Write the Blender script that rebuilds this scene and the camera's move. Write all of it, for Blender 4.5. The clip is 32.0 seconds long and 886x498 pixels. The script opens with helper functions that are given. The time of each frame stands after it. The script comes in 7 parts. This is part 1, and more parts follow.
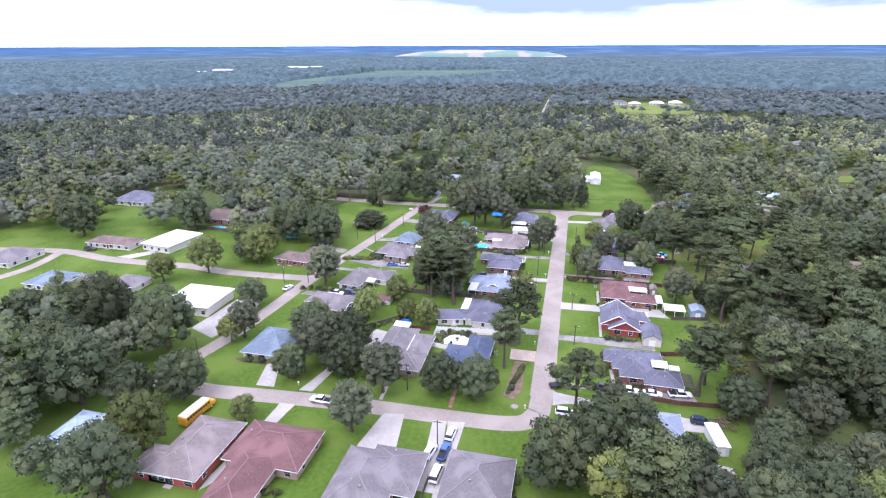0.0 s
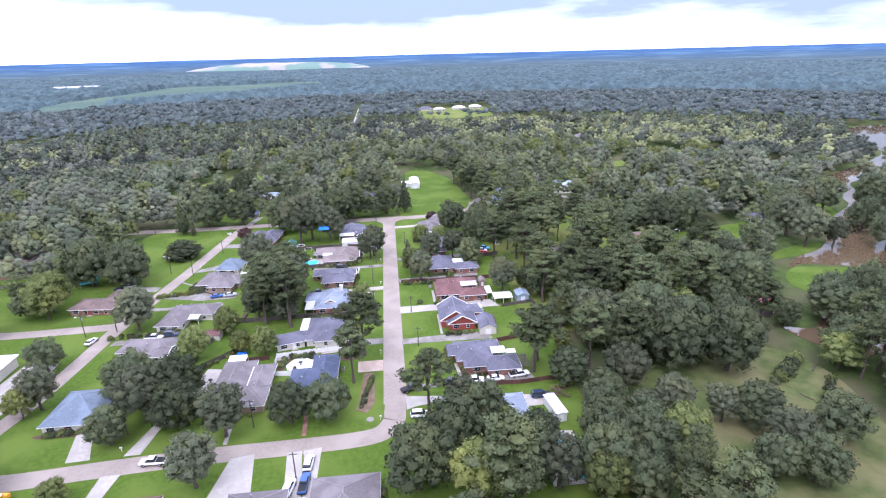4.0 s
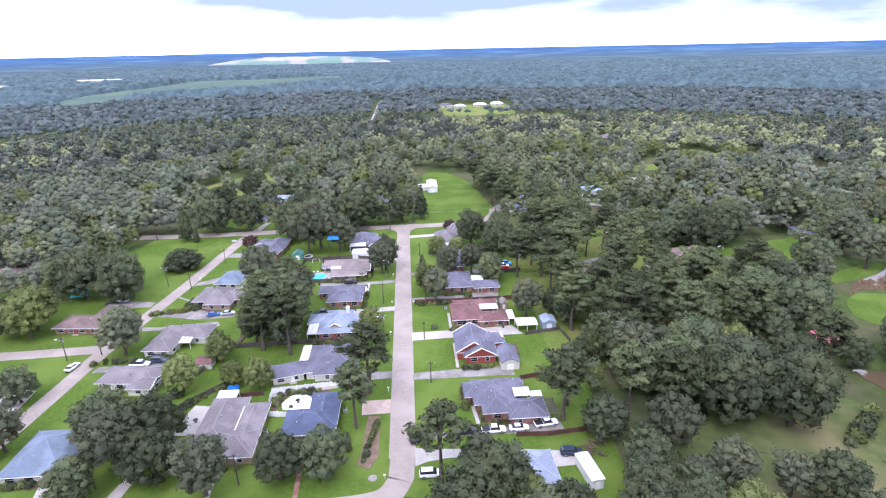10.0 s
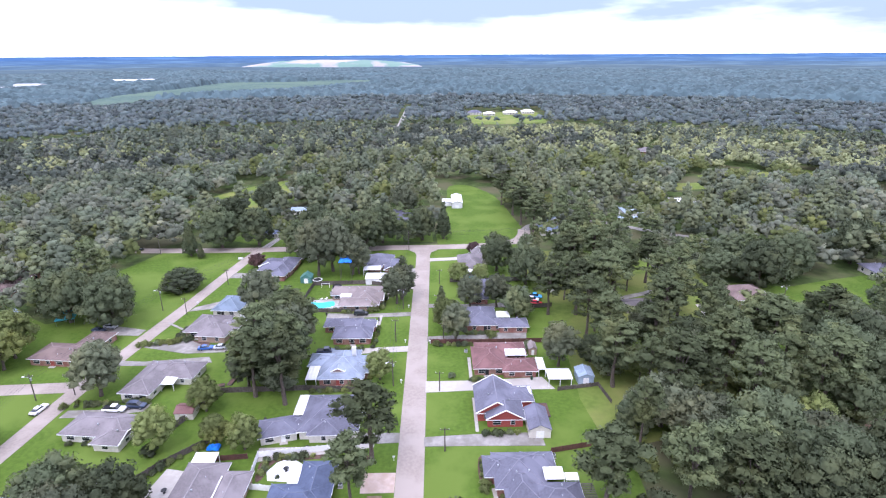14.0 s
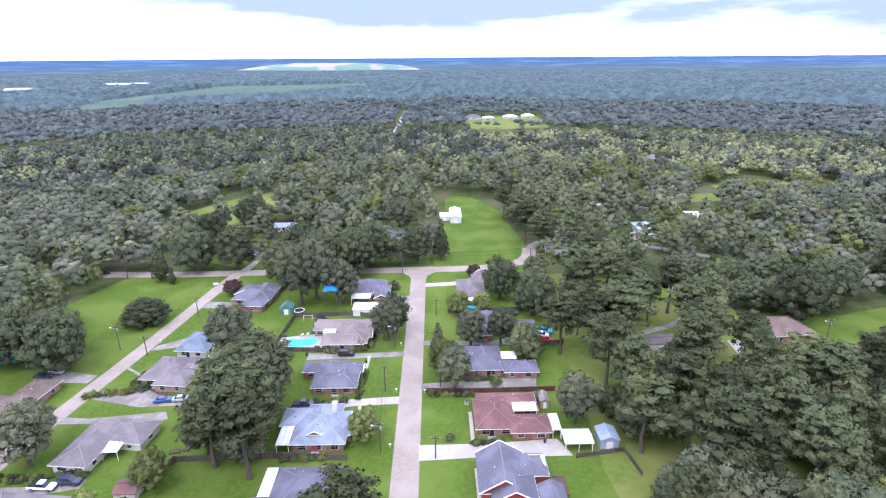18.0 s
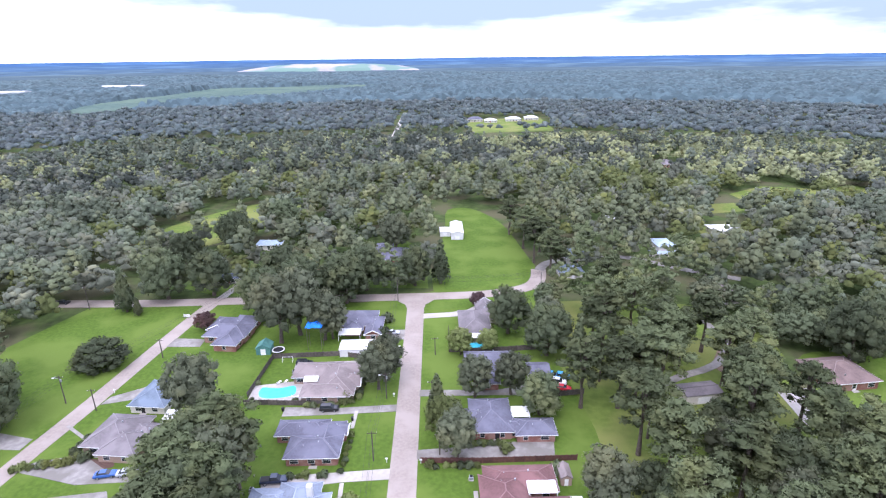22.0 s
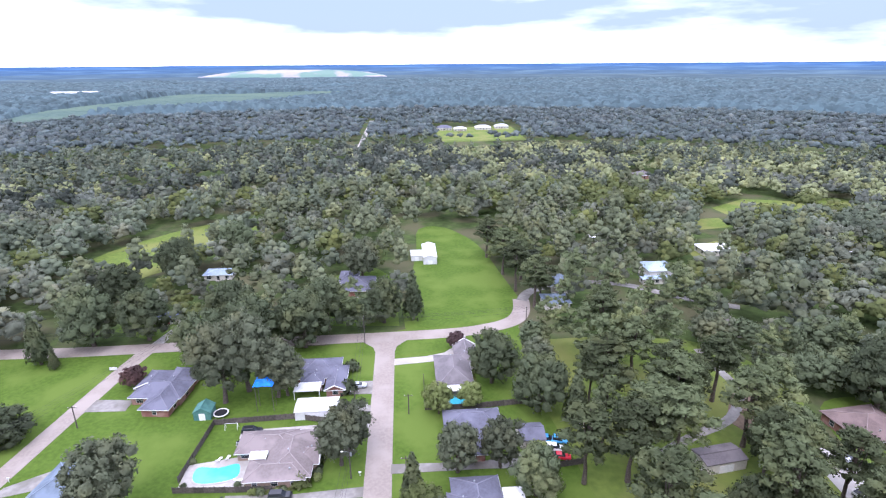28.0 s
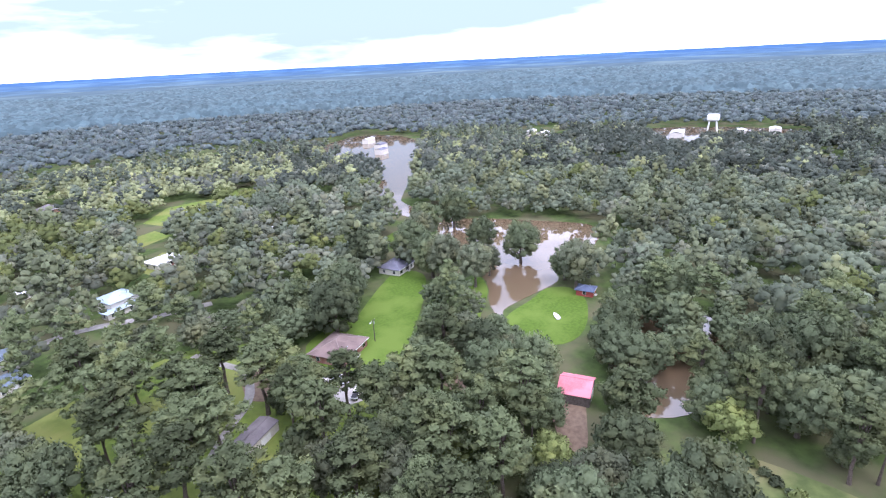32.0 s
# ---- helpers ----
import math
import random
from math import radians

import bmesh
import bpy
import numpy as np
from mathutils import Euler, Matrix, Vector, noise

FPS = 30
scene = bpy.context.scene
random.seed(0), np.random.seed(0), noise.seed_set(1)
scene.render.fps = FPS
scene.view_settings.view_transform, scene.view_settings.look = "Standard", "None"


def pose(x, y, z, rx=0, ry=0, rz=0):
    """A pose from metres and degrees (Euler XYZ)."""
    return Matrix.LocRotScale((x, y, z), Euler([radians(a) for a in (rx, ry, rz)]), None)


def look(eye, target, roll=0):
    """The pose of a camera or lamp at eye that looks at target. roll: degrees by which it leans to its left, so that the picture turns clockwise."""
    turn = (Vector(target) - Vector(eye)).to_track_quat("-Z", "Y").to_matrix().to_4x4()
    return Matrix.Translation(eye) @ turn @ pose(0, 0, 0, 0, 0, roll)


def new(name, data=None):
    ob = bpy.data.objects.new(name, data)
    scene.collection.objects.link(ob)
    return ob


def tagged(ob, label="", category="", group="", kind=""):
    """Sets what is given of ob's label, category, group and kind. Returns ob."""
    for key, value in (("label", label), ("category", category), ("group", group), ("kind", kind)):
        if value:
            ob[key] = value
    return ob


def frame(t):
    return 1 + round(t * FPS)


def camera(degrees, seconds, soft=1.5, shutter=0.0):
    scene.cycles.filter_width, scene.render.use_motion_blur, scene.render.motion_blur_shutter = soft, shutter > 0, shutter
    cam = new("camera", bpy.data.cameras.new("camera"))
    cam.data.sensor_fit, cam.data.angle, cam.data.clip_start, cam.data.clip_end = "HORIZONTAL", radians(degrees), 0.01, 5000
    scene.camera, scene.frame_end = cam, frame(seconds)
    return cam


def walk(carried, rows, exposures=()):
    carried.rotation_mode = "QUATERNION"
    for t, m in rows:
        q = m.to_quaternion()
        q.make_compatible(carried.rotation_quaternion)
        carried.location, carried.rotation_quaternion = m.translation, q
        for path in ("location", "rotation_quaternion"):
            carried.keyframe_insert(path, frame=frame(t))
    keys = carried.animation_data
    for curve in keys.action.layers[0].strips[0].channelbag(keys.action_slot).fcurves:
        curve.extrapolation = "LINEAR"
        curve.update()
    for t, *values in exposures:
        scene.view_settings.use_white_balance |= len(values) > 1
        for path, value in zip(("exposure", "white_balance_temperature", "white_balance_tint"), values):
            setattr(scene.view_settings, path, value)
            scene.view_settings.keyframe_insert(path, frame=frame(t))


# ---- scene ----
cam = camera(78.2, 32.0, soft=1.2)
PATH = [
    (0, (2.596, -5.198, 83.373), (2.158, -3.378, 82.67), -0.2),
    (0.5, (2.426, -5.452, 83.336), (2.273, -3.583, 82.642), -0.6),
    (1, (2.046, -5.478, 83.385), (2.117, -3.602, 82.694), -1.1),
    (1.5, (1.766, -5.163, 83.423), (1.991, -3.299, 82.734), -1.4),
    (2, (1.527, -4.841, 83.682), (1.787, -2.983, 82.99), -1.5),
    (3, (1.376, -4.613, 83.37), (1.606, -2.748, 82.685), -1.5),
    (3.5, (1.466, -4.5, 83.353), (1.67, -2.63, 82.672), -1.5),
    (5.5, (1.637, -3.926, 83.539), (1.762, -2.047, 82.865), -1.3),
    (6, (1.878, -2.915, 83.861), (1.995, -1.037, 83.181), -1.3),
    (7, (1.999, 0.066, 83.463), (2.109, 1.944, 82.783), -1.3),
    (8, (2.383, 4.862, 83.575), (2.491, 6.738, 82.889), -1.3),
    (9, (3.162, 10.405, 83.815), (3.267, 12.279, 83.125), -1.2),
    (10, (3.749, 16.316, 84.131), (3.86, 18.189, 83.438), -1.2),
    (11, (4.476, 22.538, 84.395), (4.598, 24.411, 83.705), -1.2),
    (12, (4.961, 28.572, 84.547), (5.099, 30.445, 83.861), -1.0),
    (13, (5.617, 34.795, 85.006), (5.765, 36.669, 84.321), -1.1),
    (13.5, (5.793, 37.657, 84.636), (5.85, 39.538, 83.959), -0.7),
    (14, (5.89, 40.758, 84.487), (5.911, 42.64, 83.811), -0.3),
    (14.5, (6.059, 44.118, 84.48), (6.072, 46.001, 83.806), -0.4),
    (16.5, (6.232, 56.814, 84.218), (6.259, 58.699, 83.551), -0.2),
    (17, (6.178, 59.745, 84.16), (6.207, 61.631, 83.494), -0.2),
    (18, (6.785, 65.487, 84.499), (6.811, 67.372, 83.832), -0.4),
    (19, (8.316, 71.938, 85.095), (8.334, 73.821, 84.422), -0.7),
    (20, (8.695, 78.532, 85.016), (8.708, 80.416, 84.344), -0.8),
    (21, (8.306, 84.999, 84.981), (8.323, 86.884, 84.313), -0.7),
    (22, (7.816, 91.552, 84.912), (7.836, 93.438, 84.245), -0.7),
    (23, (7.757, 98.019, 84.957), (7.776, 99.904, 84.29), -0.6),
    (24, (7.714, 104.535, 85.189), (7.729, 106.419, 84.517), -0.6),
    (25, (7.685, 110.856, 85.6), (7.695, 112.74, 84.928), -0.5),
    (25.5, (7.719, 113.193, 85.691), (7.728, 115.078, 85.021), -0.5),
    (27.5, (7.900, 117.000, 85.250), (7.887, 118.890, 84.597), -0.25),
    (28, (7.300, 116.950, 85.400), (7.433, 118.838, 84.752), -0.4),
    (28.5, (6.400, 116.950, 85.350), (6.850, 118.791, 84.711), -0.6),
    (29, (5.400, 117.200, 85.150), (6.187, 118.927, 84.519), -1.4),
    (29.5, (4.200, 117.300, 85.200), (5.297, 118.849, 84.569), -2.1),
    (30, (3.300, 117.800, 84.950), (4.678, 119.099, 84.307), -2.5),
    (30.5, (2.100, 117.900, 84.700), (3.679, 118.941, 84.051), -2.8),
    (31, (1.500, 118.000, 84.600), (3.143, 118.935, 83.947), -2.9),
    (31.5, (1.400, 118.100, 84.600), (3.057, 119.009, 83.945), -2.9),
    (32, (1.400, 118.100, 84.600), (3.058, 119.006, 83.944), -2.9),
]
walk(cam, [(t, look(eye, target, roll)) for t, eye, target, roll in PATH], [(0, 0.70, 5700, 29), (27, 0.76, 5700, 29), (29.8, 0.76, 5660, 29), (31, 0.96, 5660, 29), (32, 1.0, 5660, 29)])

# ---- light ----
SUN_EL, SUN_AZ = radians(60), radians(205)
world = bpy.data.worlds.new("sky")
scene.world = world
world.use_nodes = True
wn = world.node_tree
wn.nodes.clear()
w_out = wn.nodes.new("ShaderNodeOutputWorld")
w_bg = wn.nodes.new("ShaderNodeBackground")
w_bg.inputs["Strength"].default_value = 0.205
sky = wn.nodes.new("ShaderNodeTexSky")
sky.sky_type = "NISHITA"
sky.sun_disc = False
sky.sun_elevation, sky.sun_rotation = SUN_EL, SUN_AZ
sky.altitude, sky.air_density, sky.dust_density = 80, 1.0, 2.0
w_co = wn.nodes.new("ShaderNodeTexCoord")
w_map = wn.nodes.new("ShaderNodeMapping")
w_map.inputs["Scale"].default_value = (1.0, 1.0, 5.5)
w_map.inputs["Location"].default_value = (1.3, 0.62, 0.0)
w_noise = wn.nodes.new("ShaderNodeTexNoise")
w_noise.inputs["Scale"].default_value = 1.35
w_noise.inputs["Detail"].default_value = 7
w_noise.inputs["Roughness"].default_value = 0.52
w_ramp = wn.nodes.new("ShaderNodeValToRGB")
w_ramp.color_ramp.elements[0].position = 0.35
w_ramp.color_ramp.elements[0].color = (1.7, 2.2, 2.5, 1)
w_ramp.color_ramp.elements[1].position = 0.52
w_ramp.color_ramp.elements[1].color = (7.8, 8.3, 8.9, 1)
w_mix = wn.nodes.new("ShaderNodeMix")
w_mix.data_type = "RGBA"
w_mix.inputs["Factor"].default_value = 0.95
wn.links.new(w_co.outputs["Generated"], w_map.inputs["Vector"])
wn.links.new(w_map.outputs["Vector"], w_noise.inputs["Vector"])
# cloud cover thickens above the bright band along the horizon
w_sep = wn.nodes.new("ShaderNodeSeparateXYZ")
w_rise = wn.nodes.new("ShaderNodeMapRange")
w_rise.inputs["From Min"].default_value, w_rise.inputs["From Max"].default_value = 0.030, 0.085
w_rise.inputs["To Min"].default_value, w_rise.inputs["To Max"].default_value = -0.02, 0.125
w_sub = wn.nodes.new("ShaderNodeMath")
w_sub.operation = "SUBTRACT"
wn.links.new(w_co.outputs["Generated"], w_sep.inputs["Vector"])
wn.links.new(w_sep.outputs["Z"], w_rise.inputs["Value"])
w_thin = wn.nodes.new("ShaderNodeMapRange")
w_thin.inputs["From Min"].default_value, w_thin.inputs["From Max"].default_value = 0.16, 0.5
w_thin.inputs["To Min"].default_value, w_thin.inputs["To Max"].default_value = 0.0, 0.24
w_add = wn.nodes.new("ShaderNodeMath")
wn.links.new(w_sep.outputs["Z"], w_thin.inputs["Value"])
wn.links.new(w_noise.outputs["Fac"], w_add.inputs[0])
wn.links.new(w_thin.outputs["Result"], w_add.inputs[1])
wn.links.new(w_add.outputs["Value"], w_sub.inputs[0])
wn.links.new(w_rise.outputs["Result"], w_sub.inputs[1])
wn.links.new(w_sub.outputs["Value"], w_ramp.inputs["Fac"])
wn.links.new(sky.outputs["Color"], w_mix.inputs["A"])
wn.links.new(w_ramp.outputs["Color"], w_mix.inputs["B"])
wn.links.new(w_mix.outputs["Result"], w_bg.inputs["Color"])
wn.links.new(w_bg.outputs["Background"], w_out.inputs["Surface"])

sun_data = bpy.data.lights.new("sun", "SUN")
sun_data.energy, sun_data.angle, sun_data.color = 1.35, radians(30), (1.0, 0.95, 0.87)
sun = new("sun", sun_data)
sun.matrix_world = look((0, 0, 200), (-math.sin(SUN_AZ) * math.cos(SUN_EL), -math.cos(SUN_AZ) * math.cos(SUN_EL), 200 - math.sin(SUN_EL)))

# ---- materials ----
MATS = {}


def material(name, color, color2=None, rough=0.85, scale=1.0, bump=0.0, bump_scale=20.0, metal=0.0, spread=0.25, island=0.0, obj_random=0.0, patch=None, patch_scale=0.05, patch_cut=(0.45, 0.6), translucent=0.0, spec=0.3, cells=0.0):
    """Two-scale procedural surface: fine grain between color and color2, an optional large patchy tint, bump."""
    if name in MATS:
        return MATS[name]
    m = bpy.data.materials.new(name)
    m.use_nodes = True
    nt = m.node_tree
    nt.nodes.clear()
    out = nt.nodes.new("ShaderNodeOutputMaterial")
    bsdf = nt.nodes.new("ShaderNodeBsdfPrincipled")
    bsdf.inputs["Roughness"].default_value = rough
    bsdf.inputs["Metallic"].default_value = metal
    bsdf.inputs["Specular IOR Level"].default_value = spec
    geo = nt.nodes.new("ShaderNodeNewGeometry")
    color2 = color2 or tuple(c * (1 - spread) for c in color)
    n1 = nt.nodes.new("ShaderNodeTexNoise")
    n1.inputs["Scale"].default_value = scale
    n1.inputs["Detail"].default_value = 5
    nt.links.new(geo.outputs["Position"], n1.inputs["Vector"])
    r1 = nt.nodes.new("ShaderNodeValToRGB")
    r1.color_ramp.elements[0].position, r1.color_ramp.elements[0].color = 0.35, (*color2, 1)
    r1.color_ramp.elements[1].position, r1.color_ramp.elements[1].color = 0.65, (*color, 1)
    nt.links.new(n1.outputs["Fac"], r1.inputs["Fac"])
    last = r1.outputs["Color"]
    if patch:
        n2 = nt.nodes.new("ShaderNodeTexNoise")
        n2.inputs["Scale"].default_value = patch_scale
        n2.inputs["Detail"].default_value = 6
        nt.links.new(geo.outputs["Position"], n2.inputs["Vector"])
        r2 = nt.nodes.new("ShaderNodeMapRange")
        r2.inputs["From Min"].default_value, r2.inputs["From Max"].default_value = patch_cut
        nt.links.new(n2.outputs["Fac"], r2.inputs["Value"])
        mx = nt.nodes.new("ShaderNodeMix")
        mx.data_type = "RGBA"
        nt.links.new(r2.outputs["Result"], mx.inputs["Factor"])
        nt.links.new(last, mx.inputs["A"])
        mx.inputs["B"].default_value = (*patch, 1)
        last = mx.outputs["Result"]
    if cells:
        vo = nt.nodes.new("ShaderNodeTexVoronoi")
        vo.voronoi_dimensions = "2D"
        vo.inputs["Scale"].default_value = cells
        nt.links.new(geo.outputs["Position"], vo.inputs["Vector"])
        sp = nt.nodes.new("ShaderNodeSeparateColor")
        nt.links.new(vo.outputs["Color"], sp.inputs["Color"])
        vr = nt.nodes.new("ShaderNodeMapRange")
        vr.inputs["To Min"].default_value, vr.inputs["To Max"].default_value = 0.72, 1.3
        nt.links.new(sp.outputs["Red"], vr.inputs["Value"])
        vm = nt.nodes.new("ShaderNodeVectorMath")
        vm.operation = "SCALE"
        nt.links.new(last, vm.inputs[0])
        nt.links.new(vr.outputs["Result"], vm.inputs["Scale"])
        last = vm.outputs["Vector"]
    for amount, socket in ((island, "Random Per Island"), (obj_random, "Random")):
        if not amount:
            continue
        info = geo if socket == "Random Per Island" else nt.nodes.new("ShaderNodeObjectInfo")
        mr = nt.nodes.new("ShaderNodeMapRange")
        mr.inputs["To Min"].default_value, mr.inputs["To Max"].default_value = 1 - amount, 1 + amount
        nt.links.new(info.outputs[socket], mr.inputs["Value"])
        mm = nt.nodes.new("ShaderNodeVectorMath")
        mm.operation = "SCALE"
        nt.links.new(last, mm.inputs[0])
        nt.links.new(mr.outputs["Result"], mm.inputs["Scale"])
        last = mm.outputs["Vector"]
    nt.links.new(last, bsdf.inputs["Base Color"])
    if bump:
        n3 = nt.nodes.new("ShaderNodeTexNoise")
        n3.inputs["Scale"].default_value = bump_scale
        n3.inputs["Detail"].default_value = 4
        nt.links.new(geo.outputs["Position"], n3.inputs["Vector"])
        bp = nt.nodes.new("ShaderNodeBump")
        bp.inputs["Strength"].default_value = bump
        bp.inputs["Distance"].default_value = 0.1
        nt.links.new(n3.outputs["Fac"], bp.inputs["Height"])
        nt.links.new(bp.outputs["Normal"], bsdf.inputs["Normal"])
    surf = bsdf.outputs["BSDF"]
    if translucent:
        tr = nt.nodes.new("ShaderNodeBsdfTranslucent")
        nt.links.new(last, tr.inputs["Color"])
        ms = nt.nodes.new("ShaderNodeMixShader")
        ms.inputs["Fac"].default_value = translucent
        nt.links.new(surf, ms.inputs[1])
        nt.links.new(tr.outputs["BSDF"], ms.inputs[2])
        surf = ms.outputs["Shader"]
    nt.links.new(surf, out.inputs["Surface"])
    MATS[name] = m
    return m


GRASS = material("mown_grass", (0.079, 0.131, 0.018), (0.058, 0.101, 0.014), rough=0.95, scale=0.9, bump=0.5, bump_scale=6, patch=(0.100, 0.149, 0.026), patch_scale=0.06, spec=0.1)
LAWN_B = material("rough_field_grass", (0.128, 0.172, 0.034), (0.090, 0.132, 0.026), rough=0.95, scale=0.5, bump=0.5, bump_scale=5, patch=(0.160, 0.176, 0.050), patch_scale=0.045, spec=0.1)
MEADOW = material("dry_meadow_grass", (0.096, 0.120, 0.040), (0.064, 0.084, 0.029), rough=0.95, scale=0.35, bump=0.6, bump_scale=3, patch=(0.152, 0.144, 0.068), patch_scale=0.06, spec=0.1)
FLOOR = material("woodland_floor", (0.070, 0.104, 0.030), (0.044, 0.062, 0.022), rough=1.0, scale=0.3, bump=0.5, bump_scale=2, patch=(0.092, 0.090, 0.048), patch_scale=0.05, spec=0.05)
ASPHALT = material("worn_light_asphalt", (0.282, 0.238, 0.204), (0.238, 0.200, 0.170), rough=0.9, scale=1.4, bump=0.2, bump_scale=25, patch=(0.306, 0.262, 0.226), patch_scale=0.12)
CONCRETE = material("pale_concrete", (0.400, 0.376, 0.338), (0.335, 0.312, 0.280), rough=0.9, scale=1.1, bump=0.15, bump_scale=20, patch=(0.320, 0.296, 0.262), patch_scale=0.16)
OLDCONC = material("stained_old_concrete", (0.272, 0.255, 0.231), (0.207, 0.194, 0.174), rough=0.9, scale=0.9, bump=0.2, bump_scale=20, patch=(0.165, 0.153, 0.132), patch_scale=0.2)
DIRT = material("bare_brown_soil", (0.20, 0.145, 0.10), (0.14, 0.10, 0.07), rough=1.0, scale=0.7, bump=0.3, bump_scale=8, spec=0.1)
WATER = material("brown_flood_water", (0.125, 0.088, 0.052), (0.110, 0.078, 0.046), rough=0.03, scale=0.02, bump=0.01, bump_scale=0.8, spec=0.9)
WHITE = material("white_painted_metal", (0.66, 0.66, 0.65), (0.56, 0.56, 0.55), rough=0.5, scale=0.6, patch=(0.66, 0.65, 0.62), patch_scale=0.3, patch_cut=(0.55, 0.75))
WOODF = material("weathered_fence_wood", (0.115, 0.100, 0.085), (0.070, 0.060, 0.052), rough=0.95, scale=2.0, bump=0.4, bump_scale=14, obj_random=0.25)
BRICK = material("red_brown_brick", (0.270, 0.125, 0.095), (0.190, 0.085, 0.068), rough=0.9, scale=6.0, bump=0.3, bump_scale=18, patch=(0.32, 0.19, 0.15), patch_scale=0.5)
BRICKT = material("tan_brick", (0.36, 0.265, 0.20), (0.27, 0.19, 0.145), rough=0.9, scale=6.0, bump=0.3, bump_scale=18)
BRICKR = material("bright_red_brick", (0.33, 0.075, 0.060), (0.24, 0.055, 0.045), rough=0.9, scale=6.0, bump=0.3, bump_scale=18)
SIDING = material("cream_siding", (0.60, 0.57, 0.50), (0.52, 0.49, 0.43), rough=0.7, scale=1.5, bump=0.1)
TRIM = material("white_trim_paint", (0.78, 0.78, 0.76), (0.70, 0.70, 0.68), rough=0.5, scale=2.0)
GLASS = material("dark_window_glass", (0.030, 0.036, 0.042), (0.020, 0.025, 0.030), rough=0.08, scale=0.4, spec=0.6)
BARK = material("grey_brown_bark", (0.130, 0.105, 0.085), (0.075, 0.060, 0.048), rough=1.0, scale=3.0, bump=0.6, bump_scale=9)
METAL = material("galvanised_steel", (0.42, 0.44, 0.46), (0.34, 0.36, 0.38), rough=0.45, scale=1.0, metal=0.6)
DARKM = material("dark_rubber_and_plastic", (0.022, 0.022, 0.024), (0.016, 0.016, 0.018), rough=0.6, scale=3.0)


ROOF_COLS = {}


def roof_mat(name, c):
    ROOF_COLS[name] = c
    return material(name, c, tuple(v * 0.80 for v in c), rough=0.93, scale=2.2, bump=0.35, bump_scale=16, patch=tuple(v * 1.22 for v in c), patch_scale=0.22, obj_random=0.06, spec=0.2)


R_SLATE = roof_mat("blue_grey_shingles", (0.120, 0.120, 0.150))
R_NAVY = roof_mat("navy_shingles", (0.075, 0.092, 0.140))
R_GREY = roof_mat("mauve_grey_shingles", (0.165, 0.148, 0.150))
R_LIGHT = roof_mat("pale_blue_grey_shingles", (0.225, 0.260, 0.315))
R_MAROON = roof_mat("maroon_shingles", (0.155, 0.084, 0.080))
R_BROWN = roof_mat("brown_shingles", (0.150, 0.110, 0.098))
R_TAUPE = roof_mat("taupe_shingles", (0.200, 0.168, 0.158))
R_TEAL = roof_mat("steel_blue_shingles", (0.140, 0.175, 0.215))
R_PINK = roof_mat("faded_red_tin_roof", (0.55, 0.190, 0.215))
R_TIN = roof_mat("pale_blue_tin_roof", (0.29, 0.36, 0.43))


# ---- mesh tools ----
def part(name, bm, mat, parent=None, label=""):
    me = bpy.data.meshes.new(name)
    bm.to_mesh(me)
    bm.free()
    for mm in (mat if isinstance(mat, (list, tuple)) else [mat]):
        me.materials.append(mm)
    ob = new(name, me)
    if parent is not None:
        ob.parent = parent
    if label:
        ob["label"] = label
    return ob


def thing(name, label, category, group="", kind="", at=None):
    ob = new(name)
    ob.empty_display_size = 0.5
    if at is not None:
        ob.matrix_basis = at
    return tagged(ob, label, category, group, kind)


def arrays(name, v, f, mats, smooth=False, normals=None):
    """A mesh from vertex and triangle arrays worked out in the code."""
    me = bpy.data.meshes.new(name)
    v = np.asarray(v, dtype=np.float32)
    f = np.asarray(f, dtype=np.int32)
    me.vertices.add(len(v))
    me.vertices.foreach_set("co", v.ravel())
    me.loops.add(f.size)
    me.loops.foreach_set("vertex_index", f.ravel())
    me.polygons.add(len(f))
    me.polygons.foreach_set("loop_start", np.arange(0, f.size, f.shape[1], dtype=np.int32))
    me.polygons.foreach_set("loop_total", np.full(len(f), f.shape[1], dtype=np.int32))
    me.polygons.foreach_set("use_smooth", np.full(len(f), smooth))
    for mm in mats:
        me.materials.append(mm)
    me.update(calc_edges=True)
    if normals is not None:
        at = me.attributes.new("custom_normal", "FLOAT_VECTOR", "POINT")
        at.data.foreach_set("vector", np.asarray(normals, dtype=np.float32).ravel())
    return me


def box(bm, x0, y0, z0, x1, y1, z1, bevel=0.0):
    vs = [bm.verts.new(p) for p in ((x0, y0, z0), (x1, y0, z0), (x1, y1, z0), (x0, y1, z0), (x0, y0, z1), (x1, y0, z1), (x1, y1, z1), (x0, y1, z1))]
    fs = [bm.faces.new([vs[i] for i in q]) for q in ((3, 2, 1, 0), (4, 5, 6, 7), (0, 1, 5, 4), (1, 2, 6, 5), (2, 3, 7, 6), (3, 0, 4, 7))]
    if bevel:
        es = list({e for f in fs for e in f.edges})
        bmesh.ops.bevel(bm, geom=es, offset=bevel, segments=1, affect="EDGES")
    return bm


def boxed(*a, bevel=0.0):
    return box(bmesh.new(), *a, bevel=bevel)


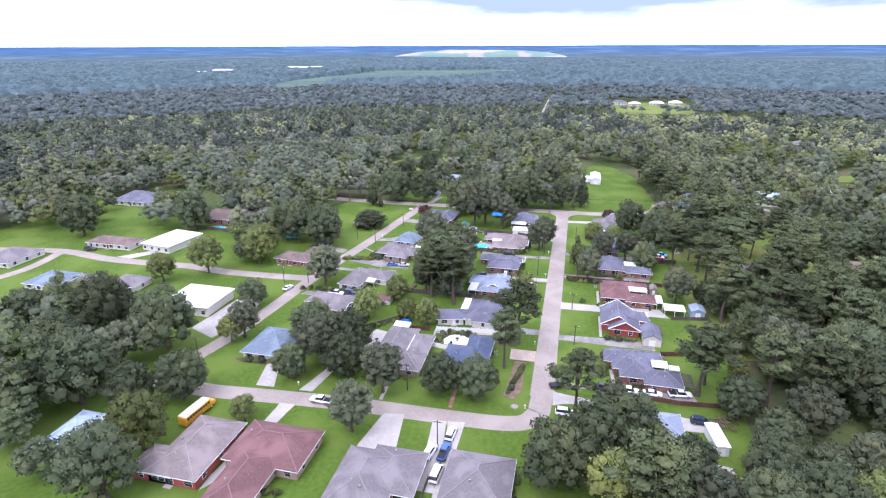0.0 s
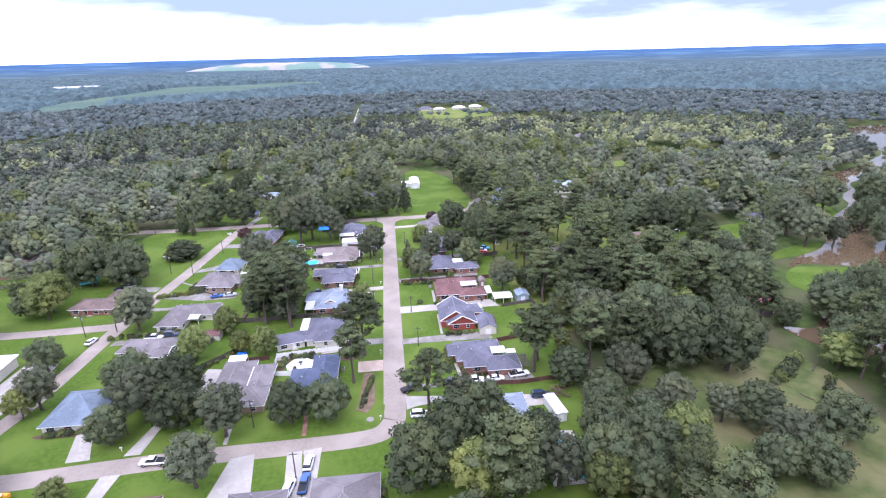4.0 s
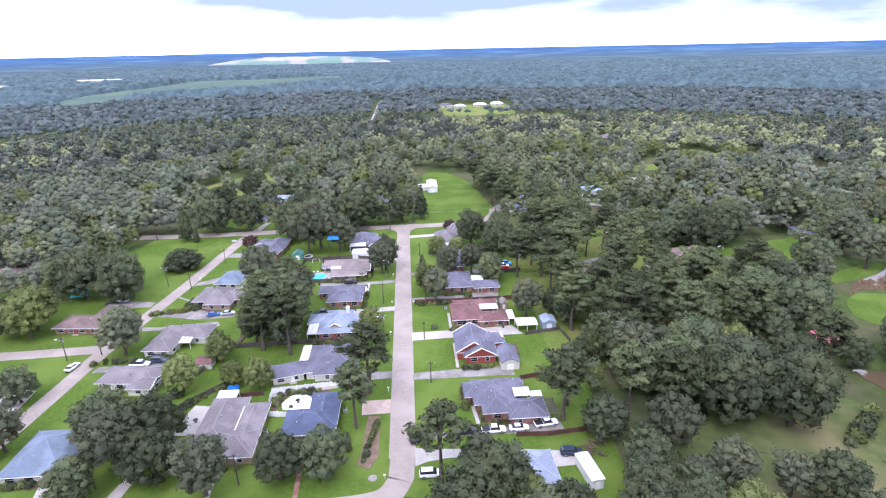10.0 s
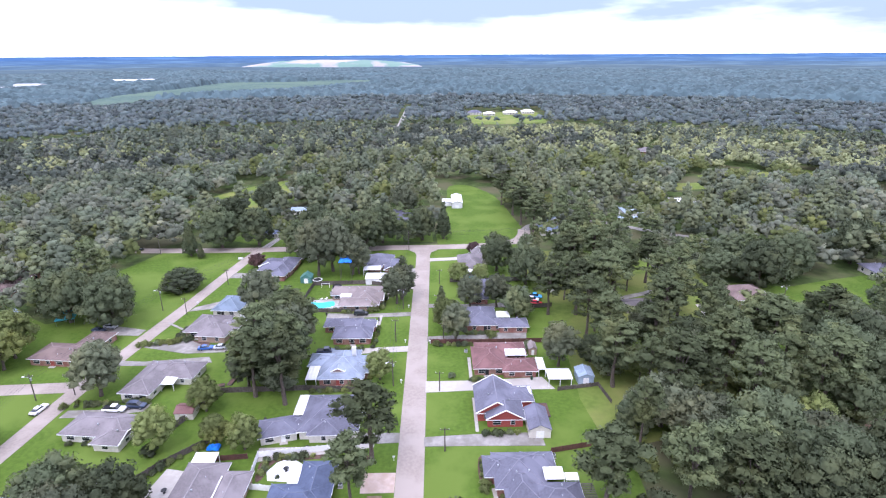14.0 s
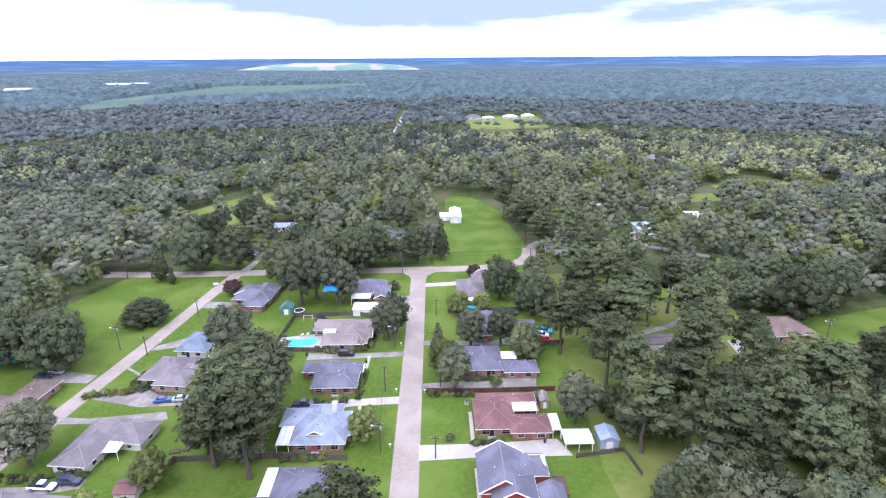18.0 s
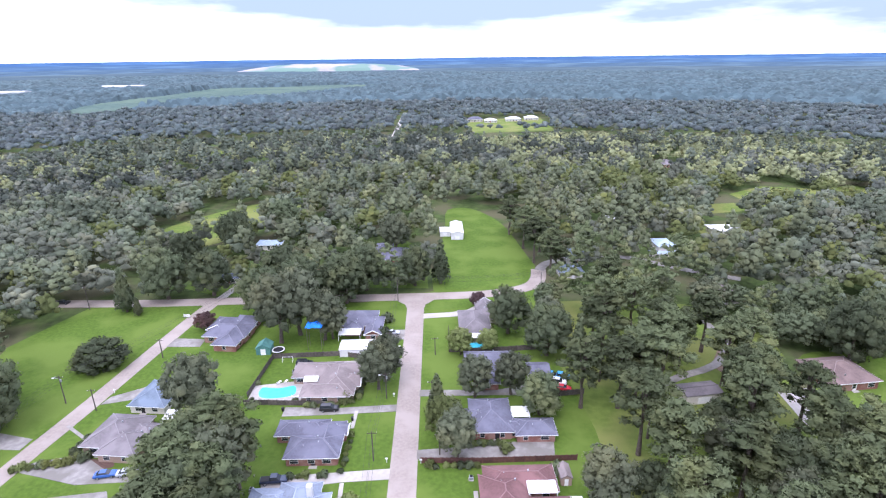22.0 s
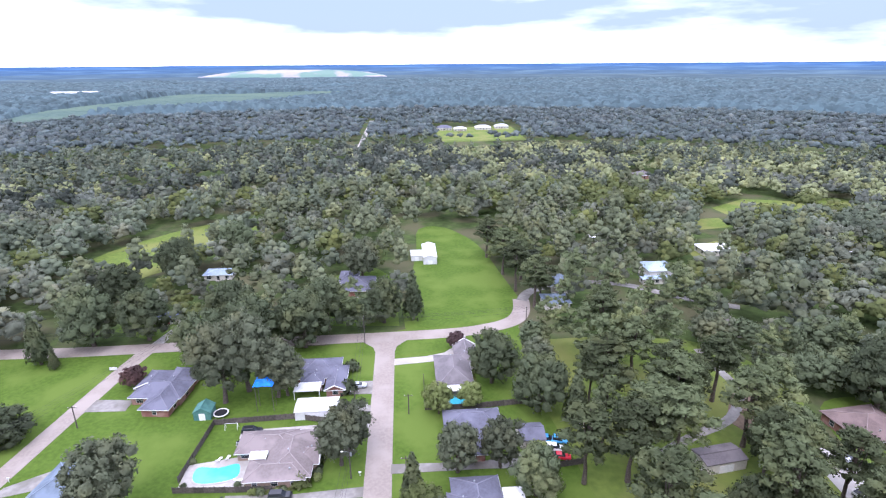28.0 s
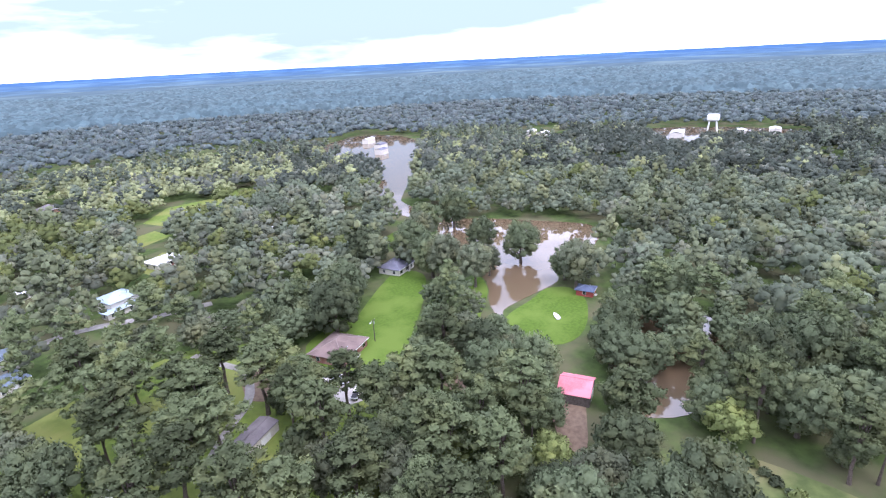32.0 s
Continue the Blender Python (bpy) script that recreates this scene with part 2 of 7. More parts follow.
def tube(bm, p, q, r0, r1, n=8):
    """A tapered round bar from p to q."""
    p, q = Vector(p), Vector(q)
    m = (q - p).to_track_quat("Z", "Y").to_matrix()
    a = [bm.verts.new(p + m @ Vector((r0 * math.cos(k * math.tau / n), r0 * math.sin(k * math.tau / n), 0))) for k in range(n)]
    b = [bm.verts.new(q + m @ Vector((r1 * math.cos(k * math.tau / n), r1 * math.sin(k * math.tau / n), 0))) for k in range(n)]
    for k in range(n):
        bm.faces.new((a[k], a[(k + 1) % n], b[(k + 1) % n], b[k]))
    bm.faces.new(b)
    bm.faces.new(a[::-1])
    return bm


def strip(points, widths, z, thick=0.12):
    """A solid ribbon along a centre line; widths to its two sides."""
    bm = bmesh.new()
    pts = [Vector((*p, 0)) for p in points]
    rings = []
    for i, p in enumerate(pts):
        d = (pts[min(i + 1, len(pts) - 1)] - pts[max(i - 1, 0)]).normalized()
        n = Vector((d.y, -d.x, 0))
        w = widths[i] if isinstance(widths, (list, tuple)) else widths
        rings.append([bm.verts.new(p + n * s * w / 2 + Vector((0, 0, h))) for s, h in ((-1, z - thick), (-1, z), (1, z), (1, z - thick))])
    for a, b in zip(rings, rings[1:]):
        for k in range(4):
            bm.faces.new((a[k], b[k], b[(k + 1) % 4], a[(k + 1) % 4]))
    bm.faces.new(rings[0])
    bm.faces.new(rings[-1][::-1])
    bmesh.ops.recalc_face_normals(bm, faces=bm.faces)
    return bm


def slab(points, z, thick=0.12):
    """A flat plate over a polygon."""
    bm = bmesh.new()
    top = [bm.verts.new((*p, z)) for p in points]
    f = bm.faces.new(top)
    ext = bmesh.ops.extrude_face_region(bm, geom=[f])
    for v in [g for g in ext["geom"] if isinstance(g, bmesh.types.BMVert)]:
        v.co.z -= thick
    bmesh.ops.recalc_face_normals(bm, faces=bm.faces)
    return bm


def smooth_line(points, closed=False, n=6):
    """Points rounded by a Catmull-Rom curve."""
    out, m = [], len(points)
    for i in range(m if closed else m - 1):
        p = [Vector((*points[(i + k) % m if closed else min(max(i + k, 0), m - 1)], 0)) for k in (-1, 0, 1, 2)]
        for j in range(n):
            u = j / n
            q = 0.5 * ((2 * p[1]) + (p[2] - p[0]) * u + (2 * p[0] - 5 * p[1] + 4 * p[2] - p[3]) * u * u + (3 * p[1] - p[0] - 3 * p[2] + p[3]) * u ** 3)
            out.append((q.x, q.y))
    if not closed:
        out.append(tuple(points[-1]))
    return out


def inside(p, poly):
    x, y = p
    r = False
    for (x0, y0), (x1, y1) in zip(poly, poly[1:] + poly[:1]):
        if (y0 > y) != (y1 > y) and x < (x1 - x0) * (y - y0) / (y1 - y0) + x0:
            r = not r
    return r


def structure(name, bm, mat, label="", category=""):
    return tagged(part(name, bm, mat), label, category, kind="structure")




def ridge_mat(roof):
    """Paler weathered shingles along the ridges and hips of a roof."""
    if roof.name not in RIDGES:
        c = tuple(v * 1.35 + .035 for v in ROOF_COLS.get(roof.name, (.6, .6, .6)))
        RIDGES[roof.name] = material(roof.name + "_ridge", c, tuple(v * .85 for v in c), rough=0.9, scale=3.0)
    return RIDGES[roof.name]


RIDGES = {}
# ---- ground, roads, water ----
def disc(r, n=96):
    bm = bmesh.new()
    rings = []
    for k, rr in enumerate((0.0, 60, 200, 600, 1800, r)):
        rings.append([bm.verts.new((0, 150, 0))] if k == 0 else [bm.verts.new((rr * math.cos(i * math.tau / n), 150 + rr * math.sin(i * math.tau / n), 0)) for i in range(n)])
    for a, b in zip(rings, rings[1:]):
        for i in range(n):
            j = (i + 1) % n
            bm.faces.new((a[0], b[i], b[j]) if len(a) == 1 else (a[i], b[i], b[j], a[j]))
    return bm


structure("ground", disc(9000), FLOOR, "dark grassy woodland floor reaching to the horizon", "ground")

SUBURB = [(-260, 60), (-60, 40), (44, 60), (47, 110), (50, 165), (49, 205), (42, 262), (45, 284), (8, 284), (-20, 274), (-70, 276), (-92, 280), (-118, 276), (-128, 245), (-118, 208), (-125, 205), (-200, 250), (-265, 250)]
FAR_LAWN = smooth_line([(6, 284), (9, 330), (12, 366), (14, 400), (28, 402), (42, 372), (47, 330), (49.5, 300), (46, 286), (24, 284)], True, 3)
FIELD = smooth_line([(-128, 318), (-140, 360), (-118, 405), (-92, 425), (-72, 410), (-82, 372), (-100, 345)], True, 3)
GLADE = smooth_line([(112, 196), (124, 200), (136, 205), (152, 211), (170, 219), (184, 228), (184, 240), (168, 238), (150, 233), (138, 230), (124, 234), (113, 230), (108, 214)], True, 3)
BANK = smooth_line([(163, 181), (176, 178), (188, 176), (192, 168), (184, 160), (166, 155), (152, 156), (146, 164), (150, 174), (157, 180)], True, 3)
FAR_BANK = smooth_line([(205, 240), (216, 268), (236, 270), (232, 246), (216, 232)], True, 3)
PASTURE = smooth_line([(58, 60), (60, 100), (62, 124), (78, 128), (96, 124), (108, 126), (116, 112), (113, 92), (104, 70), (88, 52), (70, 50)], True, 3)
POND_LAWN = smooth_line([(146, 186), (158, 195), (176, 204), (190, 206), (182, 198), (170, 193), (158, 190), (150, 186)], True, 3)
PINE_LAWN = smooth_line([(44, 146), (45, 200), (41, 256), (50, 272), (96, 268), (110, 250), (110, 232), (103, 222), (106, 196), (98, 180), (92, 160), (70, 148)], True, 3)
structure("lawn", slab(SUBURB, 0.05, 0.2), GRASS, "bright green mown suburban lawns", "lawn")
for poly, mat, lab in ((FAR_LAWN, GRASS, "open mown lawn beyond the cross street"), (FIELD, LAWN_B, "sunlit green clearing among the trees"), (GLADE, GRASS, "green lawn glade behind a brown house"), (BANK, GRASS, "green lawn at the flooded water's edge"), (FAR_BANK, GRASS, "green far bank of the flooded creek"), (POND_LAWN, GRASS, "green lawn above a flooded pond"), (PINE_LAWN, LAWN_B, "shaded green lawn under scattered pines"), (PASTURE, MEADOW, "patchy olive pasture with bare spots")):
    structure("lawn", slab(poly, 0.06, 0.2), mat, lab, "lawn")

# flooded creek
CREEK = smooth_line([(156, 180), (164, 184), (178, 180), (196, 174), (206, 178), (216, 182), (236, 172), (262, 172), (276, 182), (274, 206), (270, 232), (266, 256), (284, 298), (304, 312), (340, 328), (380, 346), (424, 372), (470, 398), (515, 420), (560, 470), (560, 530), (470, 520), (415, 450), (398, 398), (350, 360), (312, 338), (280, 318), (262, 292), (252, 262), (224, 240), (204, 220), (186, 200), (166, 190)], True, 3)
BAYOU = smooth_line([(121, 136), (124, 124), (134, 117), (150, 122), (158, 114), (170, 108), (184, 118), (186, 134), (172, 142), (158, 148), (140, 142), (130, 134)], True, 3)
BAYOU_OPEN = smooth_line([(122, 134), (125, 123), (135, 119), (144, 125), (140, 136), (130, 137)], True, 3)
FLOOD = smooth_line([(540, 170), (600, 130), (606, 55), (668, 70), (680, 130), (664, 205), (600, 196)], True, 3)
FLOOD2 = smooth_line([(560, 282), (572, 330), (600, 332), (600, 280)], True, 3)
for poly, lab in ((CREEK, "brown flooded creek winding through the trees"), (BAYOU, "brown flood pools under the trees"), (FLOOD, "wide brown flood water round far buildings"), (FLOOD2, "brown flood water between far trees")):
    structure("water", slab(poly, 0.09, 0.2), WATER, lab, "water")

ROAD_Z = 0.09


def road(line, width, label, mat=ASPHALT, name="road", z=ROAD_Z):
    return structure(name, strip(line, width, z, 0.2), mat, label, "road")


road([(-0.35, 113), (-0.35, 200), (-0.35, 272)], 6.0, "straight pale asphalt street between lawns")
road([(-0.35, 114), (-0.35, 112)] + smooth_line([(-0.6, 107), (-3.0, 102.6), (-8, 100.6), (-20, 99.8), (-45, 99.2), (-65, 97.8), (-85, 96.2), (-101, 97.5)]), 5.4, "pale asphalt street bending into the straight street", z=0.094)
road(smooth_line([(-140, 277.5), (-100, 276.3), (-60, 277.3), (-20, 278), (20, 279.2), (36, 282.5), (44, 287), (48, 294), (50, 304)]), 6.2, "pale asphalt cross street", z=0.098)
road(smooth_line([(-106, 88), (-100.5, 100), (-95, 122), (-92.5, 143), (-90.5, 167), (-87, 192), (-83.5, 215), (-78, 258), (-75, 276)]), 5.0, "pale asphalt side street running between lawns", z=0.102)
road(smooth_line([(-91, 168), (-124, 166.5), (-144, 168.5), (-180, 167.5), (-209, 171), (-240, 166)]), 5.0, "pale asphalt side street", z=0.106)
road(smooth_line([(-209, 171), (-206, 150), (-214, 130)]), 4.6, "pale asphalt side street", z=0.11)
for a, b in (((-0.35, 271), 0),):
    structure("road", slab([(-3.3, 268), (2.6, 268), (3.2, 271.5), (6.5, 275.6), (6.5, 277), (-7.5, 277), (-7.5, 275.2), (-4.2, 271.5)], 0.086, 0.2), ASPHALT, "flared mouth of the straight street", "road")


# ---- houses ----
WINDOWS = {}


def window(parent, x, y, z, w, h, face, name="window"):
    """A framed window lying on a wall whose outward normal is face ('s','n','e','w')."""
    key = (w, h)
    if key not in WINDOWS:
        fr = boxed(-w / 2 - .06, -.05, -h / 2 - .06, w / 2 + .06, 0.02, h / 2 + .06)
        me = bpy.data.meshes.new("frame")
        fr.to_mesh(me), fr.free()
        me.materials.append(TRIM)
        pb = boxed(-w / 2, -.062, .03, w / 2, -.02, h / 2)
        pm = bpy.data.meshes.new("pane")
        pb.to_mesh(pm), pb.free()
        pm.materials.append(GLASS)
        WINDOWS[key] = me, pm
    me, pm = WINDOWS[key]
    m = pose(x, y, z, 0, 0, {"s": 0, "e": 90, "n": 180, "w": 270}[face])
    ob = new(name, me)
    ob.parent = parent
    ob.matrix_basis = m
    for drop in (0, -h / 2 - .03):
        pn = new("pane", pm)
        pn.parent = ob
        pn.matrix_basis = pose(0, 0, drop)
    return ob


def hip_roof(x0, y0, x1, y1, z, pitch, over=0.55, gable="", ridge=""):
    """A solid hip or gable roof over a rectangle; gable names the ends that stay upright."""
    x0, y0, x1, y1 = x0 - over, y0 - over, x1 + over, y1 + over
    w, d = x1 - x0, y1 - y0
    along_x = (w >= d) if not ridge else ridge == "x"
    half = (d if along_x else w) / 2
    h = half * pitch
    bm = bmesh.new()
    t = 0.16
    if along_x:
        yc = (y0 + y1) / 2
        a = (x0 if "w" in gable else x0 + min(half, w / 2 - .05), yc)
        b = (x1 if "e" in gable else x1 - min(half, w / 2 - .05), yc)
    else:
        xc = (x0 + x1) / 2
        a = (xc, y0 if "s" in gable else y0 + min(half, d / 2 - .05))
        b = (xc, y1 if "n" in gable else y1 - min(half, d / 2 - .05))
    for dz in (0, -t):
        c = [bm.verts.new((*p, z + dz)) for p in ((x0, y0), (x1, y0), (x1, y1), (x0, y1))]
        r = [bm.verts.new((*a, z + h + dz)), bm.verts.new((*b, z + h + dz))]
        if along_x:
            fs = [(c[0], c[1], r[1], r[0]), (c[1], c[2], r[1]), (c[2], c[3], r[0], r[1]), (c[3], c[0], r[0])]
        else:
            fs = [(c[0], c[1], r[0]), (c[1], c[2], r[1], r[0]), (c[2], c[3], r[1]), (c[3], c[0], r[0], r[1])]
        ends = ("s", "", "n", "") if not along_x else ("", "e", "", "w")
        for f, e in zip(fs, ends):
            if not (e and e in gable):
                bm.faces.new(f if dz == 0 else f[::-1])
        if dz == 0:
            top, rt = c, r
    bm.verts.ensure_lookup_table()
    lo = bm.verts[6:10]
    lr = bm.verts[10:12]
    edge = "senw"
    for k in range(4):
        j = (k + 1) % 4
        if edge[k] in gable:
            q = 0 if edge[k] in "sw" else 1
            bm.faces.new((top[k], lo[k], lr[q], rt[q]))
            bm.faces.new((rt[q], lr[q], lo[j], top[j]))
        else:
            bm.faces.new((top[k], lo[k], lo[j], top[j]))
    return bm, (a, b, z + h)


def cap(a, b, z):
    bm = bmesh.new()
    tube(bm, (*a, z + .02), (*b, z + .02), 0.13, 0.13, 6)
    return bm


def house(name, label, wings, roof, wall, at=(0, 0), turn=0.0, vents=2, group="", gable_mat=None, wins=True):
    """wings: (x0, y0, x1, y1, eave, pitch, gable ends, ridge axis). Coordinates are of the plan; at and turn rotate the whole about a point."""
    m = Matrix.Translation((at[0], at[1], 0)) @ pose(0, 0, 0, 0, 0, turn) @ Matrix.Translation((-at[0], -at[1], 0)) if turn else Matrix()
    base = Matrix.Translation((wings[0][0], wings[0][1], 0))
    ob = thing(name, label, "house", group)
    ob.matrix_basis = m @ base
    off = Vector((wings[0][0], wings[0][1], 0))
    rnd = random.Random(int(abs(off.x * 13 + off.y * 7)))
    for i, (x0, y0, x1, y1, eave, pitch, gable, ridge) in enumerate(wings):
        x0, x1, y0, y1 = x0 - off.x, x1 - off.x, y0 - off.y, y1 - off.y
        eave -= .22
        bm, (a, b, top) = hip_roof(x0, y0, x1, y1, eave, pitch, 0.55, gable, ridge)
        roof_ob = part("roof", bm, roof, ob)
        caps = cap(a, b, top) if a != b else bmesh.new()
        low, far_end = ("w", "e") if a[1] == b[1] and a[0] != b[0] else ("s", "n")
        for end, pt in ((low, a), (far_end, b)):
            if end not in gable:
                xs, ys = ((x0 - .55, x1 + .55), (y0 - .55, y1 + .55))
                cs = [(xs[0 if end == "w" else 1], y) for y in ys] if end in "we" else [(x, ys[0 if end == "s" else 1]) for x in xs]
                for cx, cy in cs:
                    tube(caps, (cx, cy, eave + .02), (*pt, top + .02), .11, .11, 5)
        part("ridge_cap", caps, ridge_mat(roof), roof_ob, "paler ridge and hip shingles")
        wb = boxed(x0, y0, -0.1, x1, y1, eave - 0.1 + 0.004 * i)
        part("wall", wb, wall, ob)
        part("fascia", box(box(bmesh.new(), x0 - .57, y0 - .60, eave - .20, x1 + .57, y0 - .56, eave - .02), x1 + .56, y0 - .57, eave - .20, x1 + .60, y1 + .57, eave - .02), TRIM, roof_ob)
        along_x = (x1 - x0 >= y1 - y0) if not ridge else ridge == "x"
        for g in gable:
            gb = bmesh.new()
            hh = ((y1 - y0) if along_x else (x1 - x0)) / 2 * pitch
            if g in "sn":
                y = y0 if g == "s" else y1
                p = [(x0, y, eave - .12), (x1, y, eave - .12), ((x0 + x1) / 2, y, eave - .12 + hh)]
                q = [(a_, b_ + (.15 if g == "s" else -.15), c_) for a_, b_, c_ in p]
            else:
                x = x0 if g == "w" else x1
                p = [(x, y0, eave - .12), (x, y1, eave - .12), (x, (y0 + y1) / 2, eave - .12 + hh)]
                q = [(a_ + (.15 if g == "w" else -.15), b_, c_) for a_, b_, c_ in p]
            va, vb = [gb.verts.new(k) for k in p], [gb.verts.new(k) for k in q]
            gb.faces.new(va), gb.faces.new(vb[::-1])
            for k in range(3):
                gb.faces.new((va[k], vb[k], vb[(k + 1) % 3], va[(k + 1) % 3]))
            bmesh.ops.recalc_face_normals(gb, faces=gb.faces)
            part("gable", gb, gable_mat or wall, ob)
            rk = bmesh.new()
            lowz, topz = eave - .02, eave + hh + .55 * pitch - .02
            if g in "sn":
                yy = y0 - .57 if g == "s" else y1 + .57
                ends_ = [((x0 - .55, yy, lowz), ((x0 + x1) / 2, yy, topz)), ((x1 + .55, yy, lowz), ((x0 + x1) / 2, yy, topz))]
            else:
                xx = x0 - .57 if g == "w" else x1 + .57
                ends_ = [((xx, y0 - .55, lowz), (xx, (y0 + y1) / 2, topz)), ((xx, y1 + .55, lowz), (xx, (y0 + y1) / 2, topz))]
            for p_, q_ in ends_:
                tube(rk, p_, q_, .15, .15, 4)
            part("bargeboard", rk, TRIM, roof_ob, "white painted bargeboard")
        if wins and i == 0:
            dx = (x0 + x1) / 2 + rnd.uniform(-1.2, 1.2)
            door = part("door", boxed(dx - .5, y0 - .05, 0, dx + .5, y0 + .03, 2.1), rnd.choice((TRIM, BRICKR, DARKM)), ob, "painted front door")
            part("step", boxed(dx - .9, y0 - 1.0, -.02, dx + .9, y0 - .055, .16), CONCRETE, door)
        if wins:
            n = max(1, int((x1 - x0) / 3.6))
            for k in range(n):
                xx = x0 + (k + .5) * (x1 - x0) / n + rnd.uniform(-.3, .3)
                window(ob, xx, y0, 1.4, rnd.choice((1.0, 1.4, 1.8)), 1.3, "s")
            for side, xx in (("w", x0), ("e", x1)):
                for k in range(max(1, int((y1 - y0) / 5))):
                    window(ob, xx, y0 + (k + .5) * (y1 - y0) / max(1, int((y1 - y0) / 5)), 1.4, 1.2, 1.3, side)
        # plumbing vents and a turbine on the roof slopes
        for k in range(vents):
            vx, vy = rnd.uniform(x0 + 1.5, x1 - 1.5), rnd.uniform(y0 + 1.5, y1 - 1.5)
            if along_x:
                zz = eave + pitch * (min(vy - y0, y1 - vy) + .55)
            else:
                zz = eave + pitch * (min(vx - x0, x1 - vx) + .55)
            zz = min(zz, eave + pitch * (min(vy - y0, y1 - vy, vx - x0, x1 - vx) + .55)) if not gable else zz
            vb = tube(bmesh.new(), (vx, vy, zz - .3), (vx, vy, zz + .25), .07, .07, 7)
            if k == 0:
                tube(vb, (vx, vy, zz + .25), (vx, vy, zz + .5), .2, .16, 8)
            part("roof_vent", vb, METAL, roof_ob)
    return ob


def awning(label, x0, y0, x1, y1, z, drop=0.25, mat=None, name="patio_cover"):
    """A low metal cover on posts."""
    ob = thing(name, label, "patio cover", at=pose(x0, y0, 0))
    w, d = x1 - x0, y1 - y0
    bm = bmesh.new()
    n = max(3, int(w / 0.9))
    ring = []
    for k in range(2 * n + 1):
        up = .05 if k % 2 else 0.0
        ring.append([bm.verts.new(p) for p in ((k * w / (2 * n), 0, z - .04 + up), (k * w / (2 * n), 0, z + .06 + up), (k * w / (2 * n), d, z + .06 + up), (k * w / (2 * n), d, z - .04 + up))])
    for p, q in zip(ring, ring[1:]):
        for j in range(4):
            bm.faces.new((p[j], p[(j + 1) % 4], q[(j + 1) % 4], q[j]))
    bm.faces.new(ring[0])
    bm.faces.new(ring[-1][::-1])
    bmesh.ops.recalc_face_normals(bm, faces=bm.faces)
    for v in bm.verts:
        v.co.z -= drop * (1 - v.co.y / d)
    part("cover", bm, mat or WHITE, ob)
    for px, py in ((.15, .15), (w - .15, .15), (.15, d - .15), (w - .15, d - .15)):
        part("post", boxed(px - .06, py - .06, 0, px + .06, py + .06, z - drop * (1 - py / d)), TRIM, ob)
    return ob


G = "houses along the streets"
house("house", "dark blue-grey hip-roofed brick house with a garage wing", [(17.6, 127.4, 27.2, 137.0, 2.7, .5, "", "y"), (19.3, 123.8, 25.6, 132, 2.7, .5, "", "y"), (25.2, 121.6, 33.8, 128.2, 2.6, .5, "", "x"), (15.6, 130.8, 20.4, 136.2, 2.6, .4, "", "x"), (24, 132.6, 30, 137.2, 2.6, .5, "", "x")], R_SLATE, BRICK, group=G)
house("house", "red brick gabled house with a dark grey roof", [(15.4, 151.6, 24.6, 162.5, 2.9, .60, "sn", "y"), (17.6, 149.2, 26.0, 156, 2.75, .55, "s", "y"), (22.5, 156.4, 29.3, 162.2, 2.7, .42, "", "x")], R_SLATE, BRICKR, group=G)
house("house", "low house with a maroon shingle roof", [(16, 171.6, 25, 182.5, 2.7, .45, "", "y"), (17, 178.6, 31, 185.2, 2.65, .45, "", "x"), (24, 170.2, 32.8, 176.3, 2.6, .40, "", "x")], R_MAROON, BRICK, group=G)
house("house", "blue-grey shingled brick house with a garage wing", [(15.4, 197, 24.6, 209.3, 2.7, .52, "", "y"), (14.4, 199.5, 20, 205.2, 2.6, .5, "", "x"), (25.6, 195.8, 34.4, 201.2, 2.6, .45, "", "x"), (22.5, 197.4, 27.5, 201.0, 2.55, .4, "", "x")], R_SLATE, BRICK, group=G)
house("house", "blue-grey hip-roofed house half hidden by small trees", [(15.5, 225, 28.6, 233, 2.7, .48, "", "x"), (17.5, 217, 23.6, 229, 2.6, .5, "", "y")], R_SLATE, BRICK, group=G)
house("house", "taupe gabled house by a fenced pool", [(14.8, 244.5, 24, 260, 2.9, .5, "", "y"), (21, 256, 27, 266, 2.8, .6, "n", "y")], R_GREY, SIDING, group=G)
house("house", "navy-roofed house with a white fenced patio", [(-27.6, 120, -16.2, 128.6, 2.7, .48, "", "x"), (-22.5, 122, -16, 135, 2.8, .45, "", "y")], R_NAVY, BRICK, group=G)
house("house", "dark grey shingled house with pale siding", [(-26.5, 145.6, -13.2, 159.0, 2.8, .46, "", "x"), (-24, 144.4, -17, 150, 2.7, .45, "", "y")], R_SLATE, SIDING, group=G)
house("garage", "dark grey hip-roofed garage turned to face the drive", [(-35.6, 144.6, -27.6, 150.6, 2.6, .42, "", "x"), (-28.2, 147.6, -25.6, 150.2, 2.45, .3, "", "x")], R_SLATE, SIDING, at=(-31, 147), turn=14, vents=0, group=G)
h_pale = house("house", "brick house with a pale blue-grey hip roof", [(-26.2, 167.2, -14.7, 178.4, 2.7, .52, "", "x"), (-24.6, 171, -17, 181.4, 2.7, .54, "", "y"), (-30.2, 174, -22, 180, 2.6, .42, "", "x"), (-18, 170.4, -13.6, 174.9, 2.6, .5, "e", "x"), (-22.6, 168.7, -19.9, 172.2, 4.1, .5, "s", "y")], R_LIGHT, BRICK, group=G)
house("house", "brick house with a mauve-grey complex hip roof", [(-26.3, 189.4, -15.2, 196.2, 2.7, .55, "", "x"), (-21.6, 189.6, -15, 201.2, 2.7, .52, "", "y"), (-30.3, 197.2, -19, 202.2, 2.6, .45, "", "x"), (-18, 197.4, -14.3, 200.6, 2.5, .45, "e", "x")], R_SLATE, BRICK, group=G)
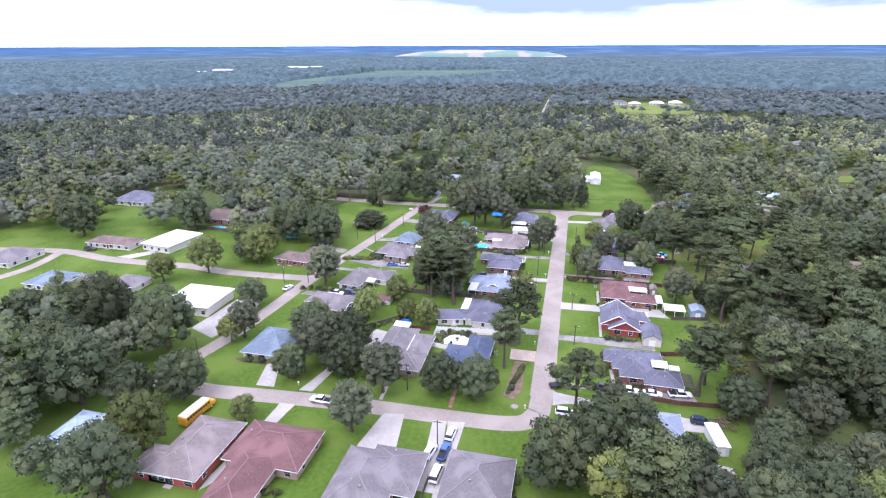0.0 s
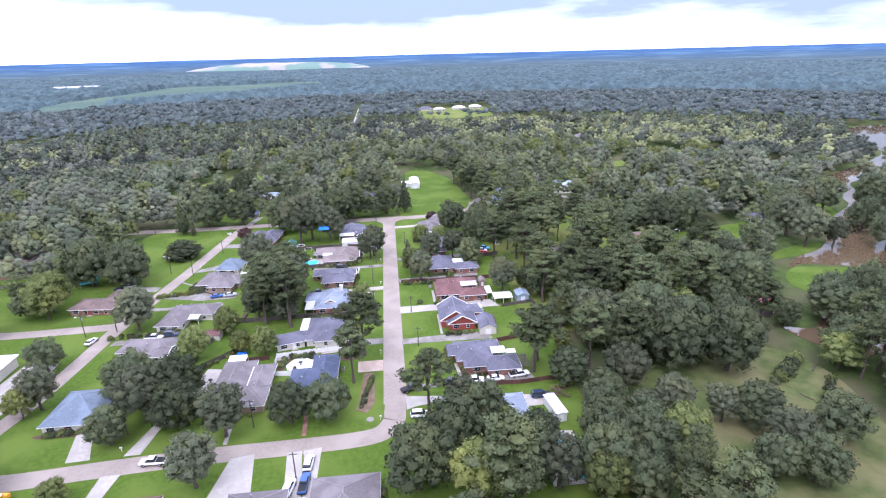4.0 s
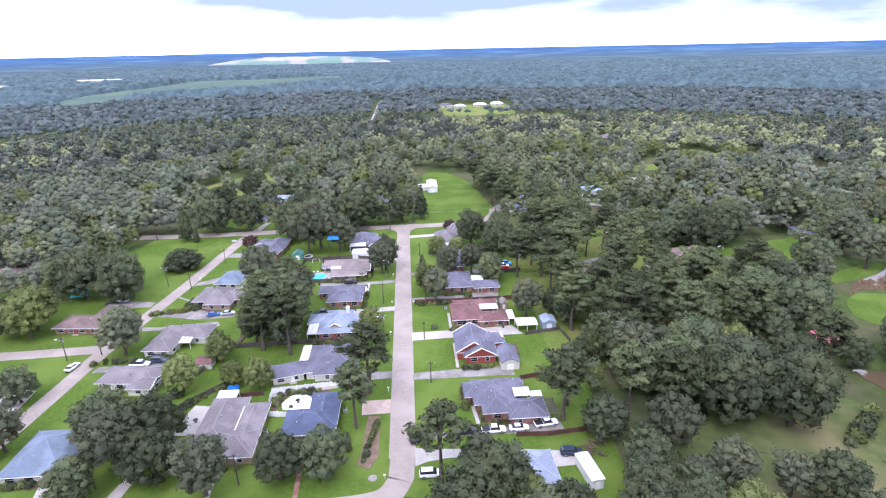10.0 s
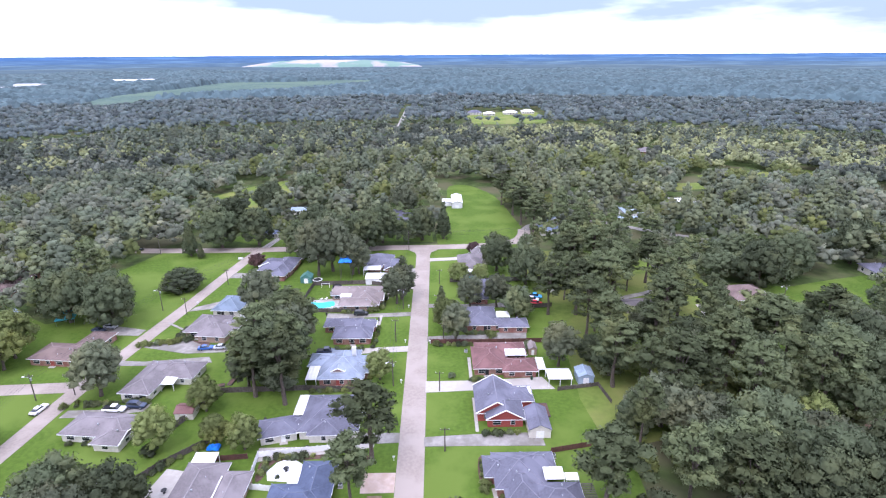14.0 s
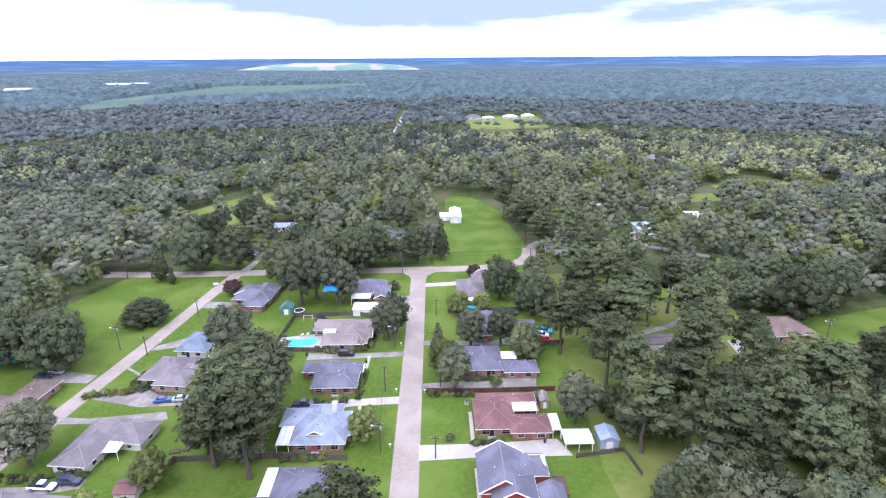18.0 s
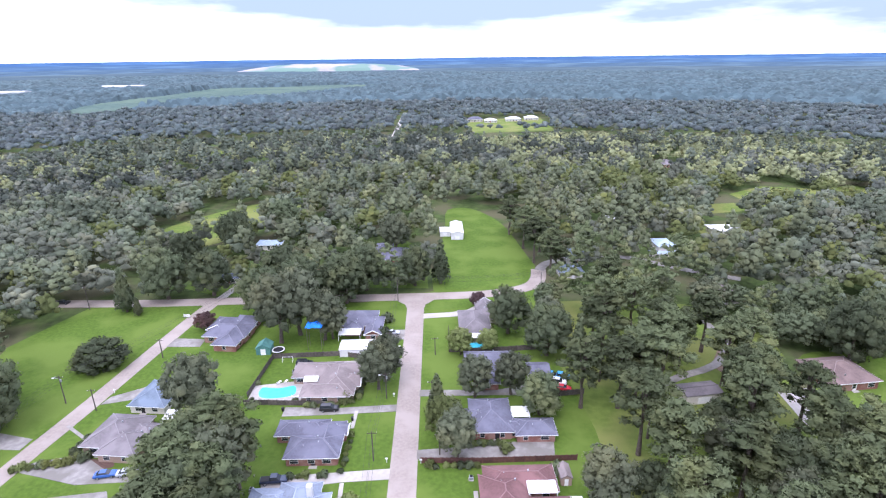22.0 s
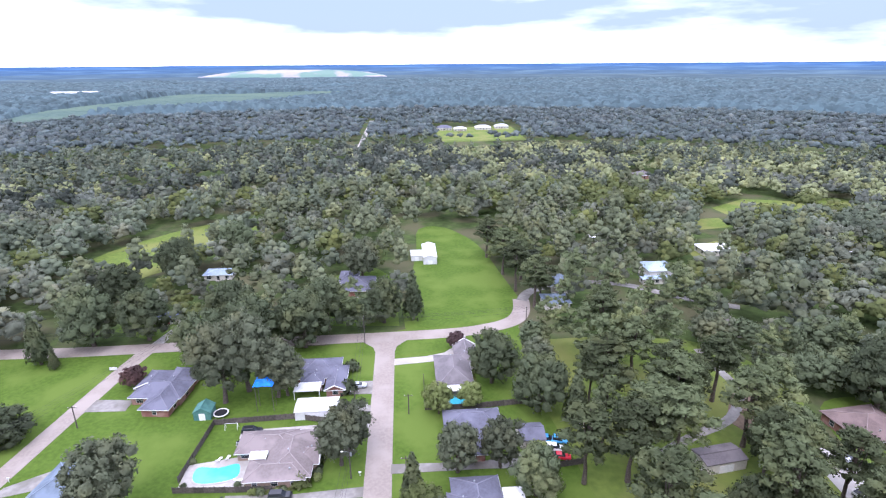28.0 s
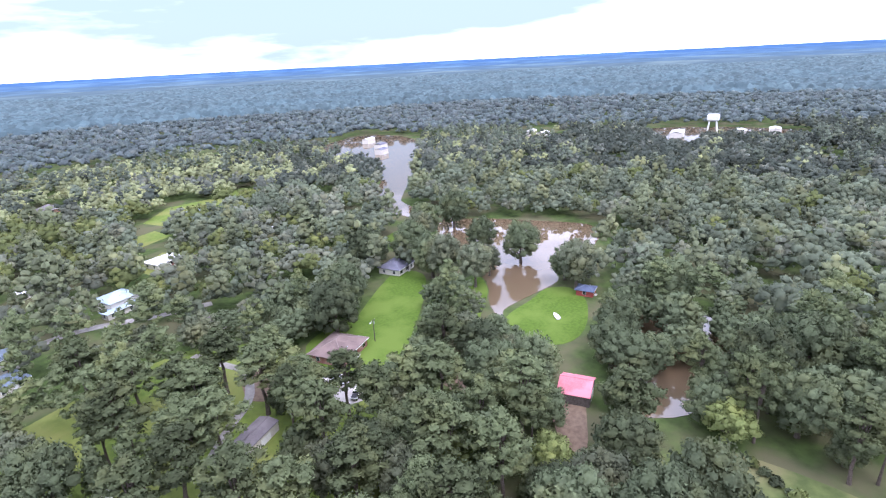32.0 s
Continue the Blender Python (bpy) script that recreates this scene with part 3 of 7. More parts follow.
house("house", "large taupe-roofed brick house by a swimming pool", [(-32.3, 221.6, -20, 228.6, 2.6, .42, "", "x"), (-28.2, 212.4, -16, 218.2, 2.6, .45, "", "x"), (-24.4, 213, -15, 228, 2.7, .46, "", "y"), (-18, 217, -13.8, 222.5, 2.6, .5, "e", "x")], R_TAUPE, BRICKT, group=G)
house("house", "blue-grey hip-roofed house near the junction", [(-24.5, 251.5, -13, 261.5, 2.7, .5, "", "x"), (-15.4, 245.4, -10.8, 257, 2.6, .5, "s", "y"), (-22.5, 248.6, -17, 254, 2.6, .45, "", "y")], R_SLATE, BRICK, group=G)
house("house", "mauve-grey roofed house with a pale patio", [(-47, 117, -39, 135, 2.7, .48, "", "y"), (-42, 114, -33.2, 122, 2.6, .5, "", "x"), (-38.5, 116, -33.4, 132.5, 2.6, .5, "", "y")], R_GREY, BRICKT, group=G)
house("house", "steel-blue hip-roofed house with a wide front lawn", [(-84, 112, -71.5, 126, 2.7, .48, "", "x")], R_TEAL, SIDING, group=G)
house("house", "low grey hip-roofed house with white eaves", [(-81.5, 146, -66, 153.6, 2.6, .45, "", "x"), (-72, 143.6, -66, 150, 2.5, .3, "e", "x")], R_GREY, SIDING, at=(-81.5, 146), turn=-6, group=G)
house("house", "low grey L-shaped house", [(-76.5, 162, -68.8, 177, 2.6, .38, "", "y"), (-72, 170, -61.6, 177.6, 2.6, .45, "", "x")], R_GREY, SIDING, at=(-76.5, 162), turn=-6, group=G)
house("house", "taupe hip-roofed house beside parked cars", [(-74.2, 194.8, -64, 206, 2.7, .48, "", "y"), (-69, 192.6, -60.4, 200.8, 2.7, .5, "", "x"), (-66, 197, -58.8, 203.4, 2.6, .45, "", "x")], R_GREY, BRICKT, at=(-74.6, 191), turn=-6, group=G)
house("house", "small blue-grey roofed house behind a dark tree", [(-71, 210, -62, 221, 2.6, .5, "", "y")], R_TEAL, SIDING, at=(-71, 210), turn=-6, group=G)
house("house", "blue-grey complex-roofed corner house", [(-66.5, 246, -53.5, 254, 2.7, .5, "", "x"), (-61, 241, -54, 260.5, 2.7, .45, "", "y"), (-67.5, 250.5, -60, 259, 2.6, .45, "s", "y")], R_SLATE, BRICK, at=(-66.5, 246), turn=-6, group=G)
house("house", "long low house with a plain brown roof", [(-112, 179.5, -97.5, 188, 2.6, .3, "", "x"), (-104, 184, -97, 196, 2.6, .3, "", "y")], R_BROWN, BRICK, at=(-112, 179.5), turn=-6, group=G)
house("house", "distant blue-grey roofed house on a green lot", [(-245, 238, -222, 254, 2.8, .48, "", "x")], R_SLATE, SIDING, group=G)
house("house", "distant brown-mauve roofed house", [(-177, 219, -150, 232, 3.2, .45, "", "x"), (-168, 226, -154, 246, 3.2, .5, "", "y")], R_BROWN, BRICK, group=G)
house("house", "distant low brown-roofed house", [(-203, 178, -181, 187, 2.6, .3, "", "x")], R_BROWN, SIDING, group=G)
house("house", "distant grey-roofed house by a side street", [(-228, 150, -213, 166, 2.6, .35, "", "x")], R_GREY, SIDING, group=G)
house("house", "pale blue-grey roofed low houses among trees", [(-189, 136, -176, 148, 2.6, .35, "", "x")], R_TEAL, SIDING, group=G)
house("house", "mauve-grey roofed low house among trees", [(-174, 133, -162, 148, 2.6, .35, "", "y")], R_GREY, SIDING, group=G)
house("house", "small grey-roofed house beside trees", [(-158, 142, -147, 151, 2.6, .35, "", "x")], R_GREY, SIDING, group=G)
house("house", "brick house with a mauve-brown gabled roof", [(-76.5, 66, -65.5, 83.5, 3.0, .5, "", "y"), (-80.5, 66, -71, 73, 2.8, .45, "", "x")], R_TAUPE, BRICKR, group=G)
house("house", "maroon-roofed brick house with a cream wing", [(-63.5, 73, -47, 85, 2.9, .5, "", "x"), (-61, 60, -52, 76, 2.8, .5, "", "y")], R_MAROON, BRICKT, group=G)
house("house", "grey complex hip-roofed house with a pale drive", [(-38.5, 66, -27, 82, 2.9, .5, "", "y"), (-33, 72, -22.5, 83.6, 2.9, .5, "", "y")], R_GREY, BRICK, group=G)
house("house", "dark grey hip-roofed house", [(-17, 72, -4.4, 86, 2.8, .48, "", "y")], R_GREY, BRICK, group=G)
house("house", "pale blue-grey gabled house among dark trees", [(-105, 68, -96.5, 79, 2.8, .48, "", "x")], R_TIN, SIDING, group=G)
house("house", "grey tin-roofed house under tall trees", [(20.5, 101, 31, 109.5, 2.7, .35, "", "x")], R_LIGHT, SIDING, group=G)
part("chimney", boxed(7.7, 9.0, 2.6, 8.8, 10.1, 6.4), WHITE, h_pale, "white painted chimney")


# ---- trees ----
def leafy(seed, lobes, n, size, core=1, squash=0.8):
    """A crown of rounded clumps: each lobe has a rough solid core wrapped in small leaf sprays that lie along it. Returns vertices, triangles and soft outward normals."""
    rg = np.random.RandomState(seed)
    V, T, N, base = [], [], [], 0
    area = np.array([r * r for *_, r in lobes])
    counts = np.maximum(3, (n * area / area.sum()).astype(int))
    mid = np.array([l[:3] for l in lobes]).mean(0) - (0, 0, 1.0)
    bm = bmesh.new()
    bmesh.ops.create_icosphere(bm, subdivisions=core, radius=1.0)
    ball = np.array([v.co[:] for v in bm.verts])
    ball_f = np.array([[v.index for v in f.verts] for f in bm.faces])
    bm.free()

    def soft(points, d):
        w = points - mid
        w /= np.linalg.norm(w, axis=1)[:, None] + 1e-6
        return d * .50 + w * .55 + (0, 0, .34)

    for (cx, cy, cz, r), k in zip(lobes, counts):
        d = rg.normal(size=(k, 3))
        d[:, 2] = np.where(d[:, 2] < -0.45, -d[:, 2], d[:, 2])
        d /= np.linalg.norm(d, axis=1)[:, None]
        rad = r * rg.uniform(0.62, 1.30, (k, 1))
        c = np.array((cx, cy, cz)) + d * rad * np.array((1, 1, squash))
        nn = d * .6 + rg.normal(scale=0.5, size=(k, 3))
        nn /= np.linalg.norm(nn, axis=1)[:, None]
        a = np.cross(nn, rg.normal(size=(k, 3)))
        a /= np.linalg.norm(a, axis=1)[:, None]
        b = np.cross(nn, a)
        s = size * rg.uniform(0.6, 1.35, (k, 1))
        q = np.stack([c + a * s * 1.25, c - a * s * .55 + b * s * .95 - nn * s * .2, c - a * s * .55 - b * s * .95 - nn * s * .2], 1).reshape(-1, 3)
        V.append(q)
        N.append(np.repeat(soft(c, d) + nn * .26, 3, axis=0))
        T.append(base + 3 * np.arange(k)[:, None] + np.arange(3)[None])
        base += 3 * k
        cv = ball * (r * rg.uniform(0.55, 0.95, (len(ball), 1))) * np.array((1, 1, squash)) + (cx, cy, cz)
        V.append(cv)
        N.append(soft(cv, ball))
        T.append(ball_f + base)
        base += len(cv)
    N = np.vstack(N)
    return np.vstack(V), np.vstack(T), N / np.linalg.norm(N, axis=1)[:, None]


def oak_lobes(seed, R=5.0, H=10.5, n=9):
    """Clumps over an uneven egg-shaped crown that hangs low, round a few large inner masses."""
    rg = random.Random(seed)
    half = min(H * .47, R * 1.0)
    zc = H - half
    out = [(0, 0, zc + half * .25, R * .58), (R * .3, R * .1, zc, R * .5), (-R * .25, R * .22, zc - half * .1, R * .5), (0, -R * .3, zc - half * .05, R * .48)]
    for k in range(n * 6):
        u = -.86 + 1.84 * (k + .5) / (n * 6)
        a = k * 2.39996 + rg.uniform(-.25, .25)
        swell = .88 + .2 * noise.noise((math.cos(a) * 1.1 + seed, math.sin(a) * 1.1, u * 1.3))
        q = math.sqrt(max(0, 1 - u * u)) * swell * rg.uniform(.76, 1.0)
        out.append((R * q * math.cos(a), R * q * math.sin(a), zc + half * u * swell * rg.uniform(.86, 1.0), R * rg.uniform(.14, .27)))
    return out


def pine_lobes(seed, R=3.4, H=20.0, n=30):
    """Flattish needle clumps at the ends of limbs, widest below the middle of an open crown."""
    rg = random.Random(seed)
    out = [(rg.uniform(-.3, .3), rg.uniform(-.3, .3), H - .7, R * .24), (.3, -.2, H - 1.9, R * .32), (-.4, .3, H - 3.0, R * .34)]
    for k in range(n):
        u = (k + .5) / n
        a = k * 2.4 + rg.uniform(-.7, .7)
        q = R * (.22 + .86 * math.sin(math.pi * min(1, .06 + .72 * u))) * rg.uniform(.55, 1.12)
        z = H - 1.6 - u * H * .44 + rg.uniform(-.9, .9)
        r = R * rg.uniform(.20, .33)
        out.append((q * math.cos(a), q * math.sin(a), z, r))
        out.append((q * .6 * math.cos(a + .5), q * .6 * math.sin(a + .5), z - .3, r * .85))
    return out


def leaf_mat(name, c, island=0.16, cells=0.0):
    return material(name, c, tuple(v * .74 for v in c), rough=0.8, scale=0.5, cells=cells, island=island, patch=tuple(v * w for v, w in zip(c, (1.28, 1.16, 1.0))), patch_scale=0.11, patch_cut=(.5, .7), translucent=0.42, obj_random=0.36, spec=0.2)


LEAF_OAK = leaf_mat("dark_oak_leaves", (0.118, 0.147, 0.078))
LEAF_GREY = leaf_mat("grey_green_leaves", (0.154, 0.176, 0.106))
LEAF_LIGHT = leaf_mat("fresh_green_leaves", (0.192, 0.230, 0.080))
LEAF_PINE = leaf_mat("pine_needles", (0.136, 0.167, 0.080))
# belt leaves: a little painted haze, blue raised over the near trees
BELT_OAK = leaf_mat("suburb_oak_leaves_faint_haze", (0.115, 0.139, 0.090), cells=0.1)
BELT_GREY = leaf_mat("suburb_grey_leaves_faint_haze", (0.160, 0.178, 0.126), cells=0.1)
BELT_PINE = leaf_mat("suburb_pine_needles_faint_haze", (0.144, 0.167, 0.092), cells=0.1)
# woodland leaves: stronger painted haze, bluer again for the greater distance
WOOD_OAK = leaf_mat("woodland_oak_leaves_hazed", (0.124, 0.151, 0.116), cells=0.1)
WOOD_GREY = leaf_mat("woodland_grey_leaves_hazed", (0.160, 0.180, 0.144), cells=0.1)
WOOD_LIGHT = leaf_mat("woodland_fresh_leaves_hazed", (0.216, 0.240, 0.122), cells=0.1)
WOOD_PINE = leaf_mat("woodland_pine_needles_hazed", (0.138, 0.166, 0.118), cells=0.1)
LEAF_RED = leaf_mat("purple_brown_leaves", (0.151, 0.096, 0.093))


def trunk_mesh(seed, H, r, lobes, first=0.35):
    rg = random.Random(seed)
    bm = bmesh.new()
    p = Vector((0, 0, -0.2))
    n = 5
    for k in range(n):
        q = Vector((rg.uniform(-.25, .25), rg.uniform(-.25, .25), H * (k + 1) / n))
        tube(bm, p, q, r * (1.25 if k == 0 else 1 - k / n * .75), r * (1 - (k + 1) / n * .75), 8)
        p = q
    for cx, cy, cz, rr in lobes[1:9]:
        z = min(cz - .3, H * rg.uniform(first, .8))
        tube(bm, (0, 0, z), (cx * .9, cy * .9, cz), r * .38, r * .1, 5)
    me = bpy.data.meshes.new("trunk")
    bm.to_mesh(me), bm.free()
    me.materials.append(BARK)
    return me


TREE_KINDS = {}


def tree_kind(key, label, lobes, leaf, H, r, n, size, squash=.85, name="tree"):
    v, f, nv = leafy(len(TREE_KINDS) + 11, lobes, n, size, 1, squash)
    TREE_KINDS[key] = (arrays("crown", v, f, [leaf], True, nv), trunk_mesh(len(TREE_KINDS), H, r, lobes), label, name)


for k in range(4):
    tree_kind("oak%d" % k, "broad dark green oak with a dense rounded crown", oak_lobes(k), LEAF_OAK, 7.5, .38, 5800, .18)
for k in range(3):
    tree_kind("grey%d" % k, "grey-green broadleaf tree with an uneven crown", oak_lobes(20 + k, 4.6, 11, 8), LEAF_GREY, 7.8, .34, 5400, .175)
for k in range(3):
    tree_kind("light%d" % k, "fresh green broadleaf tree with a loose crown", oak_lobes(40 + k, 3.8, 8.5, 7), LEAF_LIGHT, 6, .24, 4400, .155)
for k in range(5):
    tree_kind("pine%d" % k, "tall pine with a bare trunk and clumped crown", pine_lobes(60 + k), LEAF_PINE, 19.3, .30, 5200, .175, .72, "pine_tree")
for k in range(2):
    tree_kind("cedar%d" % k, "narrow upright dark evergreen tree", [(0, 0, 9.3 - .95 * j, .5 + .17 * j) for j in range(9)], LEAF_OAK, 8.6, .25, 2000, .25, 1.0)
tree_kind("red0", "small purple-leaved tree with a rounded crown", oak_lobes(90, 2.6, 4.6, 6), LEAF_RED, 3.2, .16, 1500, .22)
for k in range(2):
    tree_kind("bush%d" % k, "low rounded green garden shrub", [(0, 0, .7, .8), (.6, .2, .5, .55), (-.5, .4, .5, .6), (.1, -.6, .45, .5)], LEAF_OAK if k else LEAF_LIGHT, .5, .08, 420, .15, .9, "shrub")


def tree(kind, x, y, s=1.0, sz=None, z=0.0, group="street and garden trees"):
    cm, tm, label, name = TREE_KINDS[kind]
    rg = random.Random(int(x * 31 + y * 17))
    ob = thing(name, label, "shrub" if name == "shrub" else "tree", "garden shrubs" if name == "shrub" else group)
    ob.matrix_basis = pose(x, y, z, 0, 0, rg.uniform(0, 360)) @ Matrix.Diagonal((s, s, sz or s, 1))
    for nm, me in (("crown", cm), ("trunk", tm)):
        c = new(nm, me)
        c.parent = ob
    return ob


def plant(*rows):
    """Trees given as kind, place and size."""
    for kind, x, y, s in rows:
        tree(kind, x, y, s, .65 + .22 * s if kind[0] == "p" else s * (1.02 if s < 1.45 else 1.06 if s < 1.8 else 1.2))


# between the side street and the back fences, y 60 to 332
plant(
    ("oak1", -81.5, 60.4, 1.51), ("light1", -84.1, 73.8, 1.64), ("oak3", -87.5, 91.5, 1.3), ("oak3", -96.8, 85.5, 1.18), ("light0", -68, 87.4, 0.83), ("grey1", -60.8, 113.8, 1.42), ("oak1", -66, 106.4, .95),
    ("light1", -92.8, 119.7, 1), ("grey0", -90.1, 122.9, 1.09), ("oak3", -51.6, 110.4, 1.2), ("oak2", -55.4, 121.4, 1.3), ("oak0", -66.6, 122.4, 1.4), ("oak2", -98.8, 142, 0.98), ("light1", -58.3, 143.1, 1.24), ("light2", -52.5, 156.8, 1.1),
    ("grey2", -82.9, 163.9, 1.39), ("grey1", -84.7, 168.4, 1.2), ("grey1", -53.2, 207.1, 1.54), ("red0", -69.4, 254.9, 1.34), ("oak2", -52.8, 264, 1.66),
    ("cedar0", -97.6, 266.3, .72), ("oak3", -93.4, 280, 1.75), ("oak0", -77.5, 282.7, 1.67), ("oak1", -50.6, 283.6, 1.75), ("oak2", -96.8, 307.5, 1.64), ("oak1", -85.3, 332.6, 1.75))
# between the side street and the back fences, y 356 to 356
plant(
    ("oak2", -69, 356.5, 1.75))
# west side of the straight street, y 89 to 247
plant(
    ("grey1", -41.9, 89.8, 1.17), ("grey0", -40, 105.6, 1.26), ("oak2", -25.6, 108.8, 1.07), ("oak3", -16.6, 109.4, 1.08), ("pine0", -11.3, 123.9, 1.24), ("pine1", -8.9, 137.8, 1.75),
    ("light0", -38.2, 142.4, 1.05), ("light0", -45.2, 144.5, 0.9), ("oak0", -38.5, 171.5, 1.7), ("grey1", -36, 180, 1.6), ("oak2", -43, 184.5, 1.6), ("oak3", -36, 165.6, 1.12), ("grey1", -45.2, 167.4, 1.2), ("pine0", -33.4, 159.2, 1.75), ("pine1", -42, 162.8, 1.75), ("grey2", -35, 163, 0.9), ("oak2", -40, 168, 1.05),
    ("light0", -10.2, 170.1, 1.07), ("pine3", -36, 173, 1.6), ("pine3", -44.6, 176.3, 1.75), ("oak3", -41, 181, 1.1), ("pine2", -34.5, 183, 1.5), ("pine4", -38.2, 187.7, 1.75),
    ("oak1", -46, 190, 1.35), ("grey0", -8.7, 218.4, 1.22), ("grey0", -7.2, 222.2, 1.24), ("grey0", -28.5, 246.5, 1.5), ("grey1", -42, 245, 1.8), ("grey1", -26, 247, 1.15))
# west side of the straight street, y 250 to 324
plant(
    ("grey2", -37, 250, 1.8), ("oak1", -41, 270, 1.75), ("oak1", -25.6, 273.7, 1.75), ("oak0", -19.8, 285.2, 1.75), ("oak3", -1.2, 288.9, 1.48), ("grey1", -10.8, 324.2, 1.75))
# east side of the straight street, y 76 to 214
plant(
    ("light2", 40, 76, 1.3), ("light2", 15, 78.3, 1.62), ("grey2", 31.9, 79.9, 1.16), ("oak1", 41.1, 80.5, 1.25), ("oak2", 4, 83.5, 1.44), ("oak1", 24.4, 84, 1.38),
    ("oak3", 44, 84, 1.2), ("oak2", 45.8, 90.4, 1.17), ("oak0", 30.5, 91, 1), ("oak3", 12.3, 92.6, 1.39), ("light0", 23.5, 95, 1.1), ("oak0", 19.5, 98.7, 1.32),
    ("grey1", 15.7, 102, 1.18), ("pine2", 7.7, 106.2, 1.44), ("oak0", 45.2, 115.4, 1.05), ("pine3", 37.9, 122.5, 1.75), ("pine4", 40.5, 128, 1.1), ("grey1", 40.2, 175.9, 1.22),
    ("grey2", 11.5, 191.3, 1.12), ("light2", 9.2, 197.6, 1.33), ("oak2", 32.7, 206.1, 1.11), ("cedar0", 7.1, 206.8, 1.18), ("pine1", 43.6, 208.6, 1.61), ("light1", 35, 214, 0.8))
# east side of the straight street, y 214 to 325
plant(
    ("grey2", 17, 214.1, 1.12), ("grey0", 26.7, 214.9, 1.13), ("oak0", 40, 234.6, 1.51), ("light0", 14.3, 235.6, 1.07), ("light1", 22.6, 237.3, 0.91), ("oak3", 30.1, 248.7, 1.48),
    ("red0", 22.2, 268.9, 1.22), ("cedar1", 9, 290.7, 1.75), ("pine1", 53.5, 297, 1.75), ("pine0", 49.5, 312, 1.75), ("pine2", 47.7, 330.5, 1.75), ("pine3", 44, 352, 1.7), ("pine4", 54, 324, 1.75), ("grey1", 58, 306, 1.2))
# far west lots, y 84 to 269
plant(
    ("oak1", -111.2, 84.4, 1.75), ("oak2", -118, 88.7, 1.39), ("oak2", -130.5, 96.4, 1.49), ("grey2", -116.1, 103, 1.1), ("oak0", -156.6, 110.6, 1.39), ("oak3", -108.3, 112.2, 1.75),
    ("oak0", -132.4, 116, 1.75), ("light2", -143.5, 152.9, 1.35), ("light2", -132, 164.1, 1.75), ("light0", -118, 177, 1.75), ("light1", -119.3, 183.6, 1.75), ("oak1", -217, 190, 1.75),
    ("oak3", -100.1, 202.2, 1.6), ("oak0", -117, 206.4, 1.75), ("oak1", -102.9, 206.4, 1.61), ("oak0", -171.9, 209.8, 1.75), ("cedar0", -103.4, 269.5, 1.63))
# pines, drive and creek to the east, y 74 to 131
plant(
    ("oak1", 83.2, 74.9, 1.05), ("oak0", 47.9, 75.4, 1.04), ("oak3", 76.3, 77.7, 0.95), ("grey1", 82.4, 81.7, 1.13), ("oak2", 52.2, 82.5, 1.29), ("light0", 60.1, 84, 1.56),
    ("oak2", 97, 86, 1.16), ("oak0", 82.3, 92.7, 1.11), ("oak2", 155.3, 94.7, 1.75), ("grey0", 75.7, 95.5, 0.9), ("oak3", 47.1, 95.7, 1.04), ("grey2", 64.4, 98, 1.09),
    ("oak3", 127.8, 98.4, 1.51), ("oak3", 49.9, 103.3, 1.06), ("oak1", 144.5, 105.1, 1.71), ("oak2", 51.8, 107.6, 0.86), ("oak1", 89.7, 115.9, 1.74), ("oak3", 124.8, 116.4, 1.23),
    ("oak0", 76.1, 118.6, 1.61), ("pine1", 62.8, 118.9, 1.75), ("oak1", 80.4, 122.4, 1.75), ("pine4", 65.5, 125.2, 1.63), ("oak2", 141.5, 131.6, 1.2), ("oak0", 100.2, 131.1, 1.41))
# pines, drive and creek to the east, y 131 to 177
plant(
    ("oak0", 186.5, 131.8, 1.75), ("pine0", 109.8, 132, 1.64), ("oak0", 75.5, 135.4, 1.67), ("oak1", 141.5, 142.4, 1.34), ("oak3", 152.2, 143.3, 1.46), ("oak3", 107.1, 150.7, 1.17),
    ("oak3", 89.3, 155.5, 1.41), ("oak1", 120.4, 158.6, 1.5), ("light1", 85.4, 162.3, 1.56), ("pine2", 81.3, 162.8, 1.75), ("grey1", 212.3, 245.3, 1.6),
    ("grey0", 191.7, 165.3, 1.75), ("pine4", 52.6, 165.4, 1.75), ("oak2", 111.1, 165.7, 1.71), ("oak2", 91.6, 167.6, 1.38), ("grey2", 72.7, 168.5, 1.29),
    ("pine0", 66.4, 175, 1.75), ("oak0", 125.5, 175.2, 1.46), ("oak2", 83.5, 176.9, 1.36), ("oak0", 77.3, 177.7, 1.32))
# pines, drive and creek to the east, y 181 to 227
plant(
    ("grey0", 191.8, 201.2, 1.2), ("pine3", 98.2, 181.4, 1.75), ("grey1", 67.5, 181.9, 1.36), ("pine1", 55, 182.3, 1.75), ("grey0", 93.3, 182.7, 1.29), ("pine4", 122.2, 185.5, 1.75),
    ("oak1", 99.5, 185.7, 1.4), ("oak0", 211.6, 194.8, 1.7), ("oak0", 71.3, 194.3, 1.08), ("pine3", 92.2, 197.2, 1.5), ("oak3", 199.2, 172, 1.3),
    ("grey0", 179.5, 201.8, 1.61), ("pine1", 86.5, 205.2, 1.41), ("pine2", 53, 208.2, 1.75), ("oak3", 217.8, 215.9, 1.51), ("grey2", 180.5, 216.4, 1.75),
    ("pine4", 60.5, 217, 1.68), ("pine2", 84.1, 217.2, 1.75), ("pine2", 92.2, 221.7, 1.75), ("oak3", 182, 222.1, 1.75), ("pine4", 71.5, 225.8, 1.75), ("oak3", 126.5, 227.8, 1.75))
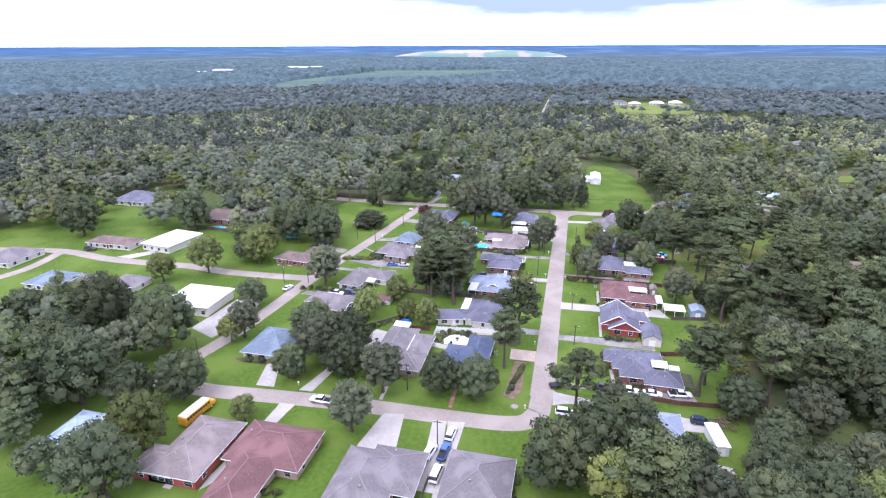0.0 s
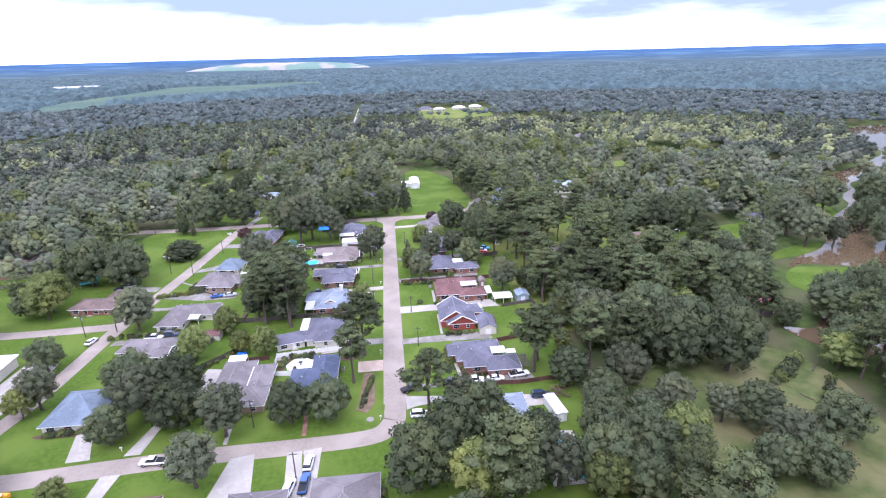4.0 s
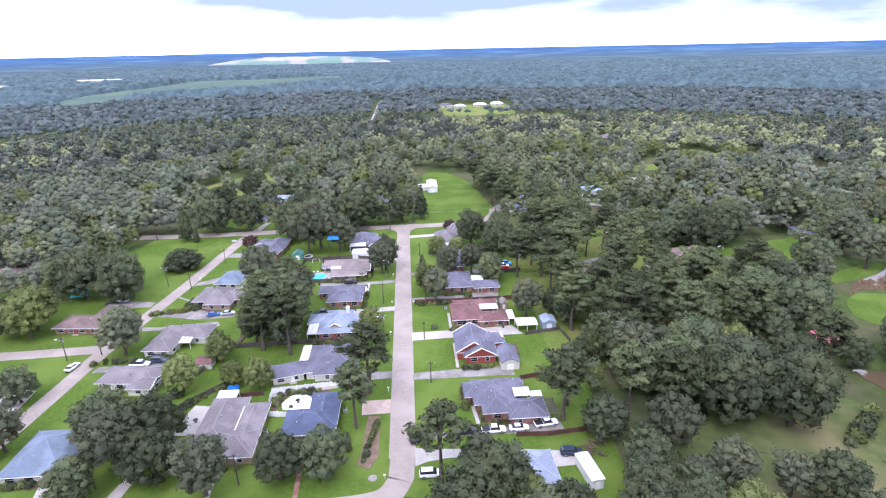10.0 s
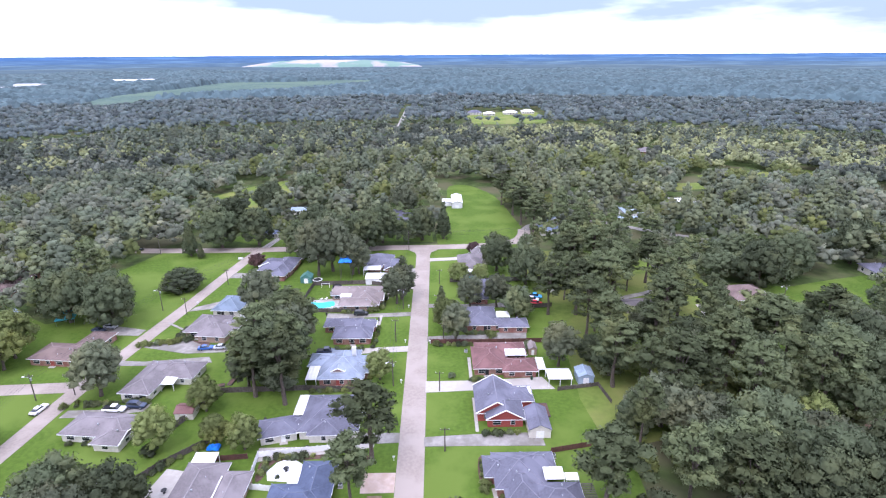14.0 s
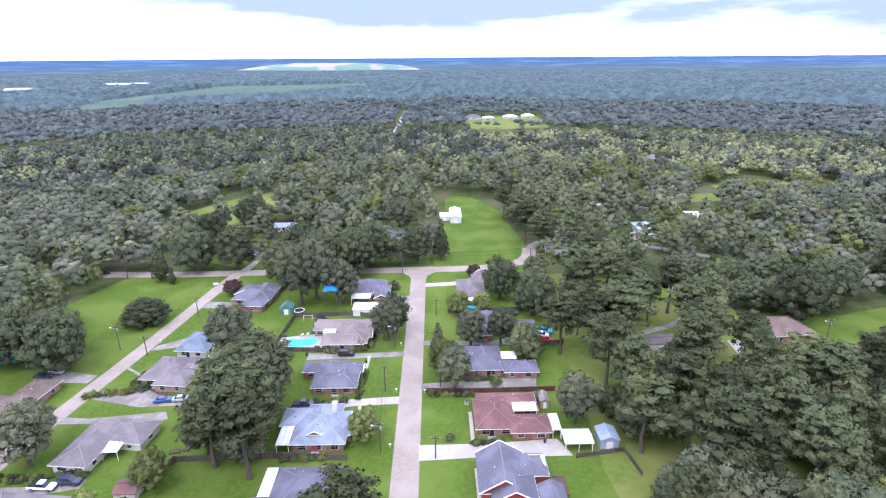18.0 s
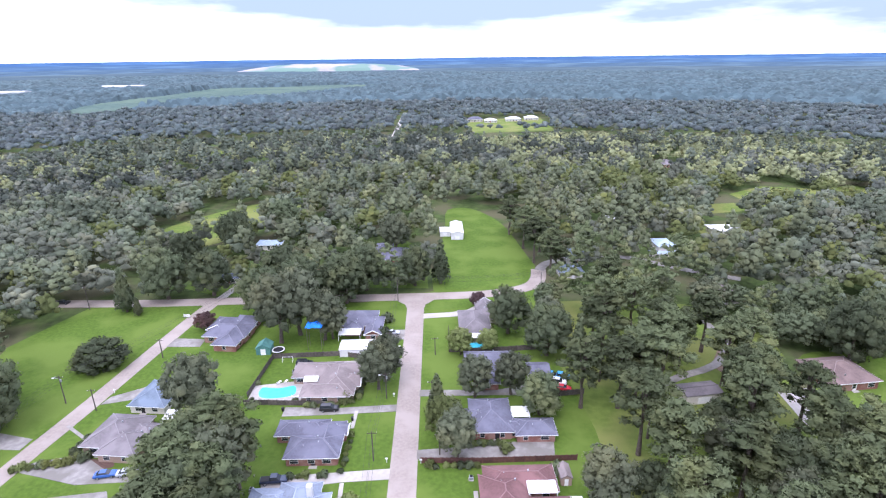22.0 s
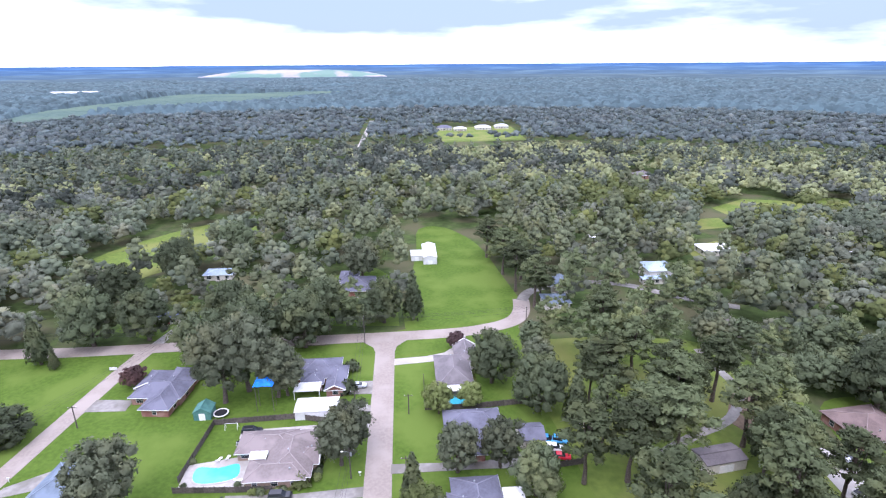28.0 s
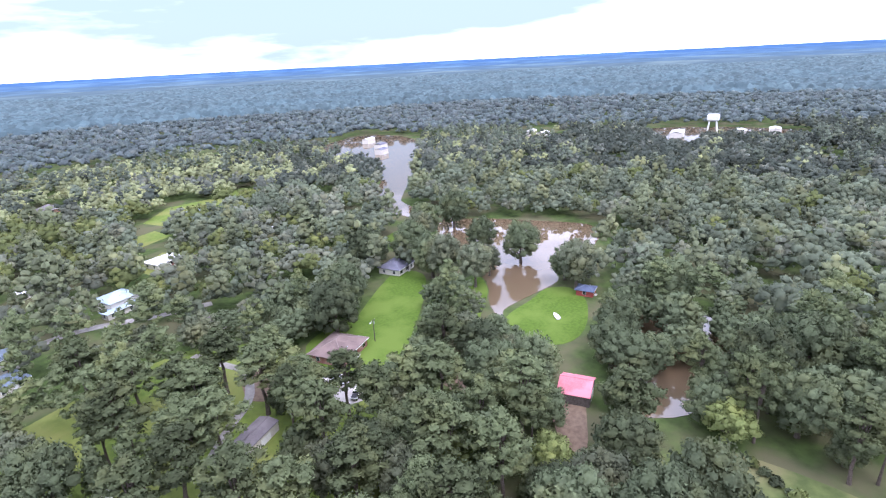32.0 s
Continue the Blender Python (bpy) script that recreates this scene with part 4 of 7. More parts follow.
# pines, drive and creek to the east, y 229 to 264
plant(
    ("cedar1", 47.9, 229.1, 1.47), ("pine3", 72.2, 231, 1.75), ("pine0", 86.6, 235, 1.75), ("oak0", 142.2, 236.7, 1.75), ("oak1", 192.7, 238.8, 1.75), ("pine3", 68.4, 245.4, 1.75),
    ("oak3", 249.2, 246.1, 1.75), ("oak2", 226.2, 250.4, 1.75), ("oak2", 179.9, 252.9, 1.75), ("pine0", 66.3, 264, 1.75))

# a low dome of a tree, its leaves down to the grass, on the corner field
tree("oak1", -91.5, 233, 1.62, .92, -1.7)

# ---- woods ----
def lattice(spacing, box_, seed):
    rg = np.random.RandomState(seed)
    x0, y0, x1, y1 = box_
    gx, gy = np.meshgrid(np.arange(x0, x1, spacing), np.arange(y0, y1, spacing))
    p = np.stack([gx.ravel(), gy.ravel()], 1) + rg.uniform(-.42, .42, (gx.size, 2)) * spacing
    return p, rg


def stamp(name, label, spots, kinds, leaf, seed):
    """Many trees as one mesh of kind stuff."""
    rg = np.random.RandomState(seed)
    V, T, N, base = [], [], [], 0
    which = rg.randint(0, len(kinds), len(spots))
    for k, (kv, kt, kn) in enumerate(kinds):
        sp = spots[which == k]
        if not len(sp):
            continue
        a = rg.uniform(0, math.tau, len(sp))
        s = sp[:, 2]
        c, d = np.cos(a) * s, np.sin(a) * s
        x = kv[None, :, 0] * c[:, None] - kv[None, :, 1] * d[:, None] + sp[:, 0:1]
        y = kv[None, :, 0] * d[:, None] + kv[None, :, 1] * c[:, None] + sp[:, 1:2]
        z = kv[None, :, 2] * (s ** .5 * rg.uniform(.78, 1.13, len(s)))[:, None]
        V.append(np.stack([x, y, z], 2).reshape(-1, 3))
        c, d = np.cos(a), np.sin(a)
        N.append(np.stack([kn[None, :, 0] * c[:, None] - kn[None, :, 1] * d[:, None], kn[None, :, 0] * d[:, None] + kn[None, :, 1] * c[:, None], np.repeat(kn[None, :, 2], len(sp), axis=0)], 2).reshape(-1, 3))
        T.append((kt[None] + (base + np.arange(len(sp)) * len(kv))[:, None, None]).reshape(-1, 3))
        base += len(sp) * len(kv)
    if V:
        ob = new(name, arrays(name, np.vstack(V), np.vstack(T), [leaf], True, np.vstack(N)))
        tagged(ob, label, "woods", kind="stuff")


def in_any(p, polys):
    return any(inside(p, q) for q in polys)


def far_kind(seed, pine, n=95, size=1.0, lobes_n=8):
    rg = random.Random(seed)
    if pine:
        lobes = [(0, 0, 17.0, 1.4), (.5, .4, 15.2, 1.7)]
        for k in range(lobes_n - 1):
            a, u = k * 2.4 + rg.uniform(-.5, .5), k / (lobes_n - 1)
            lobes.append((1.9 * math.cos(a), 1.9 * math.sin(a), 15 - 5.5 * u, rg.uniform(1.2, 1.8)))
    else:
        lobes = [(0, 0, 6.6, 3.9)]
        for k in range(lobes_n):
            a, u = k * 2.4 + rg.uniform(-.4, .4), -.4 + 1.35 * (k + .5) / lobes_n
            q = 4.0 * math.sqrt(1 - u * u) * rg.uniform(.8, 1.05)
            lobes.append((q * math.cos(a), q * math.sin(a), 6.4 + 4.4 * u, rg.uniform(1.2, 2.0)))
    return leafy(seed, lobes, n, size, 1, .85)


OPEN = [POND_LAWN, SUBURB, FAR_LAWN, FIELD, GLADE, BANK, FAR_BANK, PASTURE, CREEK, BAYOU_OPEN, FLOOD, FLOOD2]
# spots kept free of woods: buildings, drives and yards among the trees (x, y, radius)
CLEAR = [(-13, 318, 16), (-72, 335, 9), (-78, 292, 9), (-98, 322, 7), (66, 315, 7), (111, 322, 10), (150, 349, 12), (160, 362, 8), (216, 416, 22), (230, 428, 14), (189, 522, 16), (113, 215, 16), (98, 203, 13),
         (104, 190, 10), (72, 208, 6), (93, 236, 6), (84, 226, 6), (96, 246, 5), (123, 148, 10), (109, 143, 8), (116, 172, 8), (104, 371, 8)]
CLEAR += [(214, 334, 9), (64, 195, 6), (112, 274, 5), (62, 299, 5),
         (85, 672, 30), (110, 690, 26), (60, 680, 16), (175, 231, 9), (50, 300, 7), (56, 315, 3), (178, 156, 8), (-130, 300, 9), (-95, 300, 8), (-60, 297, 8), (45, 250, 5), (-190, 262, 12), (-230, 262, 14), (-210, 270, 10), (88, 250, 8), (74, 243, 7)]
# yards, lawns and drives that lie open to the south-west
VISTA = [(150, 222, 14), (128, 212, 9), (117, 219, 9), (102, 207, 9), (96, 238, 5), (87, 227, 5), (76, 212, 6), (124, 147, 7), (113, 147, 6), (168, 168, 12), (130, 128, 8), (120, 177, 8), (76, 246, 5), (150, 349, 5), (112, 322, 6), (62, 300, 5), (104, 190, 5), (245, 305, 8), (190, 412, 10), (235, 445, 12), (160, 135, 5), (168, 120, 5), (134, 125, 5)]
for cx, cy, r in CLEAR + VISTA:
    OPEN.append([(cx + r * math.cos(k * math.tau / 12), cy + r * math.sin(k * math.tau / 12)) for k in range(12)])
# haze of the far lots is mixed into these blue-shifted leaf colours
WOOD_OAK_HAZE = leaf_mat("distant_oak_leaves_hazed", (0.120, 0.155, 0.149), cells=0.09)
WOOD_GREY_HAZE = leaf_mat("distant_grey_leaves_hazed", (0.142, 0.174, 0.170), cells=0.09)
FAR_OPEN = [[(46, 740), (150, 752), (165, 892), (46, 884)], [(-45, 640), (-34, 640), (-35, 990), (-48, 990)], [(46, 640), (60, 640), (64, 740), (50, 740)]]
PLANTATION = smooth_line([(-525, 935), (-473, 1060), (-330, 1230), (-110, 1535), (-5, 1755), (-212, 1757), (-420, 1700), (-579, 1648), (-603, 1349), (-607, 1061)], True, 4)
OPEN = FAR_OPEN + [PLANTATION] + OPEN
rough_kinds = [far_kind(300 + k, False, 60, .55) for k in range(6)]
pine_kinds = [far_kind(320 + k, True, 60, .5, 6) for k in range(4)]
def lot_kind(seed):
    rg_ = random.Random(seed)
    lobes = [(0, 0, 8.4, 3.8)] + [(3.2 * math.cos(a + seed), 3.2 * math.sin(a + seed), rg_.uniform(6.6, 9), rg_.uniform(1.9, 2.6)) for a in (0, 2.1, 4.2)]
    return leafy(seed, lobes, 12, .7, 1, .85)


lot_kinds = [lot_kind(340 + k) for k in range(5)]


def sector(p, r0, r1):
    rel = p - np.array((4.0, 60.0 if r0 else 0.0))
    d, a = np.hypot(rel[:, 0], rel[:, 1]), np.degrees(np.arctan2(rel[:, 0], rel[:, 1]))
    return p[(d >= r0) & (d < r1) & (a > -63) & (a < 110)]


def close_by(p):
    return np.hypot(p[:, 0] - 20, p[:, 1] - 130) < 165


sa, rg = lattice(7.7, (-180, -70, 220, 330), 6)
sb, rg = lattice(8.6, (-720, -220, 780, 780), 5)
spots = np.vstack([sa[close_by(sa)], sb[~close_by(sb)]])
spots = np.vstack([sector(spots, 0, 680), sector(lattice(10.2, (-1150, -350, 1200, 1200), 7)[0], 680, 1105)])
placed = [(o.location.x, o.location.y) for o in scene.objects if o.get("category") == "tree"]
SEEN = [POND_LAWN, FAR_LAWN, GLADE, BANK, FAR_BANK, CREEK, FLOOD, FLOOD2]
# parts of the suburb that are thick with trees
THICKET = [[(-150, 202), (-152, 272), (-126, 272), (-129, 246), (-113, 226), (-106, 210), (-118, 204)], [(-175, 62), (-178, 128), (-150, 132), (-132, 127), (-133, 108), (-118, 108), (-110, 118), (-106, 100), (-108, 82), (-110, 66)], [(-95, 60), (-108, 60), (-108, 66), (-95, 66)], [(-146, 176), (-140, 194), (-122, 198), (-120, 178)], [(-205, 208), (-205, 236), (-182, 236), (-182, 208)], [(-265, 190), (-262, 232), (-232, 232), (-215, 192)], [(2, 62), (2, 80), (28, 80), (28, 62)]]


def within(pts, polys):
    """Which points lie in any of the polygons."""
    res = np.zeros(len(pts), bool)
    x, y = pts[:, 0], pts[:, 1]
    for poly in polys:
        r = np.zeros(len(pts), bool)
        for (x0, y0), (x1, y1) in zip(poly, poly[1:] + poly[:1]):
            if y0 != y1:
                r ^= ((y0 > y) != (y1 > y)) & (x < (x1 - x0) * (y - y0) / (y1 - y0) + x0)
        res |= r
    return res


# trees keep off open ground, and off the strip close in front of it
away = spots - np.array((4.0, 95.0))
away /= np.linalg.norm(away, axis=1)[:, None]
bad = within(spots, OPEN)
for k in (8, 16, 25):
    bad |= within(spots + away * k, SEEN)
bad |= within(spots + away * 7, OPEN[-len(CLEAR + VISTA):])
for x, y, r in ((225, 425, 14), (243, 428, 10), (174, 395, 8), (277, 432, 8), (6, 412, 7), (192, 522, 10), (-200, 615, 14), (150, 352, 7), (275, 430, 9), (-190, 532, 6), (112, 321, 5)):
    for k in (0, 11, 22, 33):
        bad |= np.hypot(spots[:, 0] + away[:, 0] * k - x, spots[:, 1] + away[:, 1] * k - y) < r
toward = spots - np.array((1.0, 115.8))
toward /= np.linalg.norm(toward, axis=1)[:, None]
for k in (8, 16):
    bad |= within(spots + toward * k, OPEN[-len(VISTA):])
bad |= (spots[:, 0] > 46) & (spots[:, 0] < 108) & (spots[:, 1] > 150) & (spots[:, 1] < 330) & (rg.uniform(size=len(spots)) < .34)
bad &= ~within(spots, THICKET)
for a, b in placed:
    bad |= (spots[:, 0] - a) ** 2 + (spots[:, 1] - b) ** 2 < 30
bad |= np.array([noise.noise((p[0] * .03, p[1] * .03, 3.0)) < -.42 for p in spots])
spots = spots[~bad]
spots = np.hstack([spots, .78 + .85 * rg.uniform(size=(len(spots), 1)) ** 1.7])
pick = rg.uniform(size=len(spots)) + .35 * np.sin(spots[:, 0] * .013 + 1) * np.cos(spots[:, 1] * .017)
# a sunlit patch put in by colour: half its trees take pale leaves
painted_sun = np.hypot((spots[:, 0] - 220) / 170, (spots[:, 1] - 560) / 170) < 1
pick = np.where(painted_sun & (rg.uniform(size=len(spots)) < .5), .7, pick)
# darker oaks towards the flooded low ground
pick = np.where((spots[:, 0] > 135) & (spots[:, 1] < 270) & (rg.uniform(size=len(spots)) < .6), .1, pick)
nearest = np.hypot(spots[:, 0] - 25, spots[:, 1] - 130)
pine_belt = (spots[:, 0] > 46) & (spots[:, 0] < 108) & (spots[:, 1] > 150) & (spots[:, 1] < 330)
pick = np.where(pine_belt & (rg.uniform(size=len(spots)) < .72), .9, pick)
near = nearest < np.sort(nearest)[155]
mid = close_by(spots) & ~near
lot = np.hypot(spots[:, 0] - 4, spots[:, 1] - 60) >= 680
for (x, y, s), p in zip(spots[near], pick[near]):
    k = int(abs(x * 7 + y * 3))
    kind = "oak%d" % (k % 4) if p < .36 else "grey%d" % (k % 3) if p < .6 else "light%d" % (k % 3) if p < .7 else "pine%d" % (k % 5)
    tree(kind, round(float(x), 1), round(float(y), 1), float(s) * (1.2 if "pine" in kind else 1.0), .7 + .3 * float(s) if "pine" in kind else min(float(s), 1.3), group="woodland trees beside the houses")
mid_kinds = [leafy(360 + k, oak_lobes(140 + k, 5.0, 11.5, 8), 1500, .27, 1) for k in range(4)]
mid_pines = [leafy(370 + k, pine_lobes(150 + k, 3.8, 21, 18), 1400, .27, 1, .75) for k in range(3)]
stamp("woods", "dark oak woods beside the houses", spots[mid & (pick < .4)], mid_kinds, LEAF_OAK, 11)
stamp("woods", "grey-green woods beside the houses", spots[mid & (pick >= .4) & (pick < .68)], mid_kinds, LEAF_GREY, 12)
stamp("woods", "tall pines beside the houses", spots[mid & (pick >= .68)], mid_pines, LEAF_PINE, 13)
far = ~near & ~lot & ~mid
belt = far & (np.hypot(spots[:, 0] - 20, spots[:, 1] - 130) < 370)
belt_kinds = [far_kind(380 + k, False, 150, .36, 13) for k in range(6)]
belt_pines = [far_kind(390 + k, True, 140, .34, 11) for k in range(4)]
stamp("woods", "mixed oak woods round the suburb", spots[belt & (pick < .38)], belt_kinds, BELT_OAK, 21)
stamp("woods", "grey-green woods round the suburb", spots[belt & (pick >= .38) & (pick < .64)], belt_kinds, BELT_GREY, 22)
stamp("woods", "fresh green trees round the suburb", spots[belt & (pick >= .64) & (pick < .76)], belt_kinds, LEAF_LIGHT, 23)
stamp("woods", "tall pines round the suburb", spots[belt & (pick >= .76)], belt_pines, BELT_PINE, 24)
far &= ~belt
stamp("woods", "far broadleaf woods", spots[lot & (pick < .55)], lot_kinds, WOOD_OAK_HAZE, 8)
stamp("woods", "far grey-green woods", spots[lot & (pick >= .55)], lot_kinds, WOOD_GREY_HAZE, 9)
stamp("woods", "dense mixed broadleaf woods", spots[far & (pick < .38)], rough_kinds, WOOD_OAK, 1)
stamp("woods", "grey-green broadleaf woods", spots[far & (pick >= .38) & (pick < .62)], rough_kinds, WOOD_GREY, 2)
stamp("woods", "fresh green broadleaf woods, some coloured pale for a sunlit patch", spots[far & (pick >= .62) & (pick < .76)], rough_kinds, WOOD_LIGHT, 3)
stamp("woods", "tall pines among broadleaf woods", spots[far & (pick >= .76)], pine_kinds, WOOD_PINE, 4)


# farther canopy: one sheet of rounded crowns
def far_canopy():
    nr, na = 190, 760
    r = 1060 * (2700 / 1060) ** (np.arange(nr) / (nr - 1))
    a = np.radians(np.linspace(-68, 122, na))
    R, A = np.meshgrid(r, a, indexing="ij")
    X, Y = 4 + R * np.sin(A), 60 + R * np.cos(A)
    cell = np.where(R < 1500, 10.0, 16.0)
    best = np.full(X.shape, 1e9)
    hgt = np.zeros(X.shape)
    ix, iy = np.floor(X / cell), np.floor(Y / cell)
    for dx in (-1, 0, 1):
        for dy in (-1, 0, 1):
            jx, jy = ix + dx, iy + dy
            h1 = np.modf(np.abs(np.sin(jx * 127.1 + jy * 311.7) * 43758.5453))[0]
            h2 = np.modf(np.abs(np.sin(jx * 269.5 + jy * 183.3) * 43758.5453))[0]
            h3 = np.modf(np.abs(np.sin(jx * 419.2 + jy * 371.9) * 43758.5453))[0]
            d = np.hypot(X - (jx + h1) * cell, Y - (jy + h2) * cell) / cell
            near_ = d < best
            best, hgt = np.where(near_, d, best), np.where(near_, h3, hgt)
    Z = 1 + 8 * hgt + 12 * np.sqrt(np.maximum(0, 1 - (best / .8) ** 2))
    Z += 3 * np.sin(X / 90.0) * np.sin(Y / 130.0)
    Z *= np.clip((R - 1056) / 30, 0, 1)
    # taller dark tree lines across the plain
    Z += 5 * np.clip(np.sin(R / 95.0 + 2.2 * np.sin(A * 3.1) + 1.3 * np.sin(A * 7.7)), 0, 1)
    Z = np.where(within(np.stack([X.ravel(), Y.ravel()], 1), [PLANTATION]).reshape(X.shape), 2.0, Z)
    V = np.stack([X, Y, Z], 2).reshape(-1, 3)
    i = (np.arange(nr - 1)[:, None] * na + np.arange(na - 1)[None]).ravel()
    i = i[~within(V[i, :2], [FLOOD, FLOOD2])]
    return V, np.stack([i, i + 1, i + na + 1, i + na], 1)


# leaf colour shifted to teal-blue, painting in the haze of distance
LEAF_FAR_HAZE = material("far_woods_leaves_hazed", (0.074, 0.108, 0.112), (0.048, 0.072, 0.078), rough=0.9, scale=0.12, patch=(0.064, 0.098, 0.106), patch_scale=0.006, spec=0.1, cells=0.09)
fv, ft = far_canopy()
tagged(new("woods", arrays("woods", fv, ft, [LEAF_FAR_HAZE], True)), "continuous far woods of rounded crowns", "woods", kind="stuff")


def plantation():
    """An even canopy of young pines planted in rows."""
    step = 7.0
    gx, gy = np.meshgrid(np.arange(-640, 20, step), np.arange(900, 1790, step))
    hit_ = within(np.stack([gx.ravel(), gy.ravel()], 1), [PLANTATION]).reshape(gx.shape)
    rg_ = np.random.RandomState(77)
    z = np.where(hit_, 9.0 + rg_.uniform(-.9, .9, gx.shape) + 1.2 * np.sin(gx / 60) * np.sin(gy / 85), 0.0)
    v = np.stack([gx + rg_.uniform(-2, 2, gx.shape), gy + rg_.uniform(-2, 2, gx.shape), z], 2).reshape(-1, 3)
    n = gx.shape[1]
    i = (np.arange(gx.shape[0] - 1)[:, None] * n + np.arange(n - 1)[None]).ravel()
    up = z.ravel()
    i = i[(up[i] + up[i + 1] + up[i + n] + up[i + n + 1]) > 0]
    return v, np.stack([i, i + 1, i + n + 1, i + n], 1)


YOUNG = material("young_plantation_pines", (0.088, 0.130, 0.106), (0.070, 0.108, 0.090), rough=0.95, scale=0.09, patch=(0.098, 0.140, 0.104), patch_scale=0.007, spec=0.05)
pv, pf = plantation()
tagged(new("woods", arrays("woods", pv, pf, [YOUNG], False)), "smooth even canopy of young planted pines", "woods", kind="stuff")

# backdrop: the haze-blue wooded plain up to the horizon, belt behind belt
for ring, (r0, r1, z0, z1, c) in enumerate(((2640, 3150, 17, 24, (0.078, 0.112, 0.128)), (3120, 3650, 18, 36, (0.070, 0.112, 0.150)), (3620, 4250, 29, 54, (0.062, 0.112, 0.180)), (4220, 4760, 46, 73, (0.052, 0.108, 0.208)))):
    # haze is painted in: each belt's base colour is bluer than the last
    mat = material("haze_painted_distance_%s" % ("near", "middle", "far", "farthest")[ring], c, tuple(v * .80 for v in c), rough=1.0, scale=0.012, patch=tuple(v * w for v, w in zip(c, (1.35, 1.28, 1.15))), patch_scale=0.0035, patch_cut=(.50, .66), spec=0.0)
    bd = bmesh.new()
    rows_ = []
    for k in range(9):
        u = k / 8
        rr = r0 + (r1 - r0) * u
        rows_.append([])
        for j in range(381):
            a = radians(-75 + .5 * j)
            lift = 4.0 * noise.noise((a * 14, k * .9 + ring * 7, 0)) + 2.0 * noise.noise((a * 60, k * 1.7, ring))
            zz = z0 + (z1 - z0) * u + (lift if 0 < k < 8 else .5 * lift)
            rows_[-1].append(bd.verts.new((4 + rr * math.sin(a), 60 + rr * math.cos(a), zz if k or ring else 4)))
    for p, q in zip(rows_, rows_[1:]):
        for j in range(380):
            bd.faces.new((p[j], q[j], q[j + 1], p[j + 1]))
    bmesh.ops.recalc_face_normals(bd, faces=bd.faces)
    structure("backdrop", bd, mat, "wooded plain to the horizon, coloured blue for distance haze", "backdrop")

# ---- drives, walks, patios ----
def drive(points, label, mat=CONCRETE, z=0.115, name="driveway"):
    return tagged(part(name, slab(points, z, 0.14), mat), label, "driveway", kind="structure")


